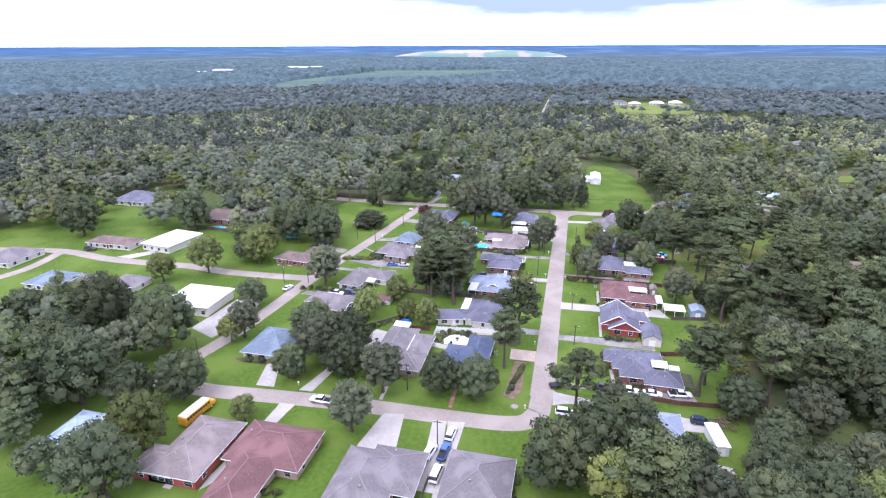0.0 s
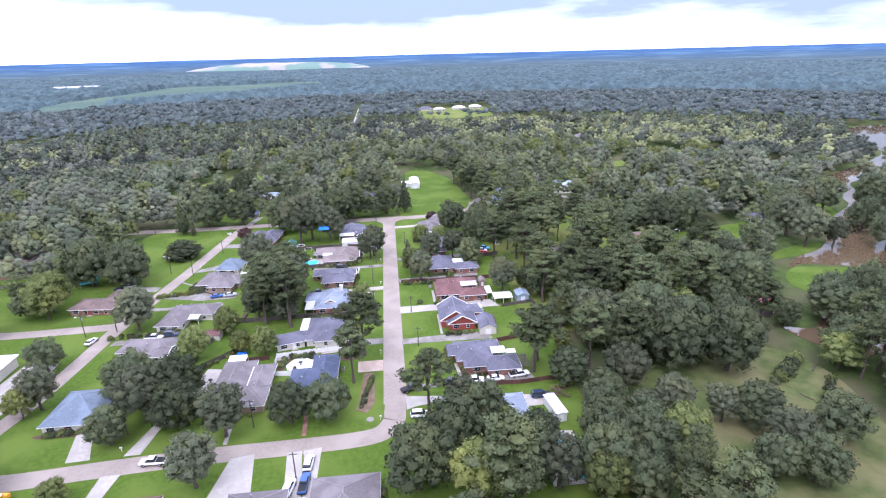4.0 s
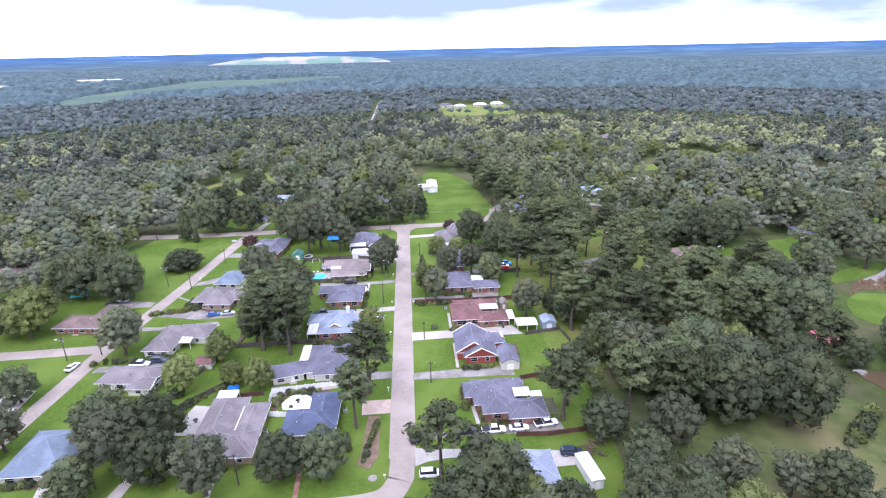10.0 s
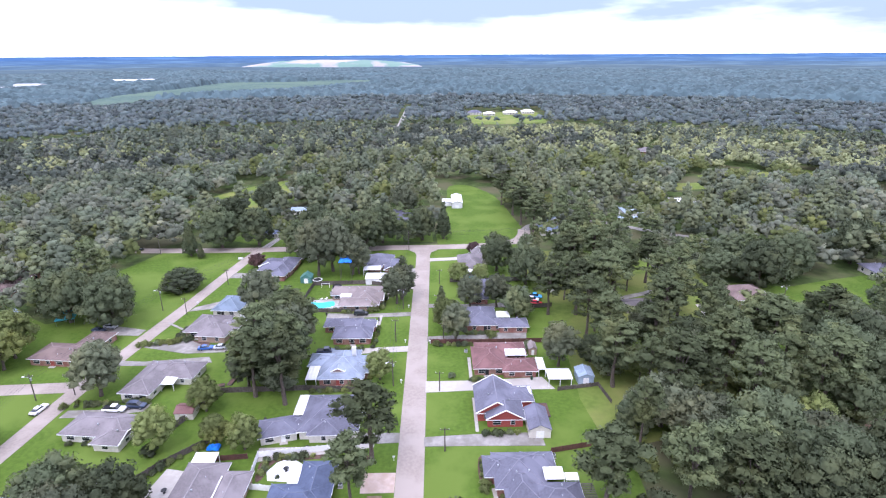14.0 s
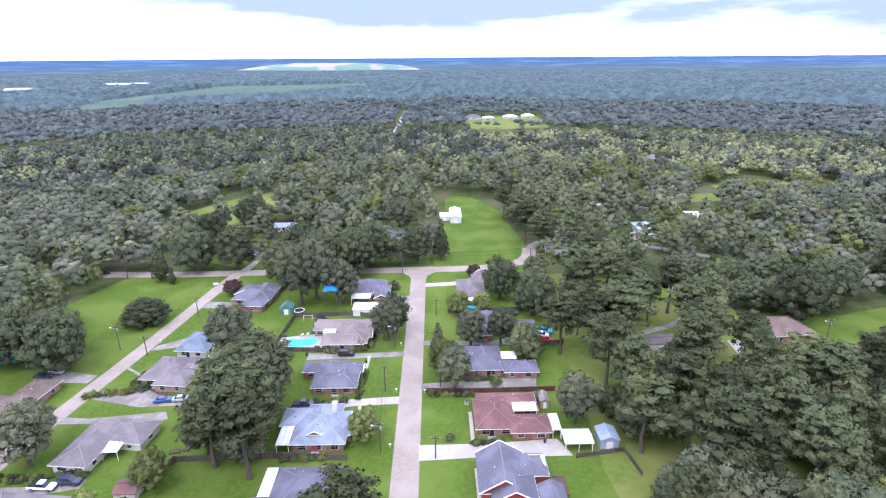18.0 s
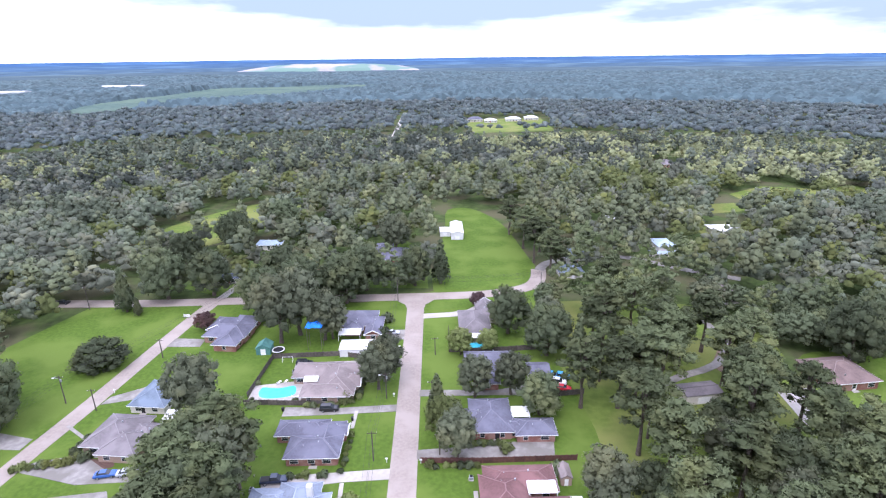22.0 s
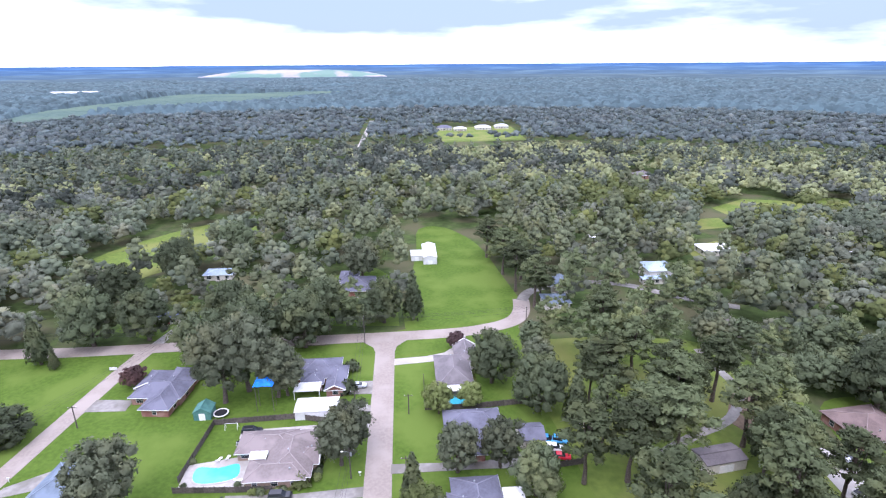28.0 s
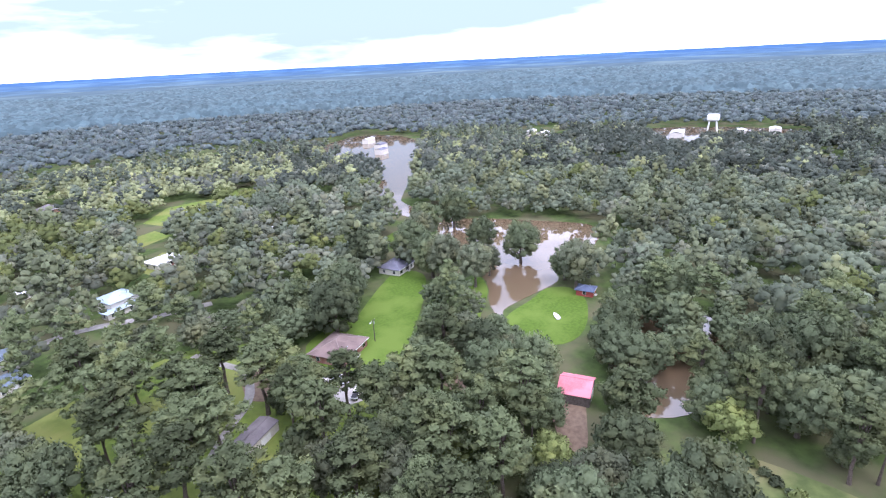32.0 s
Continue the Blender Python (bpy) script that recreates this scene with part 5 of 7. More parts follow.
D1 = "pale concrete driveway"
for pts, lab, mat in (
    ([(2.4, 110.0), (2.4, 115.8), (6, 115.2), (12, 114.6), (19, 115.0), (26, 113.4), (31, 112.6), (38, 111.6), (38.5, 107.6), (30, 107.2), (25, 108.2), (16, 111.6), (10, 112), (5, 111.2)], "long tan dirt and concrete drive to a tree-shaded house", CONCRETE),
    ([(4, 118.3), (4, 120.8), (12, 120.6), (18, 120.6), (26, 121.0), (26, 123.4), (36.6, 123.2), (37.6, 118.9), (26, 118.6), (12, 118.8)], "pale concrete driveway in front of a garage", OLDCONC),
    ([(2.4, 142.6), (2.4, 145.8), (14, 146.6), (17, 146.8), (26.2, 147.0), (30, 146.8), (30.2, 142.4), (14, 142.6)], "stained concrete driveway along a brick house", OLDCONC),
    ([(2.4, 163.6), (2.4, 168.8), (16, 169.0), (26, 169.6), (34.5, 170.4), (37, 164.6), (16, 164.4)], "broad pale concrete driveway", CONCRETE),
    ([(2.4, 190.8), (2.4, 193.8), (18, 195.0), (22, 196.0), (34.2, 196.0), (33.2, 189.6), (17, 190.6)], "old concrete driveway with stains", OLDCONC),
    ([(2.4, 214.7), (2.4, 217.7), (16, 217.2), (24, 217.2), (30, 219), (37.6, 220.2), (36.4, 214.1), (22, 214.7)], "old grey concrete driveway", OLDCONC),
    ([(2.6, 260.2), (2.6, 263.8), (12, 264.6), (18, 266.4), (21.5, 270), (22.5, 276.5), (25.8, 277.0), (25.0, 270), (21, 264.4), (14, 261.4)], "curving pale concrete drive joining two streets", CONCRETE),
    ([(-3.3, 144.0), (-3.3, 147.4), (-12, 147.6), (-15, 150), (-15, 143.6)], "concrete driveway apron", OLDCONC),
    ([(-35, 138.2), (-35, 142.8), (-15.6, 143.0), (-13, 146), (-9, 147), (-9, 142.6), (-15, 141.2)], "pale concrete patio between two houses", CONCRETE),
    ([(-3.4, 128.8), (-3.4, 134.4), (-10.6, 134.4), (-10.4, 128.7)], "pinkish concrete parking pad beside the street", material("pinkish_concrete", (0.46, 0.36, 0.30), (0.38, 0.30, 0.25), rough=.9, scale=1.0, patch=(0.36, 0.27, 0.21), patch_scale=.3)),
    ([(-3.3, 184.8), (-3.3, 188.0), (-14, 187.2), (-27, 186.4), (-30.5, 184.6), (-29.5, 181.4), (-25, 182.6), (-13.7, 184.2)], "long concrete driveway, half of it newly poured", CONCRETE),
    ([(-3.3, 208.4), (-3.3, 211.3), (-18, 210.3), (-32, 211), (-32, 207.2), (-22, 207.4)], "long pale concrete driveway", OLDCONC),
    ([(-3.3, 231.2), (-3.3, 234.2), (-14, 233.4), (-34.5, 232.6), (-34.2, 229.4), (-16, 230.2)], "pale concrete drive along a fence", CONCRETE),
    ([(-3.3, 245.8), (-3.3, 252.2), (-10.6, 252.2), (-10.6, 246.2)], "broad concrete parking pad", OLDCONC),
    ([(-3.3, 237.6), (-3.3, 240.6), (-11, 242.4), (-11.2, 239.6)], "short concrete driveway", OLDCONC),
    ([(-37.0, 97.6), (-32.0, 98.4), (-30.0, 84.2), (-29.6, 79), (-38.8, 79), (-39.0, 86), (-37.8, 93)], "broad white concrete driveway", CONCRETE),
    ([(-24.8, 97.8), (-21.6, 98.2), (-20.2, 88), (-19.2, 76), (-22.4, 76), (-23.6, 86)], "white concrete driveway with parked cars", CONCRETE),
    ([(-21.2, 98.2), (-17.2, 98.8), (-17.3, 88), (-17.5, 72), (-19.0, 72), (-19.8, 88)], "white concrete driveway beside a dark roofed house", CONCRETE),
    ([(-63.4, 95.6), (-59.4, 95.8), (-61, 84), (-62.6, 70), (-65.0, 66), (-65.2, 70), (-63.8, 84)], "narrow concrete driveway between two brick houses", CONCRETE),
    ([(-76.2, 112), (-72.6, 112), (-68.4, 101.4), (-73.4, 101.0)], "flared pale concrete driveway", CONCRETE),
    ([(-61.4, 101.6), (-57.8, 101.8), (-56.4, 112), (-56.0, 119), (-58.6, 119), (-59.0, 111)], "pale concrete driveway beneath an oak", CONCRETE),
    ([(-55, 125), (-53, 136.5), (-47.4, 135.4), (-47.2, 124.6)], "pale concrete patio", CONCRETE),
    ([(-42.8, 213.2), (-43, 221), (-31.6, 223.0), (-29.0, 222), (-28.8, 213.4)], "pale pool deck", CONCRETE),
    ([(14.6, 237.6), (14.8, 244.2), (23.6, 244.2), (24, 237.6)], "pale pool deck behind a fence", CONCRETE),
    ([(-75.6, 279.6), (-72, 279.8), (-69.4, 294), (-72.2, 294)], "pale driveway opposite the side street", CONCRETE),
    ([(-84.5, 189), (-83.6, 192), (-74, 194.6), (-66, 189.4), (-57, 189.4), (-58, 185.6), (-70, 185)], "pale driveway with parked cars", OLDCONC),
    ([(-90, 178.6), (-90, 181.6), (-80, 180.6), (-62, 183.0), (-60, 179.8), (-75, 178.4)], "pale driveway behind a low house", OLDCONC),
    ([(-81, 213.5), (-80, 217), (-68, 224.5), (-63, 223), (-64, 220), (-72, 216)], "pale driveway shaded by a dark tree", OLDCONC),
    ([(-77.6, 243.6), (-77, 249), (-67, 248), (-67, 243.2)], "pale concrete parking pad", OLDCONC),
    ([(-89.6, 196.4), (-89.2, 200.2), (-103, 203.8), (-106, 200.4), (-104.6, 197.4)], "pale concrete driveway", OLDCONC),
    ([(-88, 154.6), (-87.6, 157.6), (-78, 157.8), (-68, 160.6), (-68, 157), (-79, 154.8)], "pale driveway with parked cars", OLDCONC),
    ([(-110, 124), (-107.4, 149), (-98.4, 147), (-97, 128), (-100, 120)], "wide pale concrete forecourt", CONCRETE),
    ([(-181, 170.6), (-166, 186), (-163, 190), (-159, 188), (-174, 170)], "long pale concrete drive", CONCRETE),
    ([(96, 200), (97.4, 215.3), (107.4, 215), (107, 203), (99, 198)], "pale concrete yard beside a brown house", CONCRETE),
    ([(98.6, 139.2), (99.6, 143.6), (112, 150.4), (119.6, 151), (119.8, 144), (108, 140.6)], "rutted dirt track to a barn", DIRT),
    ([(112, 176.6), (117, 187), (126.6, 173), (118, 167)], "bare brown soil under the trees", DIRT),
    ([(88, 222), (86, 227), (95, 240), (100, 236), (96, 225)], "bare brown soil by a bend in a drive", DIRT),
    ([(-7.4, 110), (-10.2, 111.6), (-9.4, 116), (-8.8, 128), (-5.8, 128), (-5.6, 114)], "mulched planting bed", DIRT),
):
    drive(pts, lab, mat)
for line, w, lab, mat in (
    ([(17.1, 129.6), (17.8, 121)], .9, "narrow concrete garden path", CONCRETE), ([(14.9, 181), (14.9, 169.2)], .9, "narrow concrete garden path", CONCRETE), ([(-39.6, 102.6), (-39.9, 110)], .9, "narrow concrete garden path", CONCRETE),
    ([(-21.9, 103.4), (-22.6, 118)], 1.0, "red brick garden path", BRICK), ([(-13.4, 209), (-13.6, 202)], .9, "narrow concrete garden path", CONCRETE), ([(-13.2, 184), (-12.8, 176)], .9, "narrow concrete garden path", CONCRETE),
    ([(15.0, 161), (15.0, 147.5)], .8, "narrow concrete garden path", CONCRETE),
    ([(-12.6, 231), (-12.4, 222)], .9, "narrow concrete garden path", CONCRETE), ([(-84, 205), (-76, 199.5)], .8, "narrow concrete garden path", OLDCONC)):
    tagged(part("path", strip(line, w, 0.12, .1), mat), lab, "path", kind="structure")
road(smooth_line([(97, 262), (97, 249), (96.6, 239), (89.5, 229.5), (83.4, 225.3), (75.4, 222), (64, 216)]), 2.6, "narrow winding grey driveway among pines", OLDCONC, "driveway", .13)
road(smooth_line([(50, 303), (56, 312), (72, 318), (92, 316), (112, 300), (128, 290)]), 4.2, "sandy lane winding among tall pines", OLDCONC, "road", .1)


# ---- fences ----
def fence(points, label, h=1.75, mat=WOODF, step=2.4, category="fence"):
    """Board panels between posts along a line, each panel and post a part."""
    (x0, y0) = points[0]
    ob = thing("fence", label, category, at=pose(x0, y0, 0))
    pm = boxed(-.07, -.07, 0, .07, .07, h + .12)
    me = bpy.data.meshes.new("post")
    pm.to_mesh(me), pm.free()
    me.materials.append(mat)
    cache = {}
    for (ax, ay), (bx, by) in zip(points, points[1:]):
        length = math.hypot(bx - ax, by - ay)
        n = max(1, round(length / step))
        turn = math.degrees(math.atan2(by - ay, bx - ax))
        if (n, length) not in cache:
            w = length / n
            # one corrugated sheet of boards, each a little proud or sunk, with uneven tops
            bm = bmesh.new()
            m = max(4, int(w / .3))
            ring = []
            for k in range(m):
                dy, hh = .018 * (1 if k % 2 else -1), h * (1 - .03 * ((k * 7) % 3))
                for xx in (.05 + k * (w - .1) / m, .05 + (k + 1) * (w - .1) / m):
                    ring.append([bm.verts.new(p) for p in ((xx, dy - .02, .04), (xx, dy - .02, hh), (xx, dy + .02, hh), (xx, dy + .02, .04))])
            for p, q in zip(ring, ring[1:]):
                for j in range(4):
                    bm.faces.new((p[j], q[j], q[(j + 1) % 4], p[(j + 1) % 4]))
            bm.faces.new(ring[0][::-1])
            bm.faces.new(ring[-1])
            mm = bpy.data.meshes.new("panel")
            bm.to_mesh(mm), bm.free()
            mm.materials.append(mat)
            cache[(n, length)] = mm
        for k in range(n):
            for nm, mesh in (("post", me), ("panel", cache[(n, length)])):
                c = new(nm, mesh)
                c.parent = ob
                c.matrix_basis = pose(ax - x0 + (bx - ax) * k / n, ay - y0 + (by - ay) * k / n, 0, 0, 0, turn)
    c = new("post", me)
    c.parent = ob
    c.matrix_basis = pose(points[-1][0] - x0, points[-1][1] - y0, 0)
    return ob


FD = "weathered dark wooden board fence"
WF = material("white_vinyl", (0.78, 0.78, 0.77), (0.70, 0.70, 0.69), rough=.5, scale=1.5)
REDW = material("red_stained_wood", (0.115, 0.055, 0.042), (0.080, 0.040, 0.032), rough=.9, scale=2, obj_random=.2)
for pts, lab, h, mat in (
    ([(-51.7, 164.6), (-30, 165.4), (-13.5, 164.2)], FD, 1.7, WOODF), ([(-57.5, 150), (-51.7, 164.4)], FD, 1.7, WOODF), ([(-61.5, 127), (-54.8, 137), (-44.6, 147.6)], FD, 1.7, WOODF), ([(-44.6, 138.6), (-36.6, 139.4)], "low brown wooden fence between yards", 1.5, REDW),
    ([(-41.8, 235.4), (-22, 236.4), (-12, 233.4)], FD, 1.7, WOODF), ([(-43.2, 215.6), (-41.9, 235.2)], FD, 1.7, WOODF), ([(-43.2, 212.6), (-30, 211.8), (-22.5, 211.6)], FD, 1.6, WOODF), ([(24.5, 237), (36, 238), (49, 239.4)], FD, 1.8, WOODF),
    ([(37.5, 213.5), (46, 214.6)], FD, 1.7, WOODF), ([(3.4, 189.6), (17, 189.2), (38, 189.6)], "dark reddish wooden board fence", 1.6, REDW), ([(31, 140), (40.5, 142)], "dark reddish wooden board fence", 1.5, REDW), ([(25.8, 117.6), (33, 117.2), (43, 118.2)], "low reddish wooden fence behind parked cars", 1.4, REDW),
    ([(11, 252), (10.8, 237.4), (24.4, 237.0)], "dark wooden pool fence", 1.6, WOODF), ([(37.5, 163.8), (48.8, 165.8), (50, 158)], "thin dark garden fence", 1.3, WOODF), ([(-21, 64), (-21, 79)], "low brown fence beside a driveway", 1.4, WOODF),
    ([(-66, 205.6), (-57, 202), (-49, 200)], FD, 1.6, WOODF), ([(-47, 192), (-48, 172)], FD, 1.6, WOODF), ([(-178, 212), (-160, 211), (-146, 208)], "dark hedge-like board fence", 1.6, WOODF),
    ([(-33.8, 130.6), (-34.4, 139.8), (-26, 141.0), (-12.6, 142.4)], "white vinyl privacy fence round a patio", 1.6, WF), ([(-33.8, 130.4), (-28.2, 129.6)], "white vinyl privacy fence by a navy-roofed house", 1.6, WF)):
    fence(pts, lab, h, mat)


# ---- sheds and covers ----
def shed(label, x0, y0, x1, y1, h, pitch, roof, wall, gable="sn", turn=0, name="shed", category="shed", openfront=False):
    ob = thing(name, label, category, at=pose(x0, y0, 0, 0, 0, turn))
    w, d = x1 - x0, y1 - y0
    ridge = "y" if gable in ("sn", "ns") else "x"
    bm, (a, b, top) = hip_roof(0, 0, w, d, h, pitch, .2, gable, ridge)
    r = part("roof", bm, roof, ob)
    part("ridge_cap", cap(a, b, top), roof, r)
    hh = (w if ridge == "y" else d) / 2 * pitch
    if openfront:
        for k in range(max(2, int(w / 3) + 1)):
            for yy in (.1, d - .1):
                xx = .1 + k * (w - .2) / max(1, int(w / 3))
                part("post", boxed(xx - .07, yy - .07, 0, xx + .07, yy + .07, h), TRIM, ob)
    else:
        part("wall", boxed(0, 0, -.05, w, d, h - .1), wall, ob)
        part("door", boxed(w * .32, -.05, 0, w * .68, .03, min(2.0, h - .3)), TRIM, ob)
        for yy in ((0, d) if ridge == "y" else ()):
            gb = bmesh.new()
            s = .1 if yy == 0 else -.1
            va = [gb.verts.new(p) for p in ((0, yy, h - .1), (w, yy, h - .1), (w / 2, yy, h - .1 + hh))]
            vb = [gb.verts.new((p.co.x, p.co.y + s, p.co.z)) for p in va]
            gb.faces.new(va), gb.faces.new(vb[::-1])
            bmesh.ops.recalc_face_normals(gb, faces=gb.faces)
            part("gable", gb, wall, ob)
    return ob


for a in (
    ("long white metal carport beside a driveway", 35.4, 165.6, 41.6, 170.4, 2.6, .12, WHITE, WHITE, "we", 0, "carport", "carport", True), ("pale blue-grey metal garden shed", 43.6, 166.6, 47.8, 171.4, 2.5, .35, R_TIN, R_TIN),
    ("small tan wooden barn-shaped shed", 32.8, 182, 35, 186, 2.1, .6, R_TAUPE, BRICKT), ("small maroon-roofed garden shed", -58.8, 153.4, -54.4, 157.4, 2.0, .4, R_MAROON, SIDING, "we"), ("white garden shed behind a fence", -65.8, 126.4, -62.4, 131.0, 2.2, .35, WHITE, WHITE),
    ("long white metal shed with a flat pitched roof", -22, 235.6, -11.6, 241.4, 2.6, .12, WHITE, WHITE, "we"), ("green play hut with a steep roof", -47.6, 237.6, -43.4, 241.6, 2.3, .6, material("green_painted_wood", (.09, .22, .19), (.06, .16, .14), rough=.7), material("green_painted_wood", (.09, .22, .19))),
    ("white gabled shed on the open lawn", 14.6, 345, 20.6, 364, 3.4, .3, WHITE, WHITE), ("low white lean-to joined to a shed", 9.2, 350, 14.4, 358, 2.6, .1, WHITE, WHITE, "we"),
    ("weathered barn with a faded pink-red tin roof", 119.8, 143.2, 129.4, 151.4, 3.0, .42, R_PINK, WOODF, "sn", 5, "barn", "barn"), ("small white playhouse by the fence", 47.4, 226.8, 49.6, 229.4, 2.0, .5, WHITE, SIDING),
    ("grey-roofed garage beside a house", 32.4, 220.4, 38.2, 226.6, 2.5, .4, R_SLATE, SIDING, "we", 0, "garage", "garage"), ("blue-grey roofed garage wing with white doors", 26.9, 145, 31.9, 153.4, 2.5, .5, R_SLATE, SIDING, "sn", 0, "garage", "garage"),
    ("light blue tent-roofed garden shelter", -140, 206, -136, 210, 2.4, .6, R_TIN, R_TIN), ("white flat-roofed trailer under trees", 37.6, 100.2, 40.2, 108, 2.6, .08, WHITE, WHITE, "sn", 8), ("small red brick outbuilding with a pale roof", -131, 101, -120, 106.5, 2.6, .1, WHITE, BRICK, "we"),
    ("long grey-roofed open carport among trees", 70.6, 208.6, 80.6, 214.0, 2.8, .2, R_GREY, SIDING, "we", 8, "carport", "carport")):
    shed(*a)
for a in (
    ("white metal patio cover behind a house", 27.4, 128.9, 31.5, 132.2, 3.1), ("narrow white patio cover beside a wider one", 31.7, 128.9, 34.4, 130.8, 2.8), ("white metal patio cover behind a house", 26.2, 158.6, 29.6, 161.8, 2.9), ("white flat patio cover set into a maroon roof", 25.1, 176.9, 31, 180.2, 3.3), ("pale blue tin side cover", 33.5, 170.5, 35.6, 176.4, 2.6),
    ("white metal patio cover behind a house", 25.3, 201.9, 29.6, 205.8, 2.8), ("white porch cover facing a pool", 15, 241.6, 24, 244.2, 2.7), ("white patio cover beside a pale roof", -29.9, 166.8, -26.9, 173.3, 2.5), ("white patio cover between two wings", -29.2, 151.2, -26.8, 159, 2.9),
    ("white patio cover behind a navy roof", -25, 128.9, -22.8, 132.6, 2.9), ("white patio cover between two wings", -38.9, 122.4, -38.6, 131, 2.9), ("white patio cover at the back of a house", -47, 135.3, -42, 138.2, 2.9), ("white patio cover behind a house", -24, 244.6, -17, 248.6, 2.8),
    ("white patio cover behind a low house", -68, 165.4, -64.4, 169.6, 2.5), ("white awning beside a taupe roof", -60, 203.8, -57.4, 207.4, 2.6), ("pale patio cover set into a taupe roof", -29, 218.6, -25.1, 221.0, 2.9)):
    awning(*a)
# white flat-roofed buildings
for lab, x0, y0, x1, y1, h, turn in (("white flat-roofed building among trees", -127, 131, -109, 147, 3.2, 0), ("white flat-roofed house with deep eaves", -177, 180, -161, 200, 3.0, -8)):
    ob = thing("flat_roofed_building", lab, "building", at=pose(x0, y0, 0, 0, 0, turn))
    w, d = x1 - x0, y1 - y0
    part("wall", boxed(.6, .6, 0, w - .6, d - .6, h), SIDING, ob)
    rb = boxed(0, 0, h + .005, w, d, h + .28, bevel=.05)
    r = part("roof", rb, WHITE, ob)
    part("parapet", box(box(bmesh.new(), 0, 0, h + .285, w, .15, h + .4), 0, d - .15, h + .285, w, d, h + .4), WHITE, r)
    for k in range(4):
        window(ob, 2 + k * (w - 4) / 3, .6, 1.5, 1.4, 1.2, "s")

# houses among the woods
for lab, wings, rf, wl, turn in (
    ("grey hip-roofed house beyond the cross street", [(-19, 312, -6, 326, 2.8, .42, "", ""), (-20, 322, -13, 333, 2.8, .4, "", "y")], R_SLATE, BRICK, 0), ("low white-fronted dark house behind trees", [(-82, 294, -72, 299, 2.6, .3, "", "x")], R_NAVY, SIDING, 0), ("pale roofed house in the trees", [(-77, 334, -66, 341, 2.8, .25, "", "x")], R_TIN, SIDING, 0),
    ("blue-grey gabled house among pines", [(63, 309, 70, 321, 3.0, .5, "s", "y")], R_TEAL, SIDING, -12), ("two-storey white house with a blue-grey tin roof", [(105, 316, 116, 326, 5.4, .35, "", "x"), (102, 314, 121, 318, 2.8, .15, "", "x")], R_TIN, SIDING, 0),
    ("brown-grey hip-roofed house beside a green glade", [(110.5, 213, 124.5, 225, 2.9, .42, "", "x")], R_BROWN, BRICK, 6), ("grey roofed house by the water", [(178, 236, 190, 246, 3, .4, "", "x")], R_SLATE, SIDING, 0),
    ("grey roofed cottage in a clearing", [(184, 516, 196, 526, 3, .5, "", "x")], R_GREY, BRICK, 0), ("white tin-roofed shed in a clearing", [(214, 408, 224, 415, 3, .3, "", "x")], R_TIN, WHITE, 0), ("white roofed house among trees", [(144, 344, 158, 354, 3, .2, "", "x")], WHITE, SIDING, 0),
    ("white roofed trailer among trees", [(99, 368, 110, 373, 3, .2, "", "x")], WHITE, SIDING, 0), ("white roofed trailer among trees", [(208, 330, 220, 337, 3, .2, "", "x")], WHITE, SIDING, 0), ("blue roofed house at the edge of pines", [(57, 294, 66, 302, 2.9, .4, "", "x")], R_TEAL, SIDING, 0),
    ("tan roofed cabin among pines", [(108, 268, 116, 279, 3, .3, "", "y")], R_TAUPE, SIDING, 0), ("red boathouse at the water's edge", [(186, 158, 191, 164, 2.6, .4, "", "")], R_NAVY, BRICKR, 0),
    ("white house by a far lawn", [(74, 838, 90, 848, 3.4, .4, "", "x")], WHITE, SIDING, 0), ("grey house by a far lawn", [(52, 850, 72, 862, 3.4, .5, "", "x")], R_SLATE, SIDING, 0), ("white house by a far lawn", [(104, 850, 124, 862, 3.4, .4, "", "x")], WHITE, SIDING, 0), ("white house by a far lawn", [(132, 862, 150, 874, 3.4, .4, "", "x")], WHITE, SIDING, 0)):
    house("house", lab, wings, rf, wl, at=(wings[0][0], wings[0][1]), turn=turn, vents=1)
for poly, lab in (([(50, 735), (50, 880), (158, 890), (150, 745)], "bright far lawn among the woods"), ([(196, 392), (194, 428), (226, 448), (252, 440), (262, 422), (240, 402), (222, 392)], "sunlit clearing among the woods"), ([(160, 384), (164, 404), (186, 406), (184, 388)], "sunlit clearing among the woods"), ([(268, 420), (266, 442), (288, 446), (290, 424)], "sunlit clearing among the woods"), ([(138, 336), (140, 356), (162, 366), (166, 350)], "sunlit clearing among the woods"), ([(180, 506), (180, 534), (202, 530), (202, 508)], "sunlit clearing among the woods"), ([(-226, 596), (-228, 630), (-176, 640), (-174, 602)], "sunlit clearing among the woods"), ([(80, 180), (70, 204), (78, 225), (88, 252), (106, 250), (104, 232), (96, 224), (92, 200), (100, 186)], "mown grass among tall pines"), ([(-22, 288), (-30, 330), (-8, 345), (2, 330), (4, 286)], "front lawn beyond the cross street"), ([(-76, 282), (-92, 290), (-92, 302), (-66, 302), (-64, 282)], "front lawn beyond the cross street"), ([(92, 168), (92, 184), (112, 190), (108, 168)], "mown grass between trees")):
    structure("lawn", slab(poly, .035, .2), GRASS if "mown" in lab or "front" in lab else LAWN_B, lab, "lawn")


# ---- pools ----
POOLW = material("turquoise_pool_water", (0.09, 0.56, 0.66), (0.07, 0.50, 0.61), rough=.05, scale=.6, bump=.05, bump_scale=1.5, spec=.5)


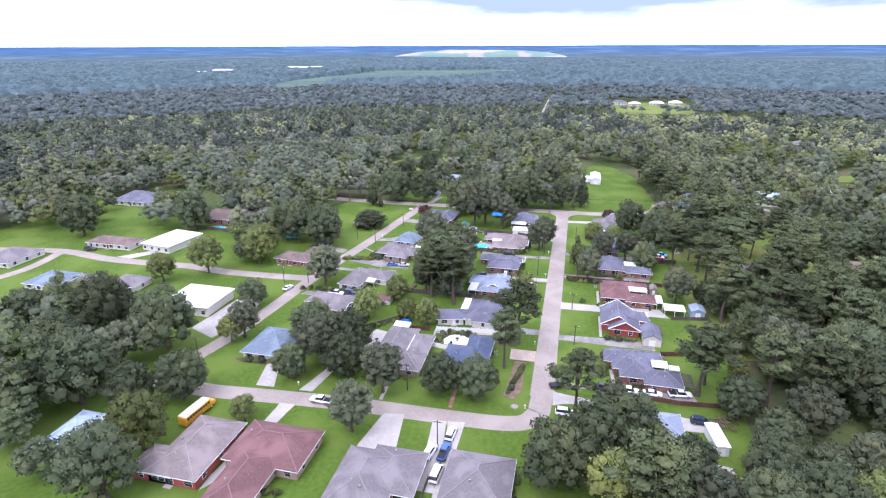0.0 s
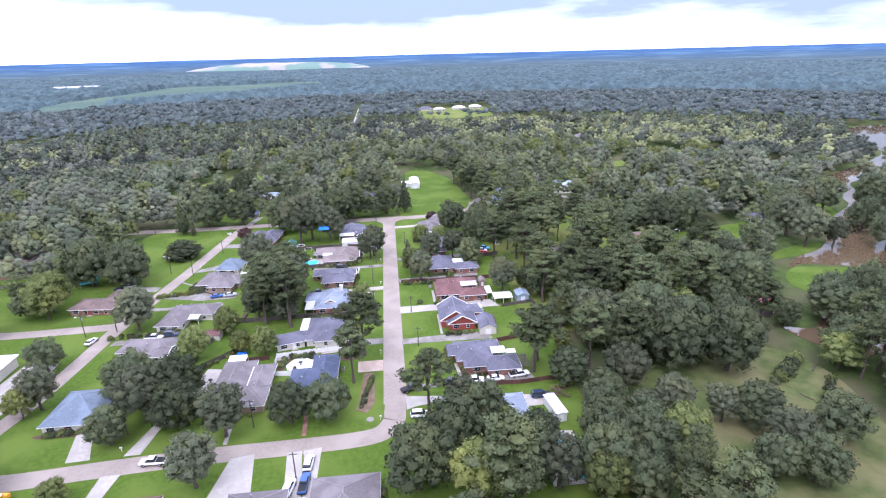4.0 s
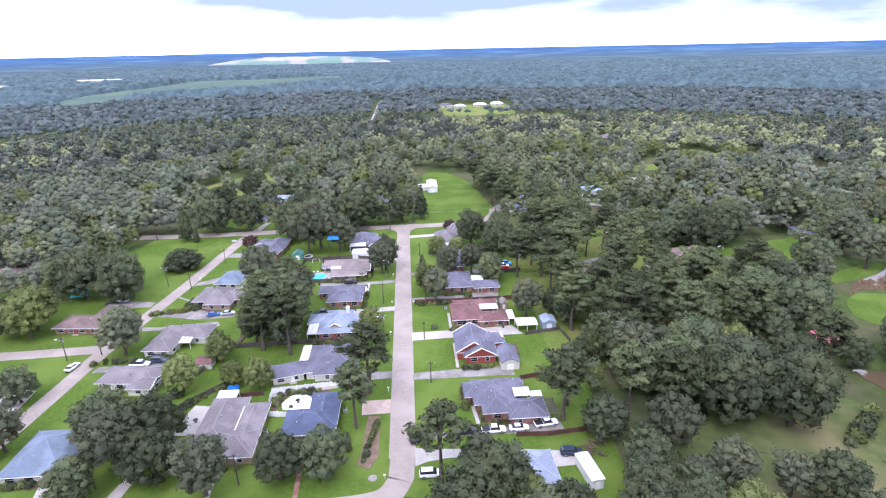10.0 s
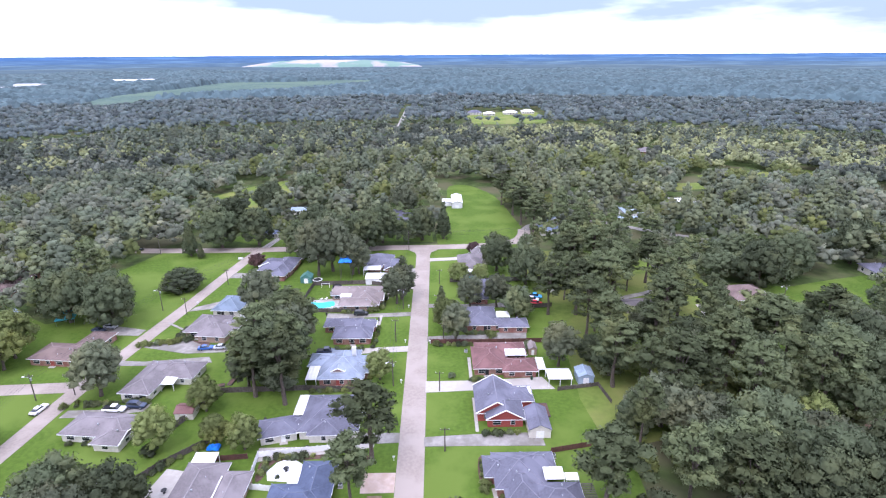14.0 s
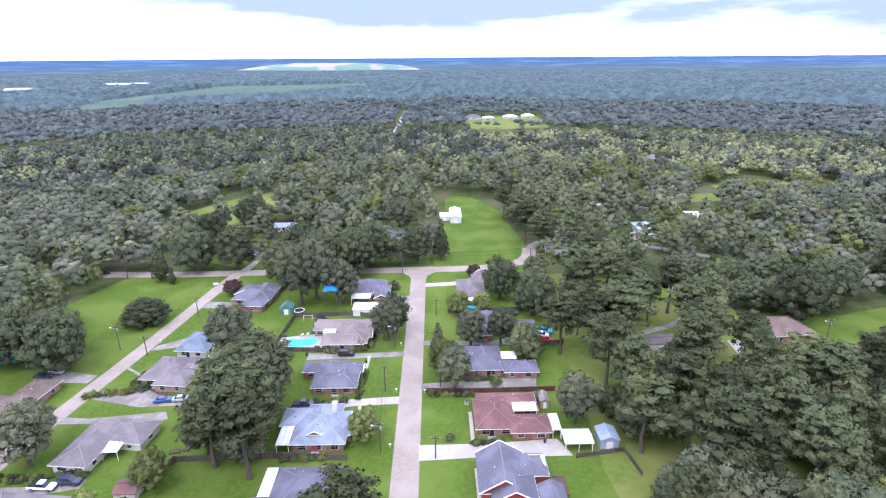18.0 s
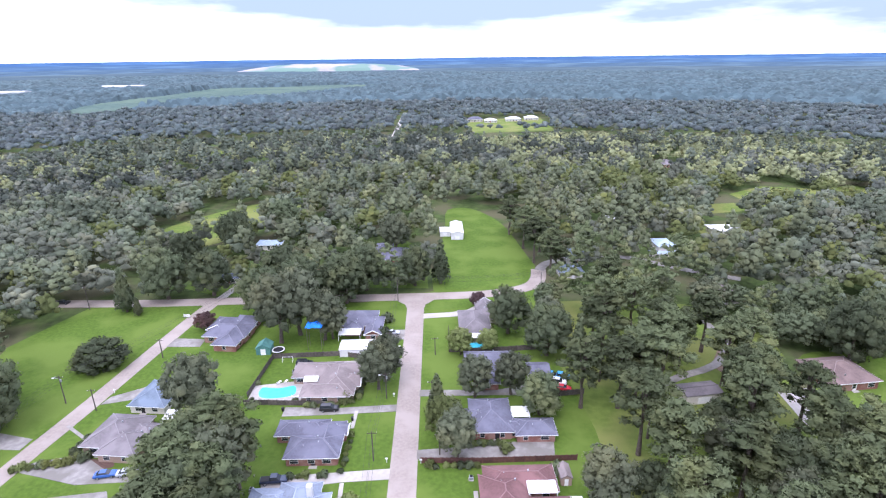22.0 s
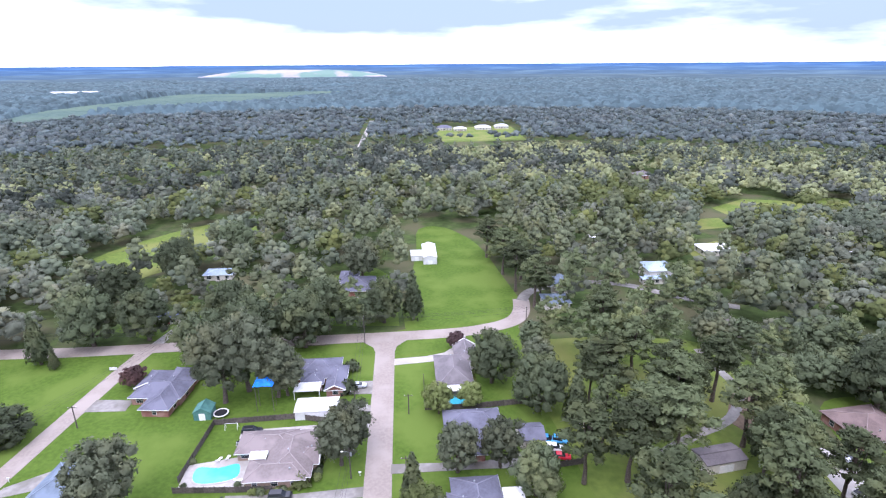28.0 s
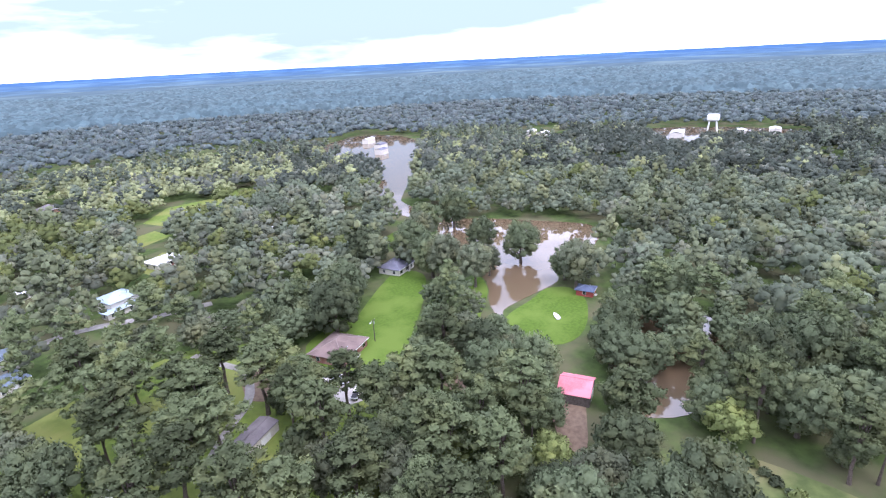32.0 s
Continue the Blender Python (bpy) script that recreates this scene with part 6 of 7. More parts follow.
def pool(label, points, z=.13):
    ob = thing("swimming_pool", label, "swimming pool", at=pose(points[0][0], points[0][1], 0))
    loc = smooth_line([(x - points[0][0], y - points[0][1]) for x, y in points], True, 4)
    cx, cy = sum(p[0] for p in loc) / len(loc), sum(p[1] for p in loc) / len(loc)
    part("water", slab([(cx + (x - cx) * .97, cy + (y - cy) * .97) for x, y in loc], z + .02, .1), POOLW, ob, "clear turquoise pool water")
    part("coping", strip(loc + [loc[0]], .45, z + .06, .12), CONCRETE, ob)
    lb = bmesh.new()
    for s in (-.25, .25):
        tube(lb, (cx + s, loc[0][1] + .3, z), (cx + s, loc[0][1] + .3, z + .8), .03, .03, 6)
    part("ladder", lb, METAL, ob)
    return ob


pool("turquoise swimming pool set in a pale deck", [(-40.6, 220.2), (-36, 219.8), (-31.8, 220.8), (-30.8, 216.6), (-34, 214.9), (-39, 214.8), (-41, 217)])
pool("small turquoise pool behind a wooden fence", [(17.4, 242.6), (21.6, 242.6), (21.8, 239), (17.6, 239)])
drive([(31.0, 80.6), (33.4, 98), (40.2, 97), (40.8, 80.6)], "pale pool deck beneath trees", CONCRETE)
pool("covered blue-green swimming pool beneath trees", [(35.2, 95.6), (38.4, 95.2), (39.2, 83), (34.6, 83)])
pool("turquoise pool behind a distant house", [(-166, 212.6), (-160, 213.4), (-160, 216.4), (-166, 216)])
pool("turquoise pool among trees", [(-100, 321), (-95, 321.4), (-95, 325), (-100, 325)])


# ---- vehicles ----
def paint(name, c):
    return material(name, c, tuple(v * .92 for v in c), rough=.28, scale=.8, spec=.6)


P_WHITE, P_BLACK, P_SILVER = paint("white_car_paint", (.78, .78, .78)), paint("black_car_paint", (.018, .019, .022)), paint("silver_car_paint", (.42, .44, .46))
P_BLUE, P_RED, P_LBLUE, P_NAVY = paint("blue_car_paint", (.03, .10, .32)), paint("red_car_paint", (.50, .015, .03)), paint("light_blue_car_paint", (.06, .35, .66)), paint("navy_car_paint", (.022, .035, .07))
P_BUS = paint("school_bus_yellow_paint", (.78, .36, .02))
LAMP_R, LAMP_W = material("red_lamp_plastic", (.35, .02, .02), rough=.3), material("clear_lamp_plastic", (.70, .70, .68), rough=.2)


def loft(bm, rings):
    vs = [[bm.verts.new(p) for p in r] for r in rings]
    n = len(vs[0])
    for a, b in zip(vs, vs[1:]):
        for k in range(n):
            bm.faces.new((a[k], a[(k + 1) % n], b[(k + 1) % n], b[k]))
    bm.faces.new(vs[0][::-1]), bm.faces.new(vs[-1])
    bmesh.ops.recalc_face_normals(bm, faces=bm.faces)
    return bm


def section(x, w, z0, z1, r=.12, top=.9):
    """A rounded body section across the car at x."""
    h = w / 2
    return [(x, -h + r, z0), (x, h - r, z0), (x, h, z0 + r), (x, h, (z0 + z1) / 2), (x, h * top, z1 - r * .5), (x, h * top - r, z1), (x, -h * top + r, z1), (x, -h * top, z1 - r * .5), (x, -h, (z0 + z1) / 2), (x, -h, z0 + r)]


VEH = {}


def vehicle(kind, col, colname, x, y, heading, label):
    """kind: sedan, suv, van or pickup; heading in degrees from east."""
    ob = thing({"pickup": "pickup_truck", "sedan": "car", "suv": "car", "van": "van"}[kind], label, "pickup truck" if kind == "pickup" else "van" if kind == "van" else "car", "parked vehicles", at=pose(x, y, .11, 0, 0, heading))
    if kind == "sedan":
        body = [(-2.35, 1.5, .45, .85), (-2.2, 1.74, .3, .98), (-1.2, 1.82, .28, 1.02), (.9, 1.82, .28, 1.0), (1.9, 1.76, .3, .9), (2.3, 1.5, .42, .72)]
        cab = [(-1.75, 1.5, .95, 1.02), (-1.05, 1.42, .95, 1.43), (.15, 1.42, .95, 1.46), (1.0, 1.5, .95, 1.02)]
        wb, wr = 1.4, .33
    elif kind == "suv":
        body = [(-2.4, 1.7, .45, 1.0), (-2.3, 1.88, .35, 1.12), (-1.0, 1.92, .32, 1.14), (1.0, 1.92, .32, 1.12), (2.1, 1.86, .35, 1.05), (2.4, 1.66, .45, .85)]
        cab = [(-2.25, 1.6, 1.05, 1.6), (-1.9, 1.6, 1.05, 1.8), (.4, 1.6, 1.05, 1.8), (1.25, 1.66, 1.05, 1.14)]
        wb, wr = 1.45, .37
    elif kind == "van":
        body = [(-2.6, 1.8, .4, 1.2), (-2.5, 1.95, .35, 1.3), (1.6, 1.95, .35, 1.3), (2.4, 1.85, .35, 1.05), (2.6, 1.6, .45, .8)]
        cab = [(-2.55, 1.8, 1.2, 2.0), (-2.3, 1.75, 1.2, 2.12), (1.0, 1.75, 1.2, 2.1), (1.9, 1.78, 1.2, 1.3)]
        wb, wr = 1.6, .36
    else:
        body = [(-2.85, 1.8, .5, 1.0), (-2.8, 1.95, .45, 1.05), (-.7, 1.95, .42, 1.08), (1.1, 1.95, .42, 1.12), (2.5, 1.92, .45, 1.06), (2.8, 1.7, .5, .9)]
        cab = [(-.75, 1.7, 1.02, 1.6), (-.55, 1.65, 1.02, 1.82), (.7, 1.65, 1.02, 1.82), (1.45, 1.75, 1.02, 1.12)]
        wb, wr = 1.75, .40
    key = (kind, colname)
    if key not in VEH:
        ms = {}
        ms["body"] = (loft(bmesh.new(), [section(*s) for s in body]), col)
        gl = [(a, w + .012, z0, z1 - .10) for a, w, z0, z1 in cab]
        ms["window_band"] = (loft(bmesh.new(), [section(a, w, z0, max(z1 - .05, z0 + .06), .06, .86) for a, w, z0, z1 in cab]), GLASS)
        top = cab[1][3] if cab[1][3] > cab[2][3] - .1 else cab[2][3]
        ms["roof_panel"] = (boxed(cab[1][0] - .05, -cab[1][1] * .42, top - .07, cab[2][0] + .1, cab[1][1] * .42, top + .015, bevel=.03), col)
        if kind == "pickup":
            ms["truck_bed"] = (boxed(-2.72, -.80, .72, -.85, .80, 1.112), DARKM)
        VEH[key] = {}
        for nm, (bm, mat) in ms.items():
            me = bpy.data.meshes.new(nm)
            bm.to_mesh(me), bm.free()
            me.materials.append(mat)
            VEH[key][nm] = me
        for nm, a, mat in (("headlight", (0, -.16, -.07, .06, .16, .07), LAMP_W), ("tail_light", (-.06, -.12, -.09, .02, .12, .09), LAMP_R), ("bumper", (-.06, -.8, -.1, .06, .8, .1), DARKM)):
            bm = boxed(*a, bevel=.02)
            me = bpy.data.meshes.new(nm)
            bm.to_mesh(me), bm.free()
            me.materials.append(mat)
            VEH[key][nm] = me
    got = VEH[key]
    for nm in ("body", "window_band", "roof_panel", "truck_bed"):
        if nm in got:
            c = new(nm, got[nm])
            c.parent = ob
    front, back = body[-1][0], body[0][0]
    for sy in (-1, 1):
        for nm, xx, zz in (("headlight", front - .12, .72), ("tail_light", back + .08, .85)):
            c = new(nm, got[nm])
            c.parent = ob
            c.matrix_basis = pose(xx, sy * (body[-1][1] / 2 - .2), zz)
        for sx in (-1, 1):
            wheel(ob, sx * wb, sy * (body[2][1] / 2 - .08), wr)
    for xx in (front + .01, back - .01):
        c = new("bumper", got["bumper"])
        c.parent = ob
        c.matrix_basis = pose(xx, 0, .5)
    return ob


WHEEL = {}


def wheel(ob, x, y, r):
    if r not in WHEEL:
        out = []
        for nm, rr, t, mat in (("tyre", r, .11, DARKM), ("rim", r * .6, .125, METAL)):
            bm = tube(bmesh.new(), (0, -t, 0), (0, t, 0), rr, rr, 14)
            me = bpy.data.meshes.new(nm)
            bm.to_mesh(me), bm.free()
            me.materials.append(mat)
            out.append((nm, me))
        WHEEL[r] = out
    (n1, m1), (n2, m2) = WHEEL[r]
    t = new("wheel", m1)
    t.parent = ob
    t.matrix_basis = pose(x, y, r)
    c = new("rim", m2)
    c.parent = t


for kind, col, cn, x, y, hd, lab in (
    ("pickup", P_BLACK, "black", 4.0, 118.4, 25, "black pickup truck pulling out of a driveway"), ("pickup", P_BLACK, "black", 14.2, 119.7, 0, "black pickup truck parked on a driveway"), ("pickup", P_WHITE, "white", 20.8, 119.6, 0, "white pickup truck parked on a driveway"),
    ("sedan", P_WHITE, "white", 26.8, 119.9, 0, "white sedan parked before a garage"), ("pickup", P_WHITE, "white", 33.4, 120.9, 8, "white pickup truck parked before a garage"), ("suv", P_NAVY, "navy", 36.6, 110.8, -4, "dark blue suv on a dirt drive"),
    ("sedan", P_SILVER, "silver", -7.2, 249.4, 0, "grey-blue sedan on a parking pad"), ("suv", P_BLACK, "black", -20.4, 209.4, 0, "black car on a long driveway"), ("suv", P_BLACK, "black", -31.6, 231.4, 0, "dark car beside a fence"), ("pickup", P_NAVY, "navy", -27.6, 184.6, 5, "dark blue pickup truck by a house"),
    ("pickup", P_LBLUE, "light_blue", 38.6, 222.6, -12, "light blue pickup truck beside a garage"), ("pickup", P_LBLUE, "light_blue", 41.2, 222.2, -14, "light blue truck beside a garage"), ("suv", P_WHITE, "white", 40.0, 219.4, -12, "white car beside a garage"), ("sedan", P_RED, "red", 40.8, 216.6, -14, "red car by a fence"),
    ("pickup", P_WHITE, "white", -53.6, 98.2, 178, "white pickup truck parked on the street"), ("suv", P_WHITE, "white", -22.6, 86.6, 80, "white suv on a driveway"), ("suv", P_WHITE, "white", -19.4, 93.4, 86, "white suv on a driveway"), ("pickup", P_BLUE, "blue", -19.6, 87.4, 86, "blue pickup truck on a driveway"),
    ("van", P_WHITE, "white", -19.6, 80.6, 86, "white van on a driveway"), ("sedan", P_BLUE, "blue", -64.6, 187.4, 10, "blue sedan on a driveway"), ("sedan", P_SILVER, "silver", -60.0, 187.8, 10, "silver sedan on a driveway"), ("sedan", P_SILVER, "silver", -101.4, 201.9, -12, "silver sedan beside a brown house"), ("sedan", P_NAVY, "navy", -103.8, 199.4, -12, "dark blue car beside a brown house"),
    ("pickup", P_WHITE, "white", -75.6, 157.2, -4, "white pickup truck behind a low house"), ("suv", P_NAVY, "navy", -70.8, 158.6, -4, "dark blue car behind a low house"), ("suv", P_NAVY, "navy", -101.4, 139.6, 60, "dark car on a concrete forecourt"), ("sedan", P_WHITE, "white", -99.6, 136.4, 60, "white car on a concrete forecourt"),
    ("suv", P_BLACK, "black", -198, 174.6, 10, "dark car before a low brown-roofed house"), ("suv", P_SILVER, "silver", 103.2, 209.4, 70, "silver car on a concrete yard"), ("pickup", P_WHITE, "white", 100.4, 201.0, 20, "white pickup on a concrete yard"), ("sedan", P_BLACK, "black", 105.6, 212.0, 70, "dark car on a concrete yard"),
    ("suv", P_WHITE, "white", 5.6, 107.0, 0, "white car on the grass under a tree"), ("sedan", P_WHITE, "white", -94.6, 157.5, 80, "white car on the side street"), ("sedan", P_BLACK, "black", -131, 277.2, 0, "dark car on the cross street")):
    vehicle(kind, col, cn, x, y, hd, lab)


def school_bus(x, y, heading):
    ob = thing("school_bus", "yellow school bus with a white roof beside a house", "bus", at=pose(x, y, .1, 0, 0, heading))
    part("body", loft(bmesh.new(), [section(a, w, z0, z1, .15, .96) for a, w, z0, z1 in ((-4.9, 2.3, .6, 2.5), (-4.8, 2.45, .5, 2.7), (3.2, 2.45, .5, 2.7), (3.5, 2.3, .5, 1.9), (4.9, 2.1, .5, 1.5), (5.0, 1.9, .6, 1.35))]), P_BUS, ob)
    part("roof", loft(bmesh.new(), [section(a, w, 2.66, z1, .1, .8) for a, w, z1 in ((-4.7, 2.2, 2.88), (-4.3, 2.34, 2.98), (2.8, 2.34, 2.98), (3.2, 2.2, 2.86))]), P_WHITE, ob, "white bus roof")
    for s in (-1, 1):
        for k in range(9):
            part("window", boxed(-4.4 + k * .82, s * 1.235 - .02, 1.75, -3.75 + k * .82, s * 1.235 + .02, 2.4), GLASS, ob)
        for z in (.9, 1.35):
            part("rub_rail", boxed(-4.7, s * 1.24 - .025, z, 3.2, s * 1.24 + .025, z + .1), DARKM, ob)
        for xx in (-2.9, 3.4):
            wheel(ob, xx, s * 1.05, .48)
        part("headlight", boxed(4.9, s * .75 - .15, .9, 5.03, s * .75 + .15, 1.1), LAMP_W, ob)
    part("windscreen", boxed(3.3, -1.0, 1.8, 3.42, 1.0, 2.5), GLASS, ob)
    part("rear_door", boxed(-4.94, -.5, .7, -4.88, .5, 2.4), P_BUS, ob)


school_bus(-80.2, 86.8, 84)


# ---- poles, wires, small things ----
POLE = material("creosoted_pole_wood", (.10, .085, .072), (.065, .055, .047), rough=.95, scale=2.5)


def pole(x, y, h, lamp=False, arm=True, turn=0):
    ob = thing("utility_pole", "dark wooden utility pole" + (" with a street lamp" if lamp else " with a crossarm"), "utility pole", "utility poles", at=pose(x, y, 0, 0, 0, turn))
    part("pole", tube(bmesh.new(), (0, 0, -.2), (0, 0, h), .16, .11, 10), POLE, ob)
    if arm:
        a = part("crossarm", boxed(-1.1, -.06, h - .6, 1.1, .06, h - .47), POLE, ob)
        for s in (-.95, 0, .95):
            part("insulator", tube(bmesh.new(), (s, 0, h - .47), (s, 0, h - .25), .05, .04, 6), TRIM, a)
    if lamp:
        part("transformer", tube(bmesh.new(), (.28, 0, h - 1.9), (.28, 0, h - 1.1), .22, .22, 12), METAL, ob)
        l = part("lamp_arm", tube(bmesh.new(), (0, 0, h - 1.0), (-1.3, 0, h - .7), .04, .03, 6), METAL, ob)
        part("lamp_head", loft(bmesh.new(), [section(-1.25 - k, w, h - .85, h - .65, .03) for k, w in ((0, .2), (.3, .34), (.6, .2))]), TRIM, l)
    return ob


POLES = [(-7.2, 190.6, 8, False), (-6.2, 214, 8, True), (-6.3, 166.8, 8, True), (-7, 274.6, 9.5, False), (7.2, 141, 6.5, False), (6.2, 164.4, 6, False), (-9.8, 146.2, 7, False), (-90.4, 214.5, 8.5, True), (-80.6, 211.2, 6.5, False), (-75.6, 237, 6.5, False), (-98.6, 162, 8, True), (-34.2, 108, 8, True), (-21.6, 89.5, 7, False), (-63.6, 109.4, 7.5, True), (-90, 164.4, 6.5, False), (7.6, 192.2, 6, False), (5.8, 213, 6, False), (-6.8, 236, 8, False), (-62, 272.6, 9.5, False), (-118, 271.6, 9.5, False), (46, 277.6, 9.5, False), (127.5, 213.6, 8, True), (-95.5, 108, 7.5, False), (6.6, 236, 6, False)]
for x, y, h, lamp in POLES:
    pole(x, y, h, lamp, True, 0 if y < 270 else 90)


def wires(label, pts, sag=.8):
    ob = thing("overhead_wires", label, "power line", at=pose(*pts[0]))
    for off, dz in ((-.95, 0), (0, 0), (.95, 0), (0, -1.6)):
        line = []
        for p, q in zip(pts, pts[1:]):
            side = Vector((-(q[1] - p[1]), q[0] - p[0], 0)).normalized() * off
            for k in range(8 if q != pts[-1] else 9):
                u = k / 8
                line.append(Vector(p).lerp(Vector(q), u) + Vector((0, 0, dz - sag * 4 * u * (1 - u))) + side - Vector(pts[0]))
        bm = bmesh.new()
        run = Vector((line[-1].y - line[0].y, line[0].x - line[-1].x, 0)).normalized() * .022
        rings = [[bm.verts.new(c + d) for d in (run, Vector((0, 0, .022)), -run, Vector((0, 0, -.022)))] for c in line]
        for r0, r1 in zip(rings, rings[1:]):
            for j in range(4):
                bm.faces.new((r0[j], r0[j - 1], r1[j - 1], r1[j]))
        bm.faces.new(rings[0])
        bm.faces.new(rings[-1][::-1])
        part("wire", bm, DARKM, ob)
    return ob


wires("thin dark power lines along the cross street", [(-118, 271.6, 9.3), (-62, 272.6, 9.3), (-7, 274.6, 9.3), (46, 277.6, 9.3)])
wires("thin dark power lines along the side street", [(-95.5, 108, 7.3), (-98.6, 162, 7.8), (-90.4, 214.5, 8.2), (-62, 272.6, 9.3)], 1.0)
wires("thin dark power lines beside the straight street", [(-6.3, 166.8, 7.8), (-7.2, 190.6, 7.8), (-6.2, 214, 7.8), (-6.8, 236, 7.8), (-7, 274.6, 9.3)], .5)


def mailbox(x, y):
    ob = thing("mailbox", "small white mailbox on a post at the kerb", "mailbox", "mailboxes", at=pose(x, y, 0))
    part("post", boxed(-.05, -.05, 0, .05, .05, 1.0), TRIM, ob)
    part("box", loft(bmesh.new(), [[(k, -.13, 1.0), (k, .13, 1.0), (k, .13, 1.2), (k, .07, 1.3), (k, -.07, 1.3), (k, -.13, 1.2)] for k in (-.28, .28)]), WHITE, ob)


for x, y in ((-4.1, 138.2), (-4.2, 190), (-4.3, 214.6), (3.4, 164), (3.4, 189.4), (-4.2, 168), (-4.3, 239.6), (-4, 107), (-80, 218.8), (-47, 102.2), (-62.4, 103.4)):
    mailbox(x, y)

# junk, play things and tarps
BT = material("bright_blue_tarpaulin", (0.02, 0.22, 0.80), (0.02, 0.17, 0.62), rough=.5, scale=1.5, bump=.5, bump_scale=3)
for x, y, z, w, d, lab in ((-32.8, 239.6, 8.6, 5.0, 3.5, "blue tarpaulin roof patch seen through tree gaps"), (-46.6, 141.6, 1.1, 2.8, 1.8, "crumpled bright blue tarpaulin on the grass"), (-48, 192, .9, 2.2, 1.6, "blue tarpaulin over a stack")):
    rg2 = random.Random(int(x * 3))
    bm = bmesh.new()
    n = 10
    g = [[bm.verts.new((i * w / n, j * d / n, (z + rg2.uniform(-.22, .25)) * (1 if 0 < i < n and 0 < j < n else .55 if z < 3 else .9))) for j in range(n + 1)] for i in range(n + 1)]
    for i in range(n):
        for j in range(n):
            bm.faces.new((g[i][j], g[i + 1][j], g[i + 1][j + 1], g[i][j + 1]))
    ext = bmesh.ops.extrude_face_region(bm, geom=list(bm.faces))
    for v in [k for k in ext["geom"] if isinstance(k, bmesh.types.BMVert)]:
        v.co.z -= .06
    bmesh.ops.recalc_face_normals(bm, faces=bm.faces)
    ob = thing("tarpaulin", lab, "tarpaulin", at=pose(x, y, 0))
    part("sheet", bm, BT, ob)
    for px, py in ((.4, .4), (w - .4, .4), (.4, d - .4), (w - .4, d - .4)):
        part("prop", boxed(px - .06, py - .06, 0, px + .06, py + .06, z * .85), WOODF, ob)
# trampoline frame and swing set
ob = thing("climbing_frame", "white metal swing frame on the lawn", "swing set", at=pose(-38.6, 233.6, 0))
for nm, p, q in (("beam", (0, 0, 1.6), (3, 0, 1.6)), ("leg", (0, -.7, 0), (0, 0, 1.6)), ("leg", (0, .7, 0), (0, 0, 1.6)), ("leg", (3, -.7, 0), (3, 0, 1.6)), ("leg", (3, .7, 0), (3, 0, 1.6))):
    part(nm, tube(bmesh.new(), p, q, .05, .05, 6), TRIM, ob)
ob = thing("trampoline", "round dark trampoline with a pale rim", "trampoline", at=pose(-41.4, 239.4, 0))
part("mat", tube(bmesh.new(), (0, 0, .8), (0, 0, .83), 1.6, 1.6, 20), DARKM, ob)
part("rim", strip([(1.75 * math.cos(k * math.tau / 20), 1.75 * math.sin(k * math.tau / 20)) for k in range(21)], .3, .9, .1), TRIM, ob)
for k in range(6):
    a = k * math.tau / 6
    part("leg", tube(bmesh.new(), (1.75 * math.cos(a), 1.75 * math.sin(a), 0), (1.75 * math.cos(a), 1.75 * math.sin(a), .85), .03, .03, 6), METAL, ob)
# street-corner sign board and white patio things
ob = thing("sign_board", "small white sign board on posts at a corner lawn", "sign", at=pose(-79.6, 263.6, 0))
part("panel", boxed(-1.1, -.05, .5, 1.1, .05, 1.5, bevel=.02), WHITE, ob)
for s in (-.9, .9):
    part("post", boxed(s - .05, .05, 0, s + .05, .13, 1.6), WOODF, ob)
# woodpile and boat
ob = thing("scrap_pile", "heap of brown scrap timber beside a fence", "scrap pile", at=pose(41, 112, 0))
rg3 = random.Random(4)
for k in range(26):
    a, b = Vector((rg3.uniform(-1, 3.5), rg3.uniform(-3, 2.5), rg3.uniform(.1, 1.5))), rg3.uniform(0, math.tau)
    part("timber", tube(bmesh.new(), a, a + Vector((2.2 * math.cos(b), 2.2 * math.sin(b), rg3.uniform(-.4, .4))), .12, .12, 5), material("brown_scrap_timber", (.14, .085, .075), (.09, .055, .05), rough=.95, scale=2, obj_random=.3), ob)
ob = thing("boat", "small white boat drawn up on the bank", "boat", at=pose(166, 165.4, .05, 0, 0, 35))
part("hull", loft(bmesh.new(), [[(x, -w, .55), (x, -w * .7, .12), (x, 0, 0), (x, w * .7, .12), (x, w, .55)] for x, w in ((-2.2, .8), (-1, .9), (.8, .8), (2.0, .4), (2.5, .05))]), WHITE, ob)
part("bench", boxed(-.9, -.7, .5, -.5, .7, .58), WOODF, ob)
# far white water tower and buildings in the flood
ob = thing("white_tower", "white tower standing by far flood water", "tower", at=pose(602, 140, 0))
for sx in (-5, 5):
    for sy in (-5, 5):
        part("leg", tube(bmesh.new(), (sx, sy, 0), (sx * .6, sy * .6, 16), .8, .6, 8), WHITE, ob)
part("tank", boxed(-5.5, -5.5, 16, 5.5, 5.5, 22, bevel=1.2), WHITE, ob)
for x, y, w, d in ((590, 165, 22, 12), (612, 110, 16, 10), (628, 80, 18, 10), (575, 300, 16, 9), (588, 318, 14, 8), (468, 440, 13, 8), (500, 478, 14, 8), (440, 420, 12, 8)):
    shed("white flooded building with a pale roof", x, y, x + w, y + d, 5, .25, WHITE if x not in (468, 440) else R_SLATE, SIDING, "we", 0, "far_building", "building")
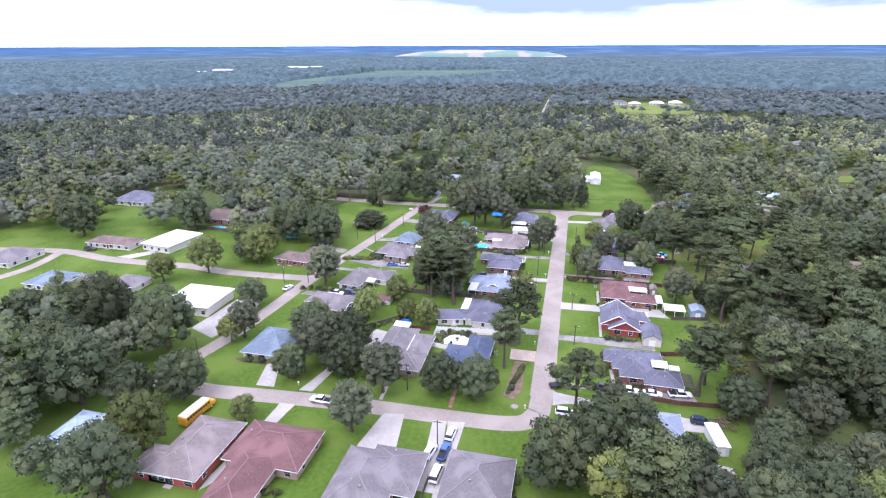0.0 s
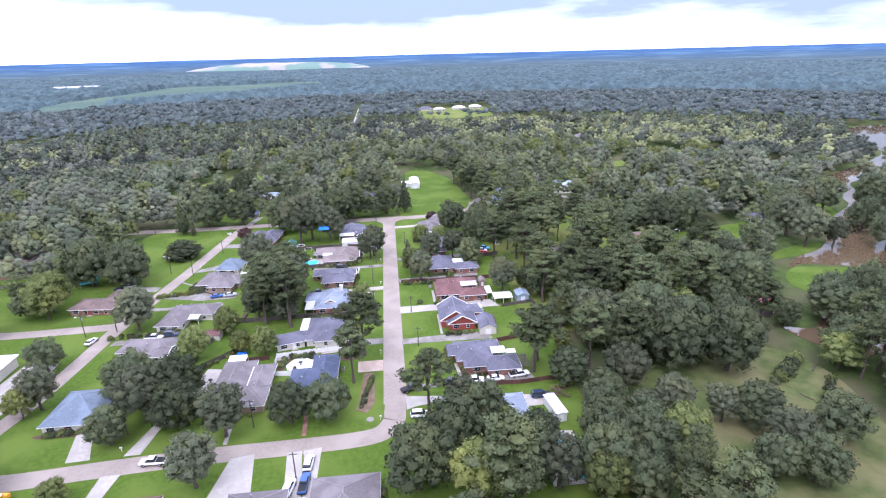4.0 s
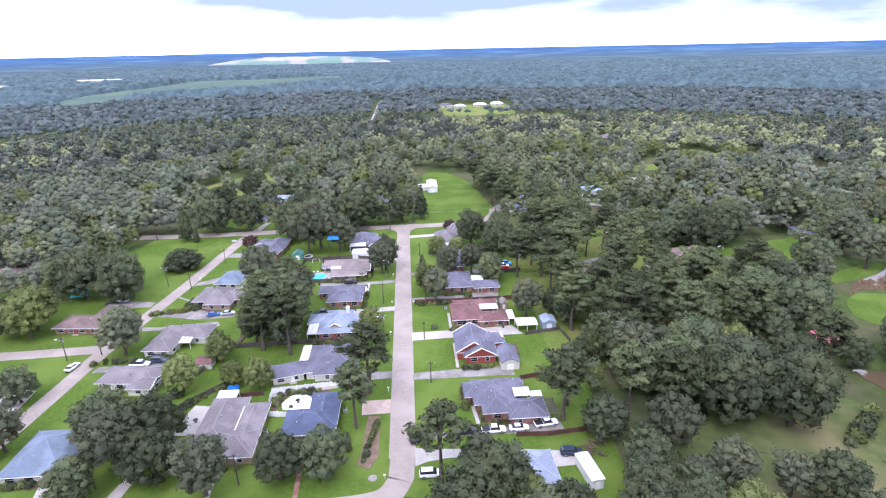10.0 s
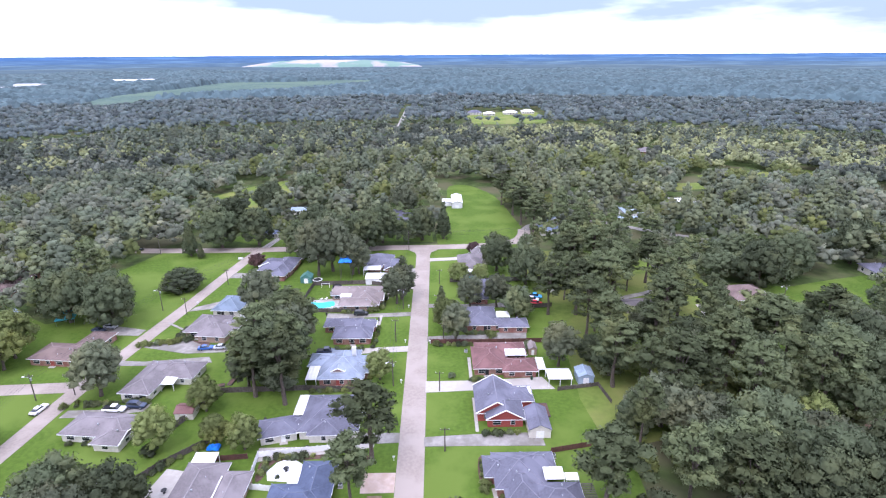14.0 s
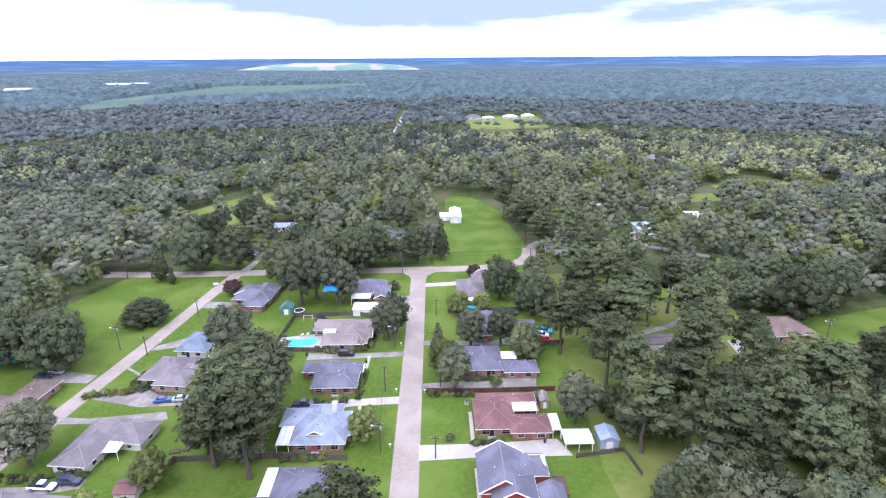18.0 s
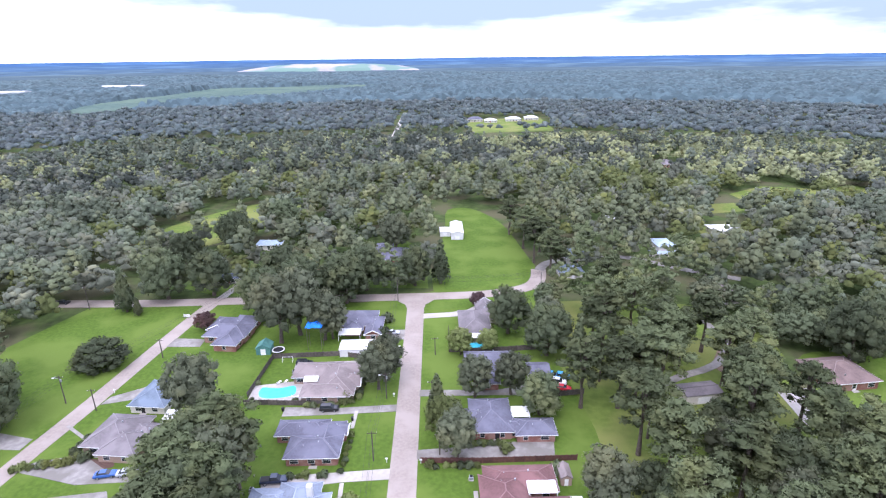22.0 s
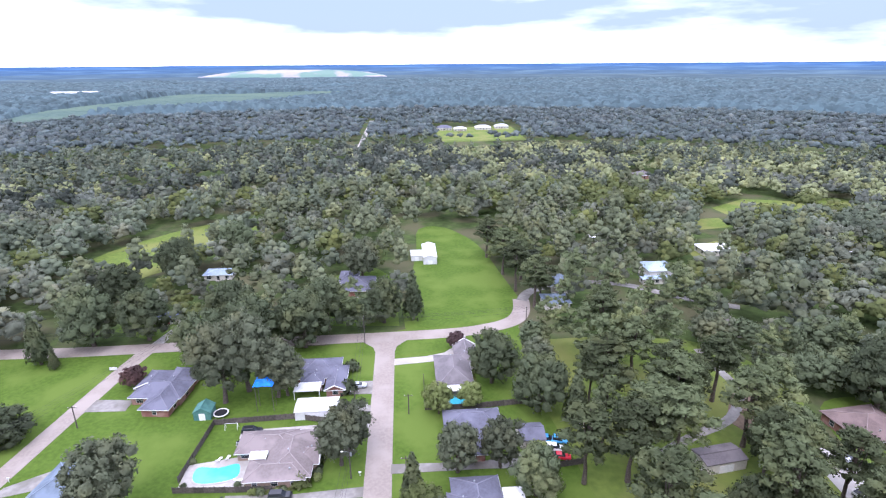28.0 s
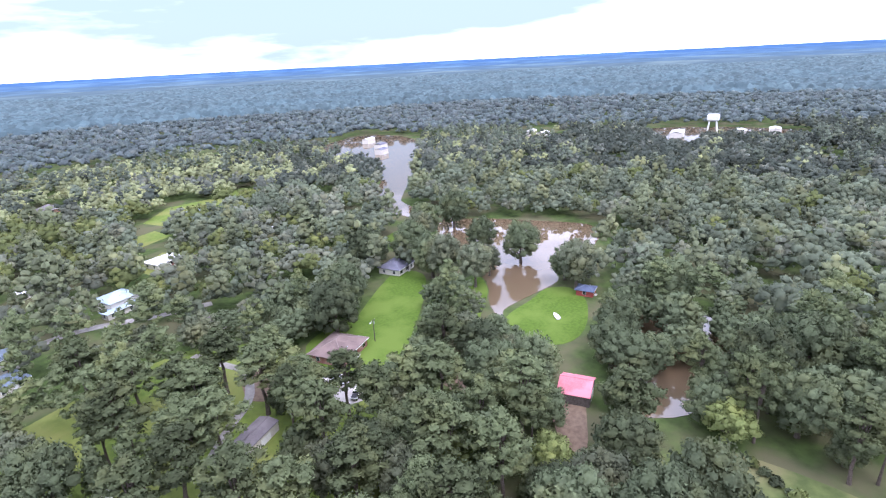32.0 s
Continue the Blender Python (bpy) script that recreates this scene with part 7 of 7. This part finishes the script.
# far open ground: pale landfill mound and white roofs
MOUND = material("pale_landfill_soil", (.38, .33, .33), (.27, .26, .26), rough=1, scale=.012, patch=(.13, .21, .17), patch_scale=.006, patch_cut=(.46, .53))
bm = bmesh.new()
grid_ = []
for i in range(41):
    row = []
    for j in range(17):
        u, v = i / 20 - 1, j / 8 - 1
        hgt = max(0, 1 - abs(u) ** 2.6) ** .7 * max(0, 1 - v * v) ** .6
        row.append(bm.verts.new((u * 470, v * 200, 4 + 38 * hgt + 5.0 * noise.noise((u * 7, v * 4, 1)) * (hgt > 0))))
    grid_.append(row)
for i in range(40):
    for j in range(16):
        bm.faces.new((grid_[i][j], grid_[i + 1][j], grid_[i + 1][j + 1], grid_[i][j + 1]))
ob = tagged(part("landfill_mound", bm, MOUND), "long pale mound of bare ground near the horizon", "hill", kind="structure")
ob.matrix_basis = pose(-540, 3130, 12, 0, 0, 8)
for x, y, w in ((-980, 1300, 40), (-930, 1290, 26), (-1010, 1420, 60), (-900, 1640, 70), (-840, 1680, 40), (-1100, 1700, 60)):
    shed("far white roofed warehouse among woods", x, y, x + w, y + w * .5, 18, .1, WHITE, WHITE, "we", 0, "warehouse", "building")
road([(-39, 640), (-40, 780), (-41, 990)], 5.5, "pale straight lane in the far woods", CONCRETE, "road", .2)

# shrubs round the houses and in beds
rg4 = random.Random(9)
for x0, y0, x1, y1, n in ((15.6, 120.8, 24, 121.6, 8), (15.2, 128, 15.9, 136, 6), (-9, 112, -6, 127, 12), (-12, 116, -13.6, 121, 4), (14.6, 168.6, 21, 169.4, 6), (15, 195, 22, 195.6, 6), (-13.8, 186, -13.2, 200, 7), (-26, 185.6, -16, 186.2, 5), (-28, 164.4, -17, 165, 8), (-13.6, 214, -13, 226, 8), (-27, 210.8, -16, 211.6, 7), (-84, 111, -72, 111.6, 9), (-76, 160.6, -69, 161.4, 4), (-90, 158.6, -68, 160.6, 9), (-80, 144.6, -67, 145.2, 5), (16.4, 146.2, 25, 146.8, 5), (-10.4, 258, -9.6, 262, 4), (-14, 116.5, -27, 118.5, 6), (-47, 112, -35, 112.8, 6), (-62, 68, -47, 69, 5), (-4, 73, -3.4, 85, 6), (24.6, 246, 25.4, 254, 4), (-77, 190, -75.4, 200, 5), (-12.8, 168, -13.4, 176, 5)):
    for k in range(n):
        u = (k + rg4.uniform(.2, .8)) / n
        tree("bush%d" % rg4.randint(0, 1), x0 + (x1 - x0) * u + rg4.uniform(-.2, .2), y0 + (y1 - y0) * u + rg4.uniform(-.2, .2), rg4.uniform(.55, 1.1))
for x, y, s in ((9.5, 170.8, 1), (-56, 155.5, 1.6), (-59, 141, 1.7), (-12, 156, 1.4), (-9.6, 247, 2.4), (-9.8, 258.5, 2.2), (24.5, 177, 1.2), (33, 186, 1.8), (-16.5, 213, 2.0), (-13.8, 229.4, 2.2), (22.6, 193, 1.6)):
    tree("bush%d" % (int(x) % 2), x, y, s)


# ---- garden details ----
def bed(points, label="mulched planting bed with low shrubs", mat=DIRT, z=.1):
    return tagged(part("planting_bed", slab(smooth_line(points, True, 3), z, .15), mat), label, "planting bed", kind="structure")


MULCH = material("dark_bark_mulch", (.125, .075, .058), (.08, .048, .038), rough=1, scale=3.0, bump=.5, bump_scale=9)
bed([(14.6, 138.6), (16.6, 138.4), (16.8, 131), (14.4, 131.6)], mat=MULCH)
bed([(17.2, 129.6), (18.2, 124.6), (20, 122.2), (25, 122), (25.4, 123.6), (19.6, 124.2), (18.8, 129)], mat=MULCH)
bed([(-33, 133), (-32.4, 139.6), (-21, 140.6), (-20.6, 139), (-30, 138.2), (-31.6, 133)], "leafy planting bed inside a white fence", MULCH)
bed([(-15, 135.8), (-10.5, 136.4), (-8.8, 138.4), (-11, 140.2), (-15.4, 139.6)], "round mulched bed under a street tree", MULCH)
bed([(-77.5, 199), (-75.6, 191.8), (-66, 189.8), (-65.6, 191.8), (-73.6, 194)], mat=MULCH)
bed([(-47.6, 117), (-48.4, 128), (-47.2, 134), (-46.9, 117)], mat=MULCH)
bed([(-84.6, 110.6), (-71.6, 110.6), (-71.4, 112), (-84.4, 112)], mat=MULCH)
drive([(-31.2, 135.2), (-29.4, 138.2), (-26.6, 139.4), (-23.6, 137), (-23.2, 133.4), (-26, 132.2), (-30.3, 132.6)], "white paved patio inside a vinyl fence", WHITE, .13, "patio")
tagged(part("drain_cover", tube(tube(bmesh.new(), (-6.6, 107.4, .0), (-6.6, 107.4, .14), .95, .95, 18), (-6.6, 107.4, .1), (-6.6, 107.4, .18), .55, .55, 14), OLDCONC), "round concrete drain ring in the grass", "drain", kind="structure")


def pergola(x0, y0, x1, y1, h):
    ob = thing("pergola", "grey slatted wooden pergola beside a garage", "pergola", at=pose(x0, y0, 0))
    w, d = x1 - x0, y1 - y0
    for px in (.1, w - .1):
        for py in (.1, d - .1):
            part("post", boxed(px - .07, py - .07, 0, px + .07, py + .07, h), WOODF, ob)
    for py in (.1, d - .1):
        part("beam", boxed(0, py - .05, h, w, py + .05, h + .18), WOODF, ob)
    n = int(d / .45)
    for k in range(n):
        part("slat", boxed(-.1, k * d / n, h + .185, w + .1, k * d / n + .2, h + .25), WOODF, ob)


pergola(34.5, 121.8, 36.8, 128.2, 2.35)


def planter(x, y, w, d, turn=0):
    ob = thing("raised_bed", "timber-edged raised garden bed with bare soil", "planter", at=pose(x, y, .05, 0, 0, turn))
    for nm, q in (("board", (0, 0, 0, w, .08, .4)), ("board", (0, d - .08, 0, w, d, .4)), ("board", (0, .085, 0, .08, d - .085, .4)), ("board", (w - .08, .085, 0, w, d - .085, .4))):
        part(nm, boxed(*q), WOODF, ob)
    part("soil", boxed(.085, .085, 0, w - .085, d - .085, .3), MULCH, ob)


planter(29.8, 152.6, 3.6, 5.4)
planter(-51.4, 168, 1.3, 3.2, -6)
planter(-51.8, 173, 1.3, 3.0, -6)
planter(-54, 167, 2.2, 1.2, 12)


def air_conditioner(x, y, turn=0):
    ob = thing("air_conditioner", "grey outdoor air conditioner unit by a house wall", "air conditioner", "air conditioners", at=pose(x, y, .05, 0, 0, turn))
    part("pad", boxed(-.55, -.55, 0, .55, .55, .08), CONCRETE, ob)
    part("cabinet", boxed(-.42, -.42, .085, .42, .42, .85, bevel=.04), METAL, ob)
    part("fan_guard", tube(bmesh.new(), (0, 0, .855), (0, 0, .89), .36, .36, 14), DARKM, ob)


for x, y in ((31.2, 138.6), (14.2, 184.4), (31.6, 183.4), (13.4, 206.4), (-12.6, 154.6), (-31.6, 182.2), (-14.6, 130.6), (-33.8, 227.4), (-12.4, 260.4), (-57.8, 198), (-64.6, 152), (29.8, 230.6), (-32.4, 124)):
    air_conditioner(x, y)


def bin_(x, y, mat, label, turn=0):
    ob = thing("wheelie_bin", label, "bin", "wheeled bins", at=pose(x, y, .06, 0, 0, turn))
    body = bmesh.new()
    loft(body, [[(-.22, -.25, .08), (.22, -.25, .08), (.22, .25, .08), (-.22, .25, .08)], [(-.29, -.33, 1.0), (.29, -.33, 1.0), (.29, .33, 1.0), (-.29, .33, 1.0)]])
    part("body", body, mat, ob)
    part("lid", boxed(-.31, -.36, 1.005, .31, .36, 1.07, bevel=.02), mat, ob)
    for sx in (-.25, .25):
        part("wheel", tube(bmesh.new(), (sx - .03, .3, .1), (sx + .03, .3, .1), .1, .1, 10), DARKM, ob)


GREENP = material("dark_green_plastic", (.02, .06, .035), rough=.5)
for x, y in ((34.4, 120.6), (-11.4, 245.4), (31.4, 169), (-32.2, 209.4), (-36.4, 152.2), (36, 214.8), (-13.9, 205)):
    bin_(x, y, GREENP if x > 0 else DARKM, "dark wheeled rubbish bin by a driveway")


def log(x, y, length, r, turn, label="pale fallen log lying in the pasture"):
    ob = thing("log", label, "log", at=pose(x, y, r * .8, 0, 0, turn))
    part("trunk", tube(tube(bmesh.new(), (0, 0, 0), (length * .6, .1, .05), r, r * .8, 9), (length * .6, .1, .05), (length, -.1, .1), r * .8, r * .5, 9), BARK, ob)
    part("branch", tube(bmesh.new(), (length * .5, 0, .05), (length * .75, .9, .5), r * .35, r * .15, 6), BARK, ob)


for a in ((84, 106, 5, .22, 8), (96, 104, 4, .2, 70), (103, 100, 3.4, .18, 120), (112, 112, 5, .25, 40), (76, 108, 3, .16, -15)):
    log(*a)
# shrubs in the new beds and along the side-street hedges
for x0, y0, x1, y1, n, lo, hi in ((15.4, 137.6, 15.4, 132, 5, .5, .8), (18.4, 127.6, 19.4, 123.2, 4, .45, .7), (20.4, 122.9, 24.8, 122.7, 5, .4, .65), (-32.2, 134, -31.8, 139, 5, .6, 1.0), (-31, 139, -21.6, 139.8, 8, .6, 1.1), (-87.4, 160.6, -77.4, 160.4, 7, .5, .75), (-86.8, 189.4, -72, 192.6, 9, .9, 1.5), (-58, 150.4, -52.4, 163.6, 7, .7, 1.2), (-61, 128, -46, 146.4, 10, .7, 1.3), (4, 188.2, 16.4, 188, 7, .7, 1.2), (-76.6, 197.6, -74.4, 193, 4, .6, 1.0), (-14.6, 136.6, -10.4, 139.2, 4, .5, .8), (98, 108, 112, 118, 9, 1.2, 2.2), (103, 96, 114, 108, 6, 1.0, 1.8)):
    for k in range(n):
        u = (k + rg4.uniform(.25, .75)) / n
        tree("bush%d" % rg4.randint(0, 1), x0 + (x1 - x0) * u + rg4.uniform(-.3, .3), y0 + (y1 - y0) * u + rg4.uniform(-.3, .3), rg4.uniform(lo, hi))


def lounger(x, y, turn):
    ob = thing("sun_lounger", "white plastic sun lounger on a pool deck", "sun lounger", "loungers by the pool", at=pose(x, y, .125, 0, 0, turn))
    part("seat", boxed(-.3, -.9, .30, .3, .35, .36, bevel=.01), TRIM, ob)
    bk = boxed(-.3, 0, 0, .3, .75, .06, bevel=.01)
    bmesh.ops.rotate(bk, cent=(0, 0, 0), matrix=pose(0, 0, 0, 35).to_3x3(), verts=bk.verts)
    bmesh.ops.translate(bk, vec=(0, .36, .31), verts=bk.verts)
    part("backrest", bk, TRIM, ob)
    for sx in (-.25, .25):
        for sy in (-.8, .3):
            part("leg", boxed(sx - .03, sy - .03, 0, sx + .03, sy + .03, .298), TRIM, ob)


for x, y, t_ in ((-36.6, 222, 160), (-34.8, 222.4, 170), (-30.4, 215, 100), (16.0, 239, 90), (23, 240.6, 250)):
    lounger(x, y, t_)


def patio_table(x, y):
    ob = thing("patio_table", "round dark patio table on a pale terrace", "table", "patio tables", at=pose(x, y, .125))
    part("tabletop", tube(bmesh.new(), (0, 0, .70), (0, 0, .74), .6, .6, 18), DARKM, ob)
    part("column", tube(bmesh.new(), (0, 0, .03), (0, 0, .70), .05, .05, 8), DARKM, ob)
    part("foot", tube(bmesh.new(), (0, 0, 0), (0, 0, .03), .3, .3, 14), DARKM, ob)


for x, y in ((-31.6, 223.4), (-27, 135.4), (-50.4, 129.6), (28.8, 127.2), (-24, 142)):
    patio_table(x, y)
for x, y, s_ in ((-42.4, 221.6, .9), (-41.6, 214.2, .7), (-33, 224.4, .8), (-30.2, 213.6, .8), (-28.4, 133.4, .5), (-24.2, 138.4, .6)):
    tree("bush1", x, y, s_)


def canopy_tent(label, x, y, w, eave, peak, cloth, turn=0):
    """A cloth roof of four sagging slopes with a short valance, on corner poles."""
    ob = thing("canopy_tent", label, "tent", at=pose(x, y, .05, 0, 0, turn))
    bm = bmesh.new()
    rings = []
    for k in range(6):
        u = k / 5
        q, z = w / 2 * (1 - u) + .05, eave + (peak - eave) * u ** 1.25
        rings.append([(-q, -q, z), (0, -q * .96, z), (q, -q, z), (q * .96, 0, z), (q, q, z), (0, q * .96, z), (-q, q, z), (-q * .96, 0, z)])
    part("cloth_roof", loft(bm, [[(px, py, z - .35) for px, py, z in rings[0]]] + rings), cloth, ob)
    for sx in (-1, 1):
        for sy in (-1, 1):
            part("pole", tube(bmesh.new(), (sx * w * .47, sy * w * .47, 0), (sx * w * .47, sy * w * .47, eave), .04, .04, 6), METAL, ob)


canopy_tent("pointed bright turquoise canopy tent behind a house", -118.5, 206.6, 5.6, 2.3, 4.6, material("turquoise_tent_cloth", (.10, .50, .62), (.08, .42, .54), rough=.7, scale=1.2, bump=.1, bump_scale=3), 20)
canopy_tent("small white peaked canopy beside a dark fence", -60, 131, 3.6, 1.9, 2.9, WHITE, -12)
